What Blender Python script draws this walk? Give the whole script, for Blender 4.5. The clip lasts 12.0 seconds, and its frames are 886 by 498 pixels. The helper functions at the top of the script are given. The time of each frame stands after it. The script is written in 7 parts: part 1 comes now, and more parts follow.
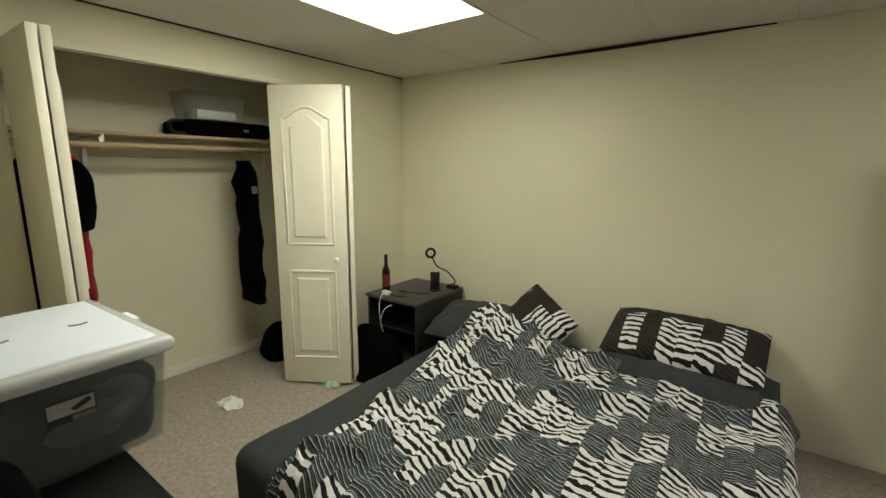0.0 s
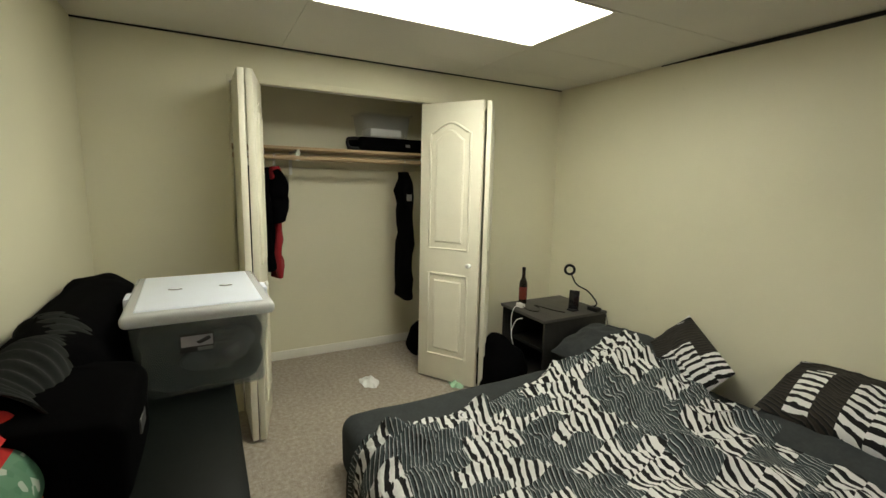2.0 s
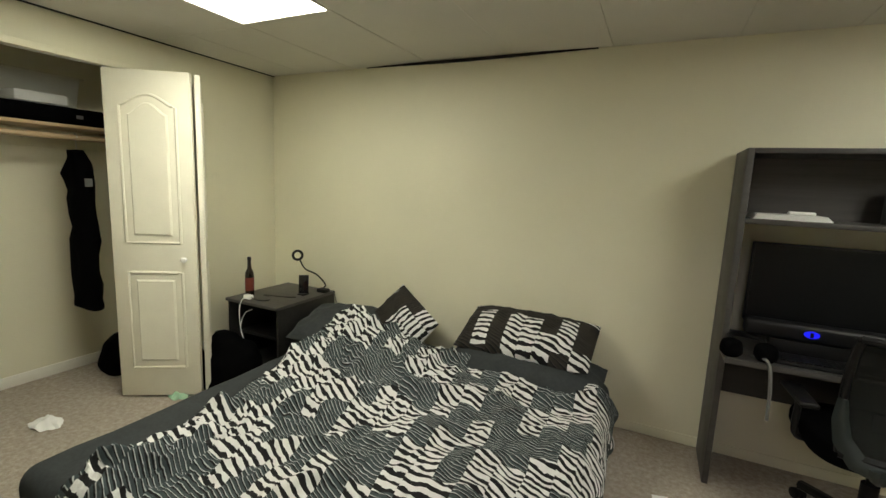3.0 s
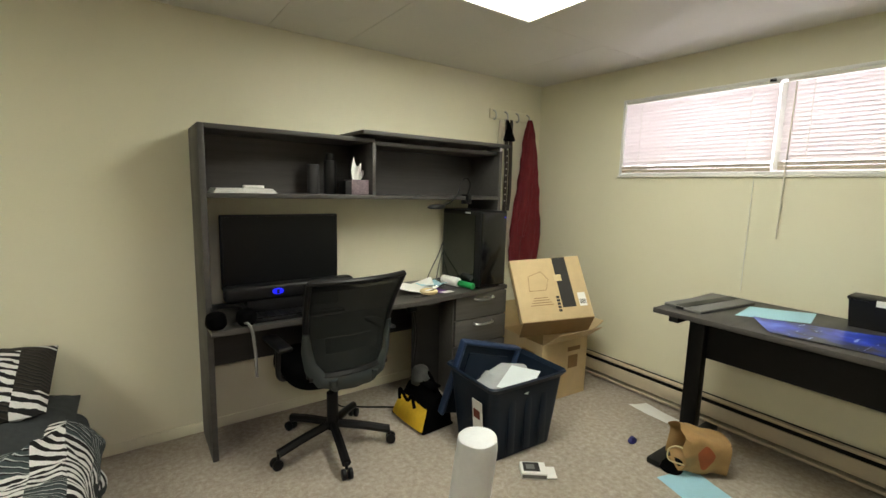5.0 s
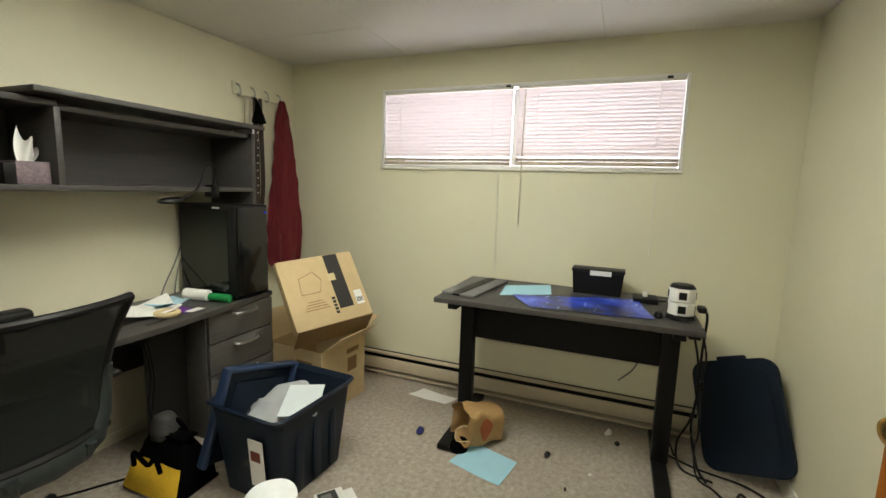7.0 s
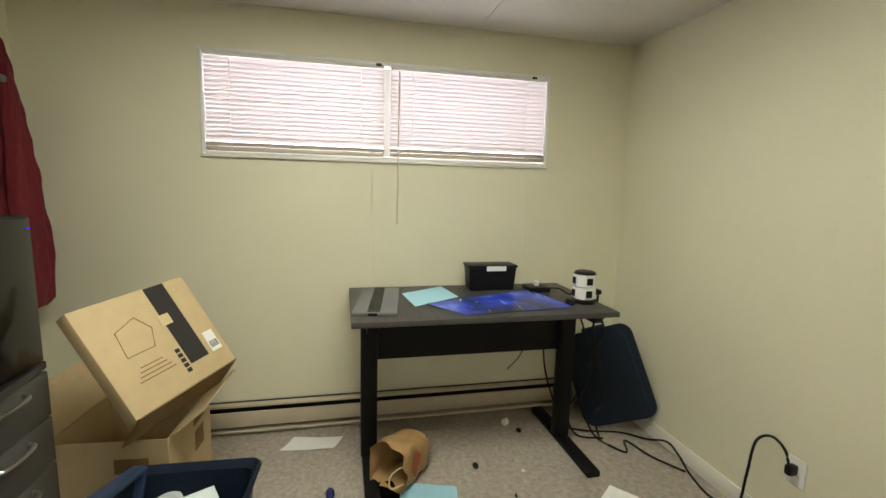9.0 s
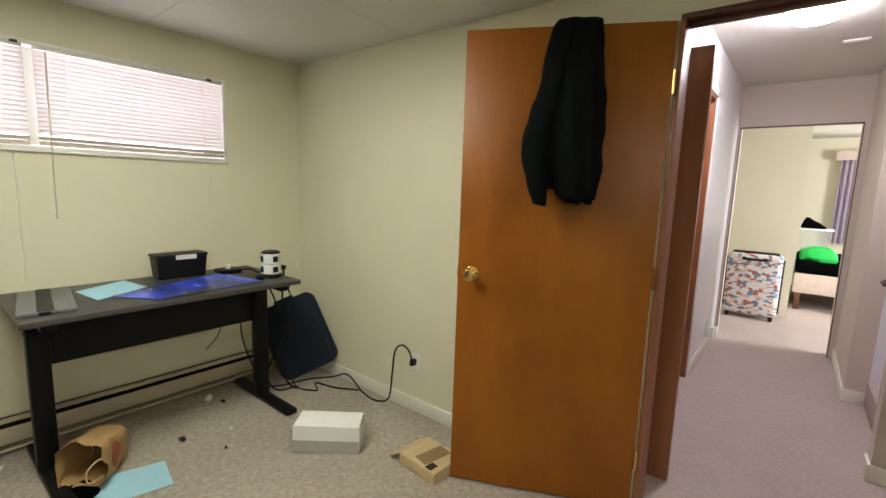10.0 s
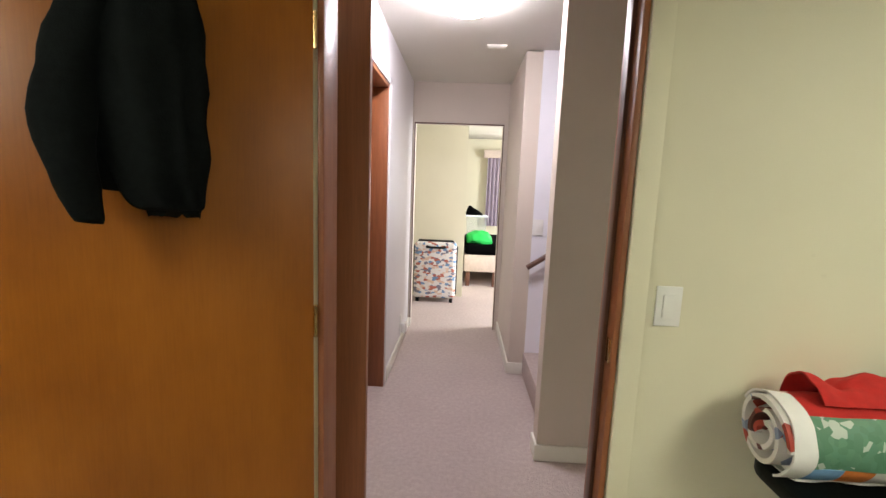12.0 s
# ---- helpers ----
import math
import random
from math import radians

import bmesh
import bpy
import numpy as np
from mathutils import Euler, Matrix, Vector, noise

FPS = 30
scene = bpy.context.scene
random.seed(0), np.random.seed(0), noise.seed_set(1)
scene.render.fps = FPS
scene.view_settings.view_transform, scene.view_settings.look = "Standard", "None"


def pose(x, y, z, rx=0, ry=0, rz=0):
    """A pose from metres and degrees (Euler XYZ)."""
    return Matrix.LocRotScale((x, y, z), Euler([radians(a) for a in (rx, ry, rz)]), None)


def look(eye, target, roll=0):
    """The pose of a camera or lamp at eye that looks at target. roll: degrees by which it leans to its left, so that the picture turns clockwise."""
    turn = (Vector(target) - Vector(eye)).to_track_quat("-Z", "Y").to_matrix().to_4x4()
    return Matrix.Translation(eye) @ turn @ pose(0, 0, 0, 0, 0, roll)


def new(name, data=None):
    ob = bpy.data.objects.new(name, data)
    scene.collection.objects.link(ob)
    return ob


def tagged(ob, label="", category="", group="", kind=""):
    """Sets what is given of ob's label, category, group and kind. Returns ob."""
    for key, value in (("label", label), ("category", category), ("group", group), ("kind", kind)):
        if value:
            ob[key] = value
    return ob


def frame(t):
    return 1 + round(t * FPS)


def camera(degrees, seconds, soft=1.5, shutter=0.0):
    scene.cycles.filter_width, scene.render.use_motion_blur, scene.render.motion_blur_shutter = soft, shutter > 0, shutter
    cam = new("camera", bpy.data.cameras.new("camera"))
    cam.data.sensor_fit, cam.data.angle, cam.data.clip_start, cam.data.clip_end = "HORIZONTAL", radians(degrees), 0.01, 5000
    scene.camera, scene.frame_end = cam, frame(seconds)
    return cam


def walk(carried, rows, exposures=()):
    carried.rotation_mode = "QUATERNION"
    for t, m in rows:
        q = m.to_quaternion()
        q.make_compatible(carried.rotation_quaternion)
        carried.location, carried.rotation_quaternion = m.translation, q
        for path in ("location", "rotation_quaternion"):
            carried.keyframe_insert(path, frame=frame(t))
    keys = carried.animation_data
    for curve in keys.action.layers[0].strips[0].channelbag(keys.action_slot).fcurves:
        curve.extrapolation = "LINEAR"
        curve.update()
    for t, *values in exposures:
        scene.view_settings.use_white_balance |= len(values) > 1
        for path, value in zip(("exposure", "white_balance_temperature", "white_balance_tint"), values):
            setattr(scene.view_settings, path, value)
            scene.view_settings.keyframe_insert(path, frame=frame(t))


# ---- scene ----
cam = camera(90.2, 12.0)
PATH = [
    (0, (1.353, 1.485, 1.513), (0.187, 3.068, 1.146), 0.4),
    (0.5, (1.473, 1.659, 1.495), (-0.076, 2.872, 1.135), 0.2),
    (1, (1.585, 1.747, 1.484), (-0.193, 2.597, 1.142), -0.2),
    (1.5, (1.659, 1.79, 1.473), (-0.177, 2.521, 1.167), -0.0),
    (2, (1.655, 1.789, 1.469), (-0.087, 2.725, 1.171), 1.3),
    (2.5, (1.621, 1.735, 1.469), (0.229, 3.137, 1.156), 2.5),
    (3, (1.67, 1.647, 1.439), (0.82, 3.433, 1.143), 2.5),
    (3.5, (1.792, 1.639, 1.388), (1.499, 3.599, 1.117), 1.6),
    (5.5, (1.725, 1.807, 1.39), (3.208, 3.121, 1.119), 1.9),
    (6, (1.715, 1.822, 1.378), (3.426, 2.824, 1.113), 2.1),
    (6.5, (1.736, 1.877, 1.371), (3.541, 2.696, 1.104), 2.1),
    (8.5, (2.229, 2.835, 1.394), (4.201, 2.989, 1.098), 1.6),
    (9, (2.129, 2.954, 1.369), (4.06, 2.514, 1.093), 1.5),
    (9.5, (1.868, 3.121, 1.384), (3.535, 2.053, 1.102), 1.4),
    (10, (1.627, 3.183, 1.389), (2.866, 1.637, 1.113), 2.0),
    (10.5, (1.499, 3.211, 1.38), (2.272, 1.386, 1.111), 2.1),
    (11, (1.494, 3.138, 1.386), (1.904, 1.199, 1.114), 2.5),
    (11.5, (1.576, 2.842, 1.391), (1.805, 0.874, 1.117), 2.5),
    (12, (1.665, 2.444, 1.434), (1.743, 0.464, 1.157), 2.2),
]
EXPOSURES = [(0.0, 0.0), (2.5, 0.05), (3.6, 0.3), (5.4, 0.46), (6.7, 0.36), (8.3, 0.34), (9.5, 0.34), (10.5, 0.52), (11.2, 0.62), (12.0, 0.56)]
walk(cam, [(t, look(eye, target, roll)) for t, eye, target, roll in PATH], EXPOSURES)

# ---- world, lamps, exposure ----
W, E, S, N, C = -1.25, 4.607, 1.243, 4.42, 2.235
world = bpy.data.worlds.new("world")
scene.world = world
world.use_nodes = True
_n = world.node_tree.nodes
_sky = _n.new("ShaderNodeTexSky")
_sky.sky_type, _sky.sun_disc = "NISHITA", False
_sky.sun_elevation, _sky.sun_rotation = radians(35), radians(60)
world.node_tree.links.new(_sky.outputs[0], _n["Background"].inputs[0])
_n["Background"].inputs[1].default_value = 0.12
LAMP_1, LAMP_2, HALL_LAMP = 14.0, 13.5, 94.0
scene.view_settings.exposure = 0.0


def area(name, m, sx, sy, watts, colour):
    d = bpy.data.lights.new(name, "AREA")
    d.shape, d.size, d.size_y, d.energy, d.color = "RECTANGLE", sx, sy, watts, colour
    ob = new(name, d)
    ob.matrix_world = m
    return ob


# daylight standing in the window opening
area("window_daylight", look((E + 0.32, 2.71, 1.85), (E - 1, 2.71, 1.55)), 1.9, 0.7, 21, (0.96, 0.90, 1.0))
# unseen lamp added to brighten the far room; no window stands here
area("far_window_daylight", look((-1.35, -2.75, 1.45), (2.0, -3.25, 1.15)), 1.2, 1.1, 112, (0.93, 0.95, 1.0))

# ---- materials ----


class Mat:
    """Node shorthand: every method returns a socket."""

    def __init__(self, name):
        self.m = bpy.data.materials.new(name)
        self.m.use_nodes = True
        self.t = self.m.node_tree
        self.b = self.t.nodes["Principled BSDF"]
        self.coord = self.t.nodes.new("ShaderNodeTexCoord")

    def put(self, sock, v):
        if hasattr(v, "is_output"):
            self.t.links.new(v, sock)
        else:
            sock.default_value = v

    def math(self, op, a, b=0.0, c=0.0):
        n = self.t.nodes.new("ShaderNodeMath")
        n.operation = op
        for s, v in zip(n.inputs, (a, b, c)):
            self.put(s, v)
        return n.outputs[0]

    def noise(self, scale, detail=3, rough=0.55, vec=None, stretch=None):
        n = self.t.nodes.new("ShaderNodeTexNoise")
        n.inputs["Scale"].default_value, n.inputs["Detail"].default_value, n.inputs["Roughness"].default_value = scale, detail, rough
        v = vec if vec is not None else self.coord.outputs["Object"]
        if stretch:
            mp = self.t.nodes.new("ShaderNodeMapping")
            mp.inputs["Scale"].default_value = stretch
            self.t.links.new(v, mp.inputs[0])
            v = mp.outputs[0]
        self.t.links.new(v, n.inputs[0])
        return n.outputs[0]

    def ramp(self, f, stops):
        n = self.t.nodes.new("ShaderNodeValToRGB")
        e = n.color_ramp.elements
        while len(e) < len(stops):
            e.new(0.5)
        for q, (p, c) in zip(e, stops):
            q.position, q.color = p, (*c, 1) if len(c) == 3 else c
        self.put(n.inputs[0], f)
        return n.outputs[0]

    def mix(self, f, a, b):
        n = self.t.nodes.new("ShaderNodeMix")
        n.data_type = "RGBA"
        self.put(n.inputs[0], f)
        for s, v in ((n.inputs[6], a), (n.inputs[7], b)):
            self.put(s, (*v, 1) if isinstance(v, tuple) and len(v) == 3 else v)
        return n.outputs[2]

    def bump(self, h, strength, dist=0.01):
        n = self.t.nodes.new("ShaderNodeBump")
        n.inputs["Strength"].default_value, n.inputs["Distance"].default_value = strength, dist
        self.put(n.inputs["Height"], h)
        self.t.links.new(n.outputs[0], self.b.inputs["Normal"])

    def set(self, colour=None, rough=None, metal=None, **kw):
        if colour is not None:
            self.put(self.b.inputs["Base Color"], (*colour, 1) if isinstance(colour, tuple) and len(colour) == 3 else colour)
        if rough is not None:
            self.put(self.b.inputs["Roughness"], rough)
        if metal is not None:
            self.b.inputs["Metallic"].default_value = metal
        for k, v in kw.items():
            self.b.inputs[k.replace("_", " ")].default_value = v
        return self


def shade(c, f):
    return tuple(min(1.0, q * f) for q in c)


def plain(name, c, rough=0.5, metal=0.0, scale=30, amount=0.12, bump=0.05, **kw):
    """A paint, plastic or cloth: colour with fine and broad variation and slight relief."""
    m = Mat(name)
    f = m.math("ADD", m.math("MULTIPLY", m.noise(scale), 0.5), m.math("MULTIPLY", m.noise(scale * 0.12), 0.5))
    m.set(m.ramp(f, [(0.3, shade(c, 1 - amount)), (0.7, shade(c, 1 + amount))]), None, metal, **kw)
    m.put(m.b.inputs["Roughness"], m.math("ADD", m.math("MULTIPLY", m.noise(scale * 0.5), 0.2), rough - 0.1))
    if bump:
        m.bump(m.noise(scale * 4), bump, 0.003)
    return m.m


def wall_paint(name, c):
    m = Mat(name)
    big, fine = m.noise(1.3, 4), m.noise(220, 2)
    scuff = m.noise(5, 5, 0.7)
    col = m.ramp(big, [(0.3, shade(c, 0.955)), (0.7, shade(c, 1.03))])
    col = m.mix(m.math("MULTIPLY", m.math("GREATER_THAN", scuff, 0.68), 0.06), col, (0.3, 0.27, 0.2))
    m.set(col, 0.55)
    m.bump(m.math("ADD", fine, m.math("MULTIPLY", m.noise(40, 2), 0.6)), 0.12, 0.002)
    return m.m


def carpet(name, a, b, speck):
    m = Mat(name)
    tuft, mid, wide = m.noise(150, 2, 0.7), m.noise(38, 3, 0.65), m.noise(2.2, 4)
    col = m.ramp(mid, [(0.33, a), (0.52, shade(tuple((p + q) / 2 for p, q in zip(a, b)), 1.0)), (0.68, b)])
    col = m.mix(m.math("MULTIPLY", m.math("GREATER_THAN", tuft, 0.62), 0.4), col, speck)
    col = m.mix(m.math("MULTIPLY", m.ramp(wide, [(0.35, (0, 0, 0)), (0.7, (1, 1, 1))]), 0.25), col, shade(a, 0.8))
    m.set(col, 0.95)
    m.b.inputs["Specular IOR Level"].default_value = 0.1
    m.bump(m.math("ADD", tuft, m.math("MULTIPLY", mid, 0.8)), 0.7, 0.008)
    return m.m


def wood(name, a, b, rough=0.35, axis=2, grain=1.0):
    m = Mat(name)
    st = [26 * grain, 26 * grain, 26 * grain]
    st[axis] = 1.2 * grain
    g = m.noise(1.0, 6, 0.65, stretch=st)
    fine = m.noise(7.0, 3, 0.6, stretch=st)
    col = m.ramp(m.math("ADD", m.math("MULTIPLY", g, 0.7), m.math("MULTIPLY", fine, 0.3)), [(0.36, a), (0.62, b)])
    col = m.mix(m.math("MULTIPLY", m.noise(2.0, 3), 0.25), col, shade(a, 0.75))
    m.set(col, None)
    m.put(m.b.inputs["Roughness"], m.math("ADD", m.math("MULTIPLY", m.noise(6, 3), 0.25), rough - 0.1))
    m.bump(fine, 0.08, 0.002)
    return m.m


def veneer(name, a, b):
    """Stained flat veneer: broad cloudy figure, faint fine grain, a few dark flecks."""
    m = Mat(name)
    cloud = m.noise(2.6, 5, 0.62, stretch=(1, 1, 0.45))
    fine = m.noise(5.0, 3, 0.6, stretch=(34, 34, 1.4))
    col = m.ramp(m.math("ADD", m.math("MULTIPLY", cloud, 0.84), m.math("MULTIPLY", fine, 0.16)), [(0.33, a), (0.64, b)])
    fleck = m.math("GREATER_THAN", m.noise(9.0, 4, 0.7, stretch=(1.2, 1.2, 0.5)), 0.70)
    col = m.mix(m.math("MULTIPLY", fleck, 0.22), col, shade(a, 0.45))
    m.set(col, None)
    m.put(m.b.inputs["Roughness"], m.math("ADD", m.math("MULTIPLY", cloud, 0.2), 0.30))
    m.b.inputs["Specular IOR Level"].default_value = 0.32
    m.bump(fine, 0.05, 0.0015)
    return m.m


def glow(name, c, strength, base=(0.8, 0.8, 0.8)):
    m = Mat(name)
    m.set(base, 0.5)
    m.b.inputs["Emission Color"].default_value = (*c, 1)
    m.b.inputs["Emission Strength"].default_value = strength
    return m.m


def zebra(name, slate=(0.050, 0.066, 0.071), pale=(0.44, 0.46, 0.46), share=0.53):
    """Columns of staggered blocks: some white with tapering black bars, others slate with thin wavy lines."""
    m = Mat(name)
    uv = m.t.nodes.new("ShaderNodeUVMap")
    uv.uv_map = "cloth"
    sep = m.t.nodes.new("ShaderNodeSeparateXYZ")
    m.t.links.new(uv.outputs[0], sep.inputs[0])

    def centred(scale, detail=2):
        return m.math("SUBTRACT", m.noise(scale, detail, 0.5, vec=uv.outputs[0]), 0.5)

    def white_noise(dims, *v):
        n = m.t.nodes.new("ShaderNodeTexWhiteNoise")
        n.noise_dimensions = dims
        if dims == "1D":
            m.put(n.inputs["W"], v[0])
        else:
            c = m.t.nodes.new("ShaderNodeCombineXYZ")
            for s, q in zip(c.inputs, v):
                m.put(s, q)
            m.t.links.new(c.outputs[0], n.inputs["Vector"])
        return n.outputs[0]

    def mul(a, b):
        return m.math("MULTIPLY", a, b)

    def add(a, b):
        return m.math("ADD", a, b)

    slow, mid, quick = centred(3.0), centred(9.0), centred(24.0)
    x = add(sep.outputs[0], mul(slow, 0.03))
    y = sep.outputs[1]
    col = m.math("FLOOR", m.math("DIVIDE", x, 0.100))
    stagger = white_noise("1D", col)
    yo = add(y, mul(stagger, 1.7))
    row = m.math("FLOOR", m.math("DIVIDE", add(yo, mul(quick, 0.012)), 0.270))
    kind = white_noise("2D", col, row)
    wave = add(mul(mid, 0.008), mul(quick, 0.006))
    slant = mul(x, add(0.05, mul(stagger, 0.35)))
    bars = m.math("FRACT", m.math("DIVIDE", add(add(yo, wave), slant), 0.038))
    bars = m.math("GREATER_THAN", bars, add(0.46, add(mul(quick, 0.9), mul(mid, 0.5))))
    line = m.math("FRACT", m.math("DIVIDE", add(add(yo, mul(wave, 1.5)), slant), 0.0185))
    thin = m.math("LESS_THAN", line, add(0.16, mul(quick, 0.5)))
    dark = m.math("GREATER_THAN", line, add(0.72, mul(mid, 0.9)))
    white, black = (0.72, 0.715, 0.71), (0.012, 0.012, 0.013)
    a = m.mix(bars, black, white)
    b = m.mix(thin, m.mix(dark, slate, black), pale)
    even = m.math("MODULO", m.math("ABSOLUTE", add(col, row)), 2.0)
    pick = m.math("LESS_THAN", add(mul(kind, 0.62), mul(even, 0.38)), share)
    m.set(m.mix(pick, b, a), 0.85)
    m.b.inputs["Specular IOR Level"].default_value = 0.2
    weave = m.noise(500, 1, 0.5, vec=uv.outputs[0])
    m.bump(add(mul(m.noise(26, 4, 0.65, vec=uv.outputs[0]), 1.6), mul(weave, 0.1)), 0.45, 0.014)
    return m.m


def clear(name, tint=(1, 1, 1), rough=0.1):
    m = Mat(name)
    m.set(tint, rough)
    m.b.inputs["Transmission Weight"].default_value = 1.0
    m.b.inputs["IOR"].default_value = 1.25
    return m.m


def see_through(name, c, amount, rough=0.6):
    """Thin stuff with holes: mesh cloth, frosted plastic."""
    m = Mat(name)
    m.set(c, rough)
    m.b.inputs["Alpha"].default_value = amount
    return m.m


def slat_paint(name):
    m = Mat(name)
    m.set((0.82, 0.76, 0.75), 0.5)
    tr = m.t.nodes.new("ShaderNodeBsdfTranslucent")
    tr.inputs[0].default_value = (0.88, 0.86, 0.84, 1)
    mx = m.t.nodes.new("ShaderNodeMixShader")
    mx.inputs[0].default_value = 0.37
    m.t.links.new(m.b.outputs[0], mx.inputs[1])
    m.t.links.new(tr.outputs[0], mx.inputs[2])
    m.t.links.new(mx.outputs[0], m.t.nodes["Material Output"].inputs[0])
    return m.m


def poster_print(name):
    """A blue and violet printed mat with pale streaks."""
    m = Mat(name)
    n1, n2 = m.noise(4, 4, 0.6), m.noise(9, 3, 0.6, stretch=(1, 5, 1))
    col = m.ramp(n1, [(0.38, (0.003, 0.005, 0.03)), (0.47, (0.006, 0.03, 0.30)), (0.57, (0.02, 0.05, 0.55)), (0.70, (0.16, 0.28, 0.85))])
    col = m.mix(m.math("GREATER_THAN", n2, 0.66), col, (0.45, 0.58, 0.9))
    m.set(col, 0.3)
    return m.m


def patches(name, colours, scale, stretch=(1, 1, 1)):
    m = Mat(name)
    v = m.t.nodes.new("ShaderNodeTexVoronoi")
    v.inputs["Scale"].default_value = scale
    mp = m.t.nodes.new("ShaderNodeMapping")
    mp.inputs["Scale"].default_value = stretch
    m.t.links.new(m.coord.outputs["Object"], mp.inputs[0])
    m.t.links.new(mp.outputs[0], v.inputs["Vector"])
    sp = m.t.nodes.new("ShaderNodeSeparateColor")
    m.t.links.new(v.outputs["Color"], sp.inputs[0])
    r = m.ramp(sp.outputs[0], [(i / len(colours), c) for i, c in enumerate(colours)])
    r.node.color_ramp.interpolation = "CONSTANT"
    m.set(r, 0.6)
    return m.m


CREAM = (0.73, 0.70, 0.53)
M_WALL = wall_paint("cream_wall_paint", CREAM)
M_HALL = wall_paint("taupe_wall_paint", (0.60, 0.53, 0.46))
M_HALLW = wall_paint("pale_wall_paint", (0.74, 0.72, 0.74))
M_STAIRW = wall_paint("cool_white_paint", (0.80, 0.80, 0.86))
M_CEIL = wall_paint("ceiling_board", (0.66, 0.64, 0.58))
# near-black colour that stands in for the shade of the ceiling gaps
M_DARK = plain("gap_shade_dark", (0.01, 0.01, 0.01), 0.9)
M_CARPET = carpet("mottled_carpet", (0.34, 0.29, 0.235), (0.50, 0.45, 0.385), (0.60, 0.56, 0.50))
M_HCARPET = carpet("hall_carpet", (0.47, 0.39, 0.365), (0.56, 0.475, 0.445), (0.60, 0.53, 0.50))
M_WHITE = plain("white_gloss_paint", (0.78, 0.76, 0.68), 0.4, scale=12, amount=0.04, bump=0.02)
M_BIFOLD = plain("ivory_door_paint", (0.80, 0.77, 0.64), 0.42, scale=10, amount=0.04, bump=0.03)
M_PLASTIC_W = plain("white_plastic", (0.80, 0.80, 0.77), 0.35, amount=0.03)
M_HEATER = plain("almond_enamel", (0.52, 0.45, 0.33), 0.45, scale=8, amount=0.1)
M_DOOR = veneer("honey_stained_veneer", (0.205, 0.059, 0.005), (0.345, 0.114, 0.010))
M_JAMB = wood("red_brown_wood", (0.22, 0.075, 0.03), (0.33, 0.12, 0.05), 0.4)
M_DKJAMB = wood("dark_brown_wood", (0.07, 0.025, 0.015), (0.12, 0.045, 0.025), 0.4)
M_BRASS = plain("polished_brass", (0.85, 0.60, 0.25), 0.2, 1.0, amount=0.08, bump=0)
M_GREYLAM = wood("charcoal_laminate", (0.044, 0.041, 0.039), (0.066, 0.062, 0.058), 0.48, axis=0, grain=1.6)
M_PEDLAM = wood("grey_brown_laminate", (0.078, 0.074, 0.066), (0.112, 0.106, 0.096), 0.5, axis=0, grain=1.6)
# colour darkened for shade in the nightstand's open front; hutch under-panels share it
M_DARKLAM = wood("dark_shaded_laminate", (0.010, 0.0095, 0.009), (0.018, 0.017, 0.016), 0.5, axis=0)
M_BLACK = plain("black_plastic", (0.006, 0.006, 0.0065), 0.45, Specular_IOR_Level=0.25)
M_BLACKM = plain("black_powder_coat", (0.006, 0.006, 0.0065), 0.45, Specular_IOR_Level=0.22)
M_BLKCLOTH = plain("black_cloth", (0.0024, 0.0024, 0.0027), 0.95, scale=90, amount=0.3, bump=0.3, Specular_IOR_Level=0.02)
M_JACKET = plain("black_fleece", (0.006, 0.0075, 0.0075), 0.95, scale=70, amount=0.35, bump=0.4, Specular_IOR_Level=0.06)
M_GLOSSB = plain("black_gloss", (0.006, 0.006, 0.007), 0.15, bump=0)
M_SCREEN = plain("dark_screen", (0.004, 0.0045, 0.005), 0.4, bump=0, Specular_IOR_Level=0.2)
M_STEEL = plain("brushed_steel", (0.62, 0.62, 0.60), 0.32, 1.0)
M_SHEET = plain("charcoal_bedsheet", (0.045, 0.050, 0.052), 0.9, scale=60, amount=0.2, bump=0.3, Specular_IOR_Level=0.15)
M_ZEBRA = zebra("zebra_print_cotton")
M_ZEBRAP = zebra("zebra_print_pillowcase", (0.030, 0.026, 0.022), (0.05, 0.045, 0.04), 0.55)
M_NAVY = plain("navy_plastic", (0.007, 0.014, 0.028), 0.45, scale=14, amount=0.15, Specular_IOR_Level=0.25)
M_NAVY2 = plain("blue_plastic", (0.016, 0.035, 0.085), 0.45, scale=14, amount=0.15)
M_CARD = plain("brown_cardboard", (0.55, 0.42, 0.235), 0.85, scale=18, amount=0.08, bump=0.1)
M_CARDD = plain("dark_cardboard", (0.26, 0.17, 0.08), 0.9, scale=18, amount=0.1)
M_KRAFT = plain("kraft_paper", (0.36, 0.22, 0.09), 0.85, scale=25, amount=0.15, bump=0.3)
M_PAPER = plain("white_paper", (0.80, 0.80, 0.78), 0.8, amount=0.04)
M_BLUEP = plain("pale_blue_paper", (0.36, 0.62, 0.74), 0.8, amount=0.04)
M_RED = plain("dark_red_cloth", (0.125, 0.009, 0.014), 0.95, scale=50, amount=0.2, bump=0.3)
M_SCARLET = plain("scarlet_cloth", (0.50, 0.02, 0.016), 0.9, scale=50, amount=0.15, bump=0.3)
M_YELLOW = plain("yellow_cloth", (0.68, 0.42, 0.02), 0.8, scale=40, amount=0.1, bump=0.2)
M_FOAM = plain("white_foam", (0.70, 0.72, 0.74), 0.6, scale=60, amount=0.05, bump=0.4)
M_FROST = see_through("frosted_clear_plastic", (0.62, 0.66, 0.66), 0.11, 0.2)
M_BINP = see_through("cloudy_clear_plastic", (0.22, 0.25, 0.24), 0.24, 0.22)
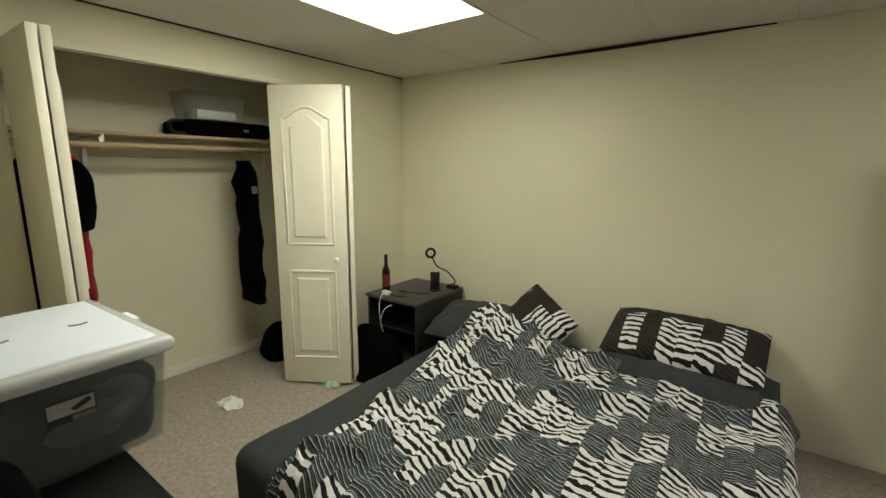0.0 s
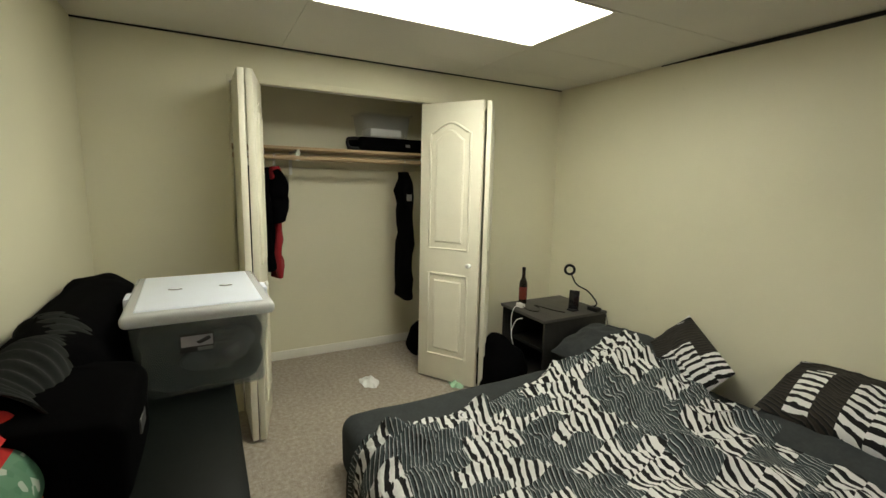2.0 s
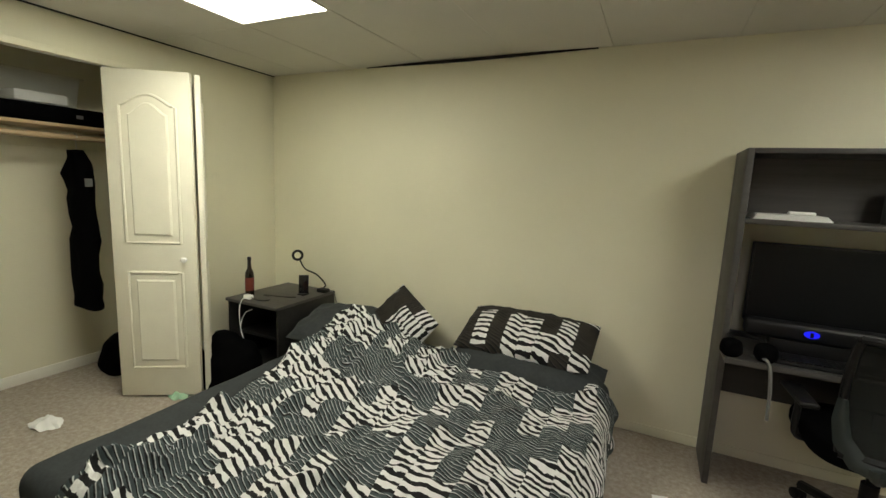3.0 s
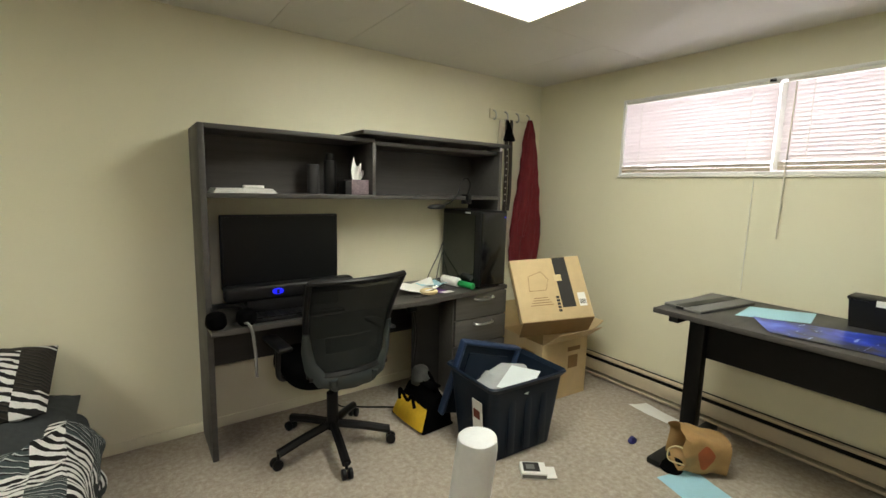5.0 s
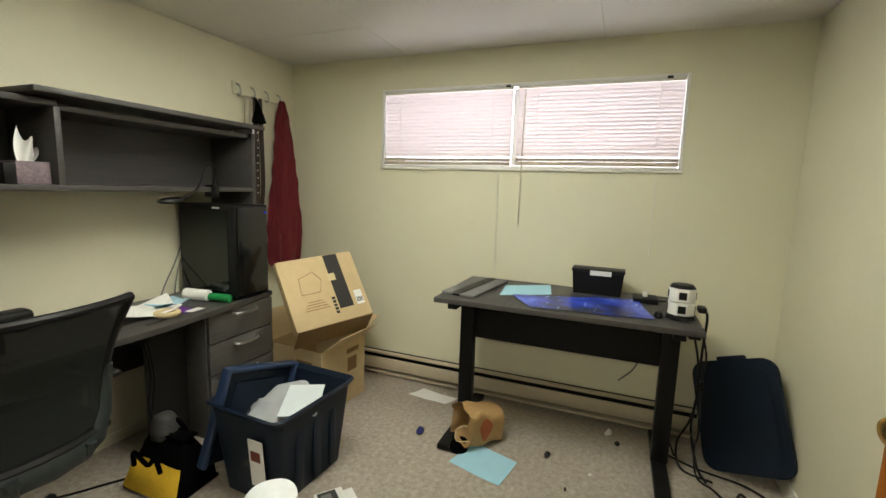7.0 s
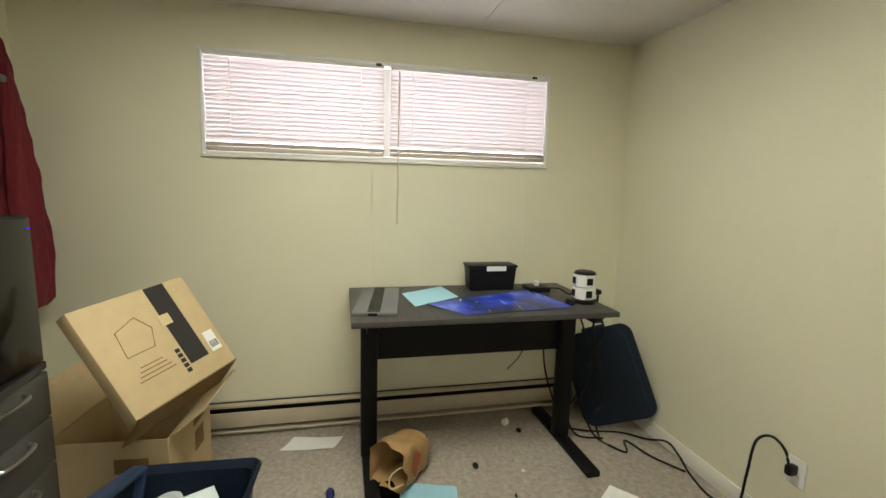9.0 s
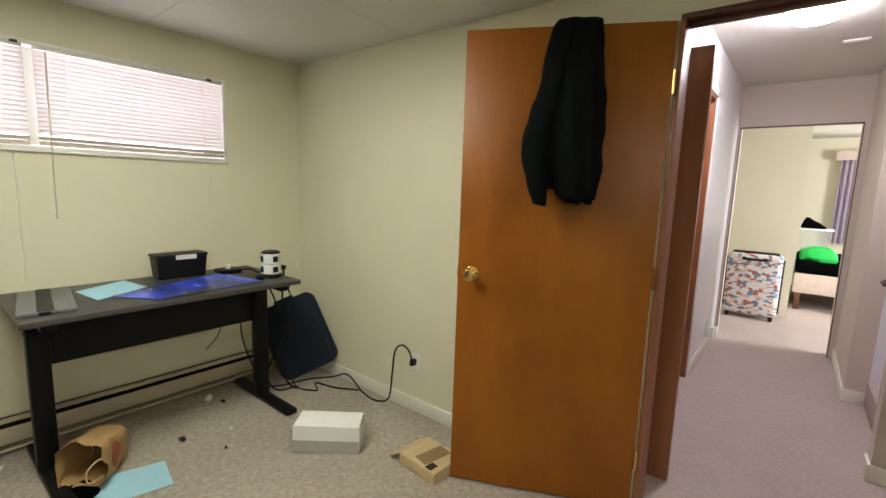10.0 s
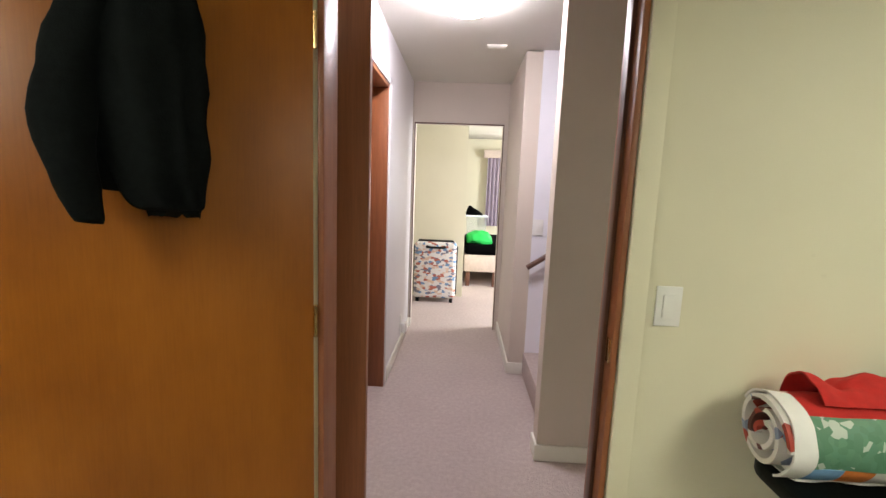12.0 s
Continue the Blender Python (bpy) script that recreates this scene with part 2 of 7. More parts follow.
M_LID = plain("translucent_white_lid", (0.76, 0.81, 0.92), 0.35, scale=8, amount=0.03)
M_MESH = see_through("black_mesh_cloth", (0.006, 0.009, 0.008), 0.74, 0.8)
M_GLASS = clear("window_glass", (0.95, 0.98, 1.0), 0.02)
M_TINT = plain("tinted_side_glass", (0.004, 0.007, 0.006), 0.08, bump=0)
M_SLAT = slat_paint("ivory_blind_slat")
M_WAND = plain("smoky_clear_plastic", (0.66, 0.62, 0.51), 0.25, amount=0.05)
M_RAIL = plain("beige_blind_rail", (0.55, 0.48, 0.36), 0.5)
M_PANEL1 = glow("lamp_diffuser", (1.0, 0.985, 0.82), LAMP_1)
M_PANEL2 = glow("lamp_diffuser_cool", (0.99, 0.985, 0.85), LAMP_2)
M_HLAMP = glow("hall_lamp_glass", (0.98, 0.915, 0.99), HALL_LAMP)
M_LAMPDISC = glow("lamp_disc", (1.0, 0.93, 0.75), 70.0)
M_BLUELED = glow("blue_led", (0.004, 0.008, 1.0), 0.9, (0.01, 0.01, 0.02))
M_SHELFW = wood("pine_shelf", (0.42, 0.30, 0.17), (0.55, 0.41, 0.25), 0.6, axis=1)
M_GREEN = plain("green_plastic", (0.01, 0.22, 0.06), 0.4)
M_LIME = plain("bright_green_cloth", (0.01, 0.42, 0.07), 0.8, bump=0.3)
M_QUILTG = patches("green_star_quilt", [(0.09, 0.22, 0.13), (0.10, 0.24, 0.15), (0.11, 0.25, 0.15), (0.08, 0.21, 0.12), (0.10, 0.23, 0.14), (0.45, 0.52, 0.45)], 58)
M_SUIT = patches("printed_suitcase", [(0.78, 0.76, 0.74), (0.76, 0.74, 0.72), (0.16, 0.30, 0.50), (0.78, 0.76, 0.74), (0.70, 0.52, 0.40), (0.78, 0.77, 0.75), (0.20, 0.2, 0.26), (0.78, 0.75, 0.72), (0.45, 0.14, 0.10), (0.78, 0.76, 0.74)], 26, (0.9, 0.3, 1.5))
M_PRINT = poster_print("blue_printed_mat")
M_INK = plain("black_ink", (0.02, 0.018, 0.016), 0.7)
M_INKB = plain("brown_ink", (0.22, 0.13, 0.05), 0.8)
M_BOTTLE = plain("dark_bottle_glass", (0.012, 0.007, 0.004), 0.12, bump=0)
M_LABEL = plain("dark_red_label", (0.16, 0.025, 0.015), 0.6)
M_GREY = plain("grey_fabric", (0.16, 0.16, 0.155), 0.8)
M_TAPE = plain("masking_tape", (0.62, 0.50, 0.28), 0.6)
M_PURPLE = plain("purple_print", (0.12, 0.02, 0.24), 0.5)
M_BOXSPR = plain("beige_upholstery", (0.62, 0.52, 0.46), 0.85)
M_LILAC = plain("lilac_curtain", (0.40, 0.34, 0.42), 0.9)

# ---- builders ----
POSE = {}


def thing(name, m, label, category, group="", kind=""):
    ob = new(name)
    ob.empty_display_size = 0.1
    ob.matrix_world = m
    POSE[ob] = m
    return tagged(ob, label, category, group, kind)


def mesh_of(bm, name, mat, smooth=True):
    bmesh.ops.recalc_face_normals(bm, faces=bm.faces)
    me = bpy.data.meshes.new(name)
    bm.to_mesh(me)
    bm.free()
    me.materials.append(mat)
    if smooth:
        me.polygons.foreach_set("use_smooth", [True] * len(me.polygons))
        me.set_sharp_from_angle(angle=radians(38))
    return me


def part(name, bm, mat, parent, label="", world=False, smooth=True):
    """One mesh under a thing or part; its points are local to the thing unless world is set."""
    base = POSE[parent]
    if world:
        bm.transform(base.inverted())
    ob = new(name, mesh_of(bm, name, mat, smooth))
    ob.parent = parent
    POSE[ob] = base
    if parent.type == "MESH":
        ob.matrix_parent_inverse = Matrix()
    return tagged(ob, label)


def solo(name, bm, mat, label, category, kind="", group="", smooth=True):
    """A thing of one mesh, in world coordinates."""
    ob = new(name, mesh_of(bm, name, mat, smooth))
    POSE[ob] = Matrix()
    return tagged(ob, label, category, group, kind)


def join(*bms):
    out = bms[0]
    for b in bms[1:]:
        me = bpy.data.meshes.new("tmp")
        b.to_mesh(me)
        b.free()
        out.from_mesh(me)
        bpy.data.meshes.remove(me)
    return out


def box(x0, x1, y0, y1, z0, z1, bev=0.0, seg=2, m=None):
    bm = bmesh.new()
    bmesh.ops.create_cube(bm, size=1)
    bm.transform(Matrix.Translation(((x0 + x1) / 2, (y0 + y1) / 2, (z0 + z1) / 2)) @ Matrix.Diagonal((abs(x1 - x0), abs(y1 - y0), abs(z1 - z0), 1)))
    if bev:
        bmesh.ops.bevel(bm, geom=bm.edges[:], offset=bev, segments=seg, profile=0.5, affect="EDGES")
    if m is not None:
        bm.transform(m)
    return bm


def tapered(w, d, h, w2, d2, bev=0.02):
    """A tub's outer block: base w x d at z 0, top w2 x d2 at z h."""
    bm = bmesh.new()
    bmesh.ops.create_cube(bm, size=1)
    for v in bm.verts:
        top = v.co.z > 0
        v.co = Vector((v.co.x * (w2 if top else w), v.co.y * (d2 if top else d), h if top else 0))
    if bev:
        side = [e for e in bm.edges if abs(e.verts[0].co.z - e.verts[1].co.z) > h / 2]
        bmesh.ops.bevel(bm, geom=side, offset=bev, segments=4, profile=0.5, affect="EDGES")
    return bm


def tub(w, d, h, w2, d2, wall=0.006, bev=0.03):
    """An open tub with thickness."""
    bm = tapered(w, d, h, w2, d2, bev)
    top = [f for f in bm.faces if all(abs(v.co.z - h) < 1e-5 for v in f.verts)]
    bmesh.ops.delete(bm, geom=top, context="FACES")
    bmesh.ops.recalc_face_normals(bm, faces=bm.faces)
    bmesh.ops.solidify(bm, geom=bm.faces[:], thickness=wall)
    return bm


def cyl(p0, p1, r0, r1=None, seg=20, bev=0.0):
    p0, p1 = Vector(p0), Vector(p1)
    bm = bmesh.new()
    bmesh.ops.create_cone(bm, cap_ends=True, segments=seg, radius1=r0, radius2=r0 if r1 is None else r1, depth=(p1 - p0).length)
    if bev:
        rim = [e for e in bm.edges if abs(e.verts[0].co.z - e.verts[1].co.z) < 1e-6]
        bmesh.ops.bevel(bm, geom=rim, offset=bev, segments=3, profile=0.5, affect="EDGES")
    bm.transform(Matrix.Translation((p0 + p1) / 2) @ (p1 - p0).to_track_quat("Z", "Y").to_matrix().to_4x4())
    return bm


def smooth_path(points, n=6):
    """Catmull-Rom through the points."""
    p = [Vector(q) for q in points]
    p = [p[0] * 2 - p[1]] + p + [p[-1] * 2 - p[-2]]
    out = []
    for i in range(1, len(p) - 2):
        for k in range(n):
            t = k / n
            out.append(0.5 * (2 * p[i] + (p[i + 1] - p[i - 1]) * t + (2 * p[i - 1] - 5 * p[i] + 4 * p[i + 1] - p[i + 2]) * t * t + (3 * p[i] - p[i - 1] - 3 * p[i + 1] + p[i + 2]) * t ** 3))
    return out + [p[-2]]


def tube(points, r, seg=8, soft=True):
    pts = smooth_path(points) if soft and len(points) > 2 else [Vector(q) for q in points]
    bm = bmesh.new()
    rings = []
    up = Vector((0.13, 0.21, 0.97))
    for i, p in enumerate(pts):
        d = (pts[min(i + 1, len(pts) - 1)] - pts[max(i - 1, 0)]).normalized()
        a = d.cross(up).normalized()
        b = d.cross(a)
        rings.append([bm.verts.new(p + r * (math.cos(2 * math.pi * k / seg) * a + math.sin(2 * math.pi * k / seg) * b)) for k in range(seg)])
    for q, s in zip(rings, rings[1:]):
        for k in range(seg):
            bm.faces.new((q[k], q[(k + 1) % seg], s[(k + 1) % seg], s[k]))
    bm.faces.new(rings[0])
    bm.faces.new(rings[-1])
    return bm


def loft(rows, seg=28, rough=0.0, power=2.6, seed=0.0, fine=9.0):
    """Rings of rounded outline, from rows of z, x centre, y centre, half width, half depth."""
    bm = bmesh.new()
    pts = smooth_path([(r[0], 0, 0) for r in rows], 5)
    ks = [smooth_path([(r[a], r[b], 0) for r in rows], 5) for a, b in ((1, 2), (3, 4))]
    rings = []
    for i, p in enumerate(pts):
        (cx, cy, _), (hx, hy, _) = ks[0][i], ks[1][i]
        ring = []
        for k in range(seg):
            t = 2 * math.pi * k / seg
            c, s = math.cos(t), math.sin(t)
            ox, oy = math.copysign(abs(c) ** (2 / power), c) * max(hx, 0.002), math.copysign(abs(s) ** (2 / power), s) * max(hy, 0.002)
            q = Vector((cx + ox, cy + oy, p.x))
            if rough:
                q += rough * noise.noise_vector(q * fine + Vector((seed, 0, 0)))
            ring.append(bm.verts.new(q))
        rings.append(ring)
    for q, s in zip(rings, rings[1:]):
        for k in range(seg):
            bm.faces.new((q[k], q[(k + 1) % seg], s[(k + 1) % seg], s[k]))
    bm.faces.new(rings[0])
    bm.faces.new(rings[-1])
    return bm


def drape(rows, folds, deep, seed, seg=96, steps=9):
    """Cloth that hangs in folds: rows of z, x, y, half width, half depth; the folds deepen downwards."""
    p = smooth_path([(r[0], r[1], r[2]) for r in rows], steps)
    h = smooth_path([(r[3], r[4], 0) for r in rows], steps)
    bm = bmesh.new()
    rings = []
    for i, (q, w) in enumerate(zip(p, h)):
        down = 1 - i / (len(p) - 1)
        ring = []
        for k in range(seg):
            a = 2 * math.pi * k / seg
            f = math.sin(folds * a + 2.2 * noise.noise(Vector((math.cos(a) * 1.5, math.sin(a) * 1.5, q.x * 1.7 + seed)))) + 0.6 * math.sin((folds * 1.7) * a + seed + 3 * q.x)
            r = 1 + deep * (0.25 + down) * f * 0.6
            n = 0.012 * noise.noise_vector(Vector((math.cos(a), math.sin(a), q.x * 6 + seed)) * 1.8)
            ring.append(bm.verts.new((q.y + w.x * math.cos(a) * (0.75 + 0.25 * r) + n.x, q.z + w.y * math.sin(a) * r + n.y, q.x + (0.012 * f if i == 0 else 0))))
        rings.append(ring)
    for q, s in zip(rings, rings[1:]):
        for k in range(seg):
            bm.faces.new((q[k], q[(k + 1) % seg], s[(k + 1) % seg], s[k]))
    bm.faces.new(rings[0])
    bm.faces.new(rings[-1])
    return bm


def sheet(fn, nu, nv, thick=0.0, uv=None):
    """A grid surface fn(u, v) -> point, u and v from 0 to 1; uv scales the cloth coordinates."""
    bm = bmesh.new()
    vs = [[bm.verts.new(fn(i / nu, j / nv)) for j in range(nv + 1)] for i in range(nu + 1)]
    lay = bm.loops.layers.uv.new("cloth") if uv else None
    for i in range(nu):
        for j in range(nv):
            f = bm.faces.new((vs[i][j], vs[i + 1][j], vs[i + 1][j + 1], vs[i][j + 1]))
            if uv:
                for lp, (a, b) in zip(f.loops, ((i, j), (i + 1, j), (i + 1, j + 1), (i, j + 1))):
                    lp[lay].uv = (uv[0] * a / nu, uv[1] * b / nv)
    if thick:
        bmesh.ops.recalc_face_normals(bm, faces=bm.faces)
        bmesh.ops.solidify(bm, geom=bm.faces[:], thickness=thick)
    return bm


def cushion(w, d, h, wrinkle=0.012, n=30, seed=0.0):
    """A pillow with pinched corners, centred on the origin."""
    def side(sgn):
        def fn(u, v):
            a, b = 2 * u - 1, 2 * v - 1
            full = max(0.0, (1 - abs(a) ** 3.0)) ** 0.55 * max(0.0, (1 - abs(b) ** 3.0)) ** 0.55
            pin = 1 - 0.10 * (abs(a) ** 2) * (1 - abs(b)) - 0.0
            pinb = 1 - 0.10 * (abs(b) ** 2) * (1 - abs(a))
            z = sgn * h / 2 * full
            q = Vector((a * w / 2 * pinb, b * d / 2 * pin, z))
            z += wrinkle * noise.noise(q * 9 + Vector((seed, sgn, 0))) * full ** 0.3 + wrinkle * 0.6 * noise.noise(q * 22 + Vector((seed, sgn, 3))) * full ** 0.3
            return Vector((q.x, q.y, z))
        return fn
    a = sheet(side(1), n, n, uv=(w, d))
    b = sheet(side(-1), n, n, uv=(w, d))
    bm = join(a, b)
    bmesh.ops.remove_doubles(bm, verts=bm.verts, dist=0.0004)
    return bm


def frame_bars(a0, a1, b0, b1, w, put):
    """Four bars round an opening; put(a0, a1, b0, b1) makes each."""
    return join(put(a0, a0 + w, b0, b1), put(a1 - w, a1, b0, b1), put(a0 + w, a1 - w, b0, b0 + w), put(a0 + w, a1 - w, b1 - w, b1))


# ---- structure ----
T = 0.12
FX0, FX1 = 1.215, 2.06       # doorway in the south wall
CY0, CY1, CTOP = 1.93, 3.755, 2.05   # closet opening
WY0, WY1, WZ0, WZ1 = 1.775, 3.645, 1.505, 2.022  # window opening

solo("floor", box(-2.15, E, S - 0.02, N, -0.06, 0), M_CARPET, "mottled brown and grey short pile carpet", "floor", "structure", smooth=False)
solo("hall_floor", box(-1.6, 3.6, -6.2, S - 0.02, -0.06, 0), M_HCARPET, "worn pinkish beige hall carpet", "floor", "structure", smooth=False)
solo("wall_north", box(-2.2, E + T, N, N + T, 0, C + 0.3), M_WALL, "plain cream painted wall behind the bed", "wall", "structure", smooth=False)
solo("wall_south", join(box(-2.2, FX0 - 0.0, S - T, S, 0, C + 0.3), box(FX1, E, S - T, S, 0, C + 0.3), box(FX0, FX1, S - T, S, 2.07, C + 0.3)),
     M_WALL, "cream painted wall with an open doorway", "wall", "structure", smooth=False)
solo("wall_east", join(box(E, E + T, S - T, WY0, 0, C + 0.3), box(E, E + T, WY1, N, 0, C + 0.3), box(E, E + T, WY0, WY1, 0, WZ0), box(E, E + T, WY0, WY1, WZ1, C + 0.3)),
     M_WALL, "cream painted wall with a high wide window", "wall", "structure", smooth=False)
solo("wall_west", join(box(W - T, W, S, CY0, 0, C + 0.3), box(W - T, W, CY1, N, 0, C + 0.3), box(W - T, W, CY0, CY1, CTOP, C + 0.3)),
     M_WALL, "cream painted wall with a wide closet opening", "wall", "structure", smooth=False)
solo("closet_wall", join(box(-2.12, -2.0, 1.6, 4.1, 0, C + 0.1), box(-2.0, W - T, 1.70, 1.80, 0, C + 0.1), box(-2.0, W - T, 3.90, 4.0, 0, C + 0.1)),
     M_WALL, "cream painted inside walls of the closet", "wall", "structure", smooth=False)
solo("closet_ceiling", box(-2.12, W - T, 1.6, 4.1, C + 0.1, C + 0.16), M_CEIL, "plain painted closet ceiling", "ceiling", "structure", smooth=False)
L1 = (-0.43, 0.165, 2.225, 3.44)
L2 = (2.87, 3.465, 2.265, 3.475)


def ceiling_mesh():
    """Boards with thin joints, left out round the two lamps, a little short of the west and north walls."""
    xs = [W + 0.016, -0.90, L1[0], L1[1], 0.76, 1.36, 1.96, 2.42, L2[0], L2[1], 4.065, E]
    ys = [S, 2.225, 3.46, N - 0.004]
    out = bmesh.new()
    g = 0.0012
    for a, b in zip(xs, xs[1:]):
        for c, d in zip(ys, ys[1:]):
            if c == 2.225 and (a == L1[0] or a == L2[0]):
                lo, hi = (L1[2], L1[3]) if a == L1[0] else (L2[2], L2[3])
                for p, q in ((c, lo), (hi, d)):
                    if q - p > 0.006:
                        out = join(out, box(a + g, b - g, p, q, C, C + 0.018))
                continue
            sag = random.uniform(0, 0.002)
            bm = box(a + g, b - g, c + g, d - g, C + sag, C + 0.018 + sag)
            if d > 4 and a > -0.5 and b < 2.0:
                for v in bm.verts:
                    if v.co.y > 4.3:
                        v.co.z += 0.014 * math.exp(-((v.co.x - 0.5) / 0.6) ** 2)
                        v.co.y -= 0.012 * math.exp(-((v.co.x - 0.5) / 0.6) ** 2)
            out = join(out, bm)
    return out


solo("ceiling", ceiling_mesh(), M_CEIL, "off-white ceiling boards with thin joints", "ceiling", "structure", smooth=False)
# unseen cover added overhead so the gaps round the boards stay dark
solo("ceiling_void", box(-2.2, E + T, S - T, N + T, C + 0.3, C + 0.34), M_DARK, "unseen dark cover added to keep the ceiling gaps dark", "ceiling", "structure", smooth=False)


def ceiling_lamp(name, r, mat, label):
    x0, x1, y0, y1 = r
    t = thing(name, Matrix.Translation(((x0 + x1) / 2, (y0 + y1) / 2, C)), label, "ceiling light", "ceiling lights")
    part("frame", frame_bars(x0 - 0.004, x1 + 0.004, y0 - 0.004, y1 + 0.004, 0.016, lambda a, b, c, d: box(a, b, c, d, C - 0.003, C + 0.03)), M_WHITE, t, "thin white rim", True)
    part("diffuser", box(x0 + 0.012, x1 - 0.012, y0 + 0.012, y1 - 0.012, C + 0.004, C + 0.012), mat, t, "glowing white diffuser panel", True)
    part("housing", box(x0 - 0.02, x1 + 0.02, y0 - 0.02, y1 + 0.02, C + 0.03, C + 0.14), M_WHITE, t, "", True)
    return t


ceiling_lamp("ceiling_light", L1, M_PANEL1, "lit flat fluorescent panel set in the ceiling")
ceiling_lamp("ceiling_light", L2, M_PANEL2, "lit flat fluorescent panel near the window")

# solid dark strips put in as the shade between walls and ceiling boards
solo("trim", join(box(W + 0.0005, W + 0.015, S, N, C - 0.004, C + 0.010), *[box(-0.32 + 0.1 * i, -0.22 + 0.1 * i, N - 0.012, N - 0.0005, C - 0.010 * math.sin(math.pi * (i + 0.5) / 16) ** 1.5, C + 0.01) for i in range(16)]), M_DARK, "dark strip painted in as the shade of the ceiling gap", "trim", "structure", smooth=False)
# baseboards and trims
solo("baseboard", join(box(FX1 + 0.09, E, S, S + 0.012, 0, 0.085, 0.003), box(W, FX0 - 0.09, S, S + 0.012, 0, 0.085, 0.003)), M_WHITE, "white painted baseboard along the door wall", "baseboard", "structure")
solo("baseboard", box(-2.0, -1.988, 1.8, 3.9, 0, 0.075, 0.003), M_WHITE, "white painted baseboard at the back of the closet", "baseboard", "structure")
solo("baseboard", box(1.55, E, N - 0.010, N, 0, 0.06, 0.003), M_WALL, "cream painted baseboard under the desk", "baseboard", "structure")
solo("trim", join(box(W - 0.02, W + 0.004, CY0 - 0.004, CY1 + 0.004, CTOP - 0.03, CTOP + 0.004, 0.002), box(W - T - 0.002, W + 0.004, CY0 - 0.004, CY0 + 0.006, 0, CTOP - 0.03, 0.002), box(W - T - 0.002, W + 0.004, CY1 - 0.006, CY1 + 0.004, 0, CTOP - 0.03, 0.002)),
     M_WALL, "cream painted edging of the closet opening", "trim", "structure")
part("closet_track", box(W - 0.075, W - 0.045, CY0, CY1, CTOP - 0.028, CTOP, 0.002), M_WHITE, bpy.data.objects["trim"], "white folding door track")
# door frame
dframe = thing("door_frame", Matrix.Translation(((FX0 + FX1) / 2, S - T / 2, 0)), "dark brown stained door frame with pale casing", "door frame", kind="structure")
part("jamb", box(FX0, FX0 + 0.018, S - T - 0.004, S + 0.006, 0, 2.05, 0.003), M_JAMB, dframe, "", True)
part("jamb", box(FX1 - 0.018, FX1, S - T - 0.004, S + 0.006, 0, 2.05, 0.003), M_JAMB, dframe, "", True)
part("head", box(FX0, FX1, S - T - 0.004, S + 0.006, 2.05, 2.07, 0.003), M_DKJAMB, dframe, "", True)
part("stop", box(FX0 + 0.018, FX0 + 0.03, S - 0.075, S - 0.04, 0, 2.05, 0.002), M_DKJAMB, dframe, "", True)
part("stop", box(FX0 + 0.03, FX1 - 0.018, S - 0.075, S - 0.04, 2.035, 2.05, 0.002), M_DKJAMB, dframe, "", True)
part("casing", box(FX0 - 0.062, FX0 - 0.002, S, S + 0.014, 0, 2.075, 0.004), M_WALL, dframe, "cream painted casing", True)
part("strike_plate", box(FX0 + 0.016, FX0 + 0.02, S - 0.035, S - 0.005, 0.96, 1.03, 0.001), M_BRASS, dframe, "", True)

# window
win = thing("window_1", Matrix.Translation((E, 2.71, WZ0)), "white framed sliding window behind lowered blinds", "window", kind="structure")
part("window_frame", frame_bars(WY0, WY1, WZ0, WZ1, 0.018, lambda a, b, c, d: box(E - 0.006, E + T - 0.01, a, b, c, d, 0.003)), M_PLASTIC_W, win, "", True)
part("mullion", box(E + 0.03, E + 0.07, 2.695, 2.735, WZ0 + 0.028, WZ1 - 0.028, 0.003), M_PLASTIC_W, win, "", True)
for a, b in ((WY0 + 0.028, 2.695), (2.735, WY1 - 0.028)):
    pane = part("pane", box(E + 0.05, E + 0.055, a, b, WZ0 + 0.028, WZ1 - 0.028), M_GLASS, win, "", True)
    pane.visible_shadow = False
part("window_sill", box(E - 0.016, E + 0.02, WY0 - 0.005, WY1 + 0.005, WZ0 - 0.012, WZ0, 0.003), M_WHITE, win, "", True)
solo("backdrop", box(E + 1.2, E + 1.25, 0.4, 5.0, 0.2, 3.2), glow("bright_outdoors", (1.0, 0.92, 0.97), 0.6), "bright hazy daylight outside the window", "backdrop", "structure", smooth=False)


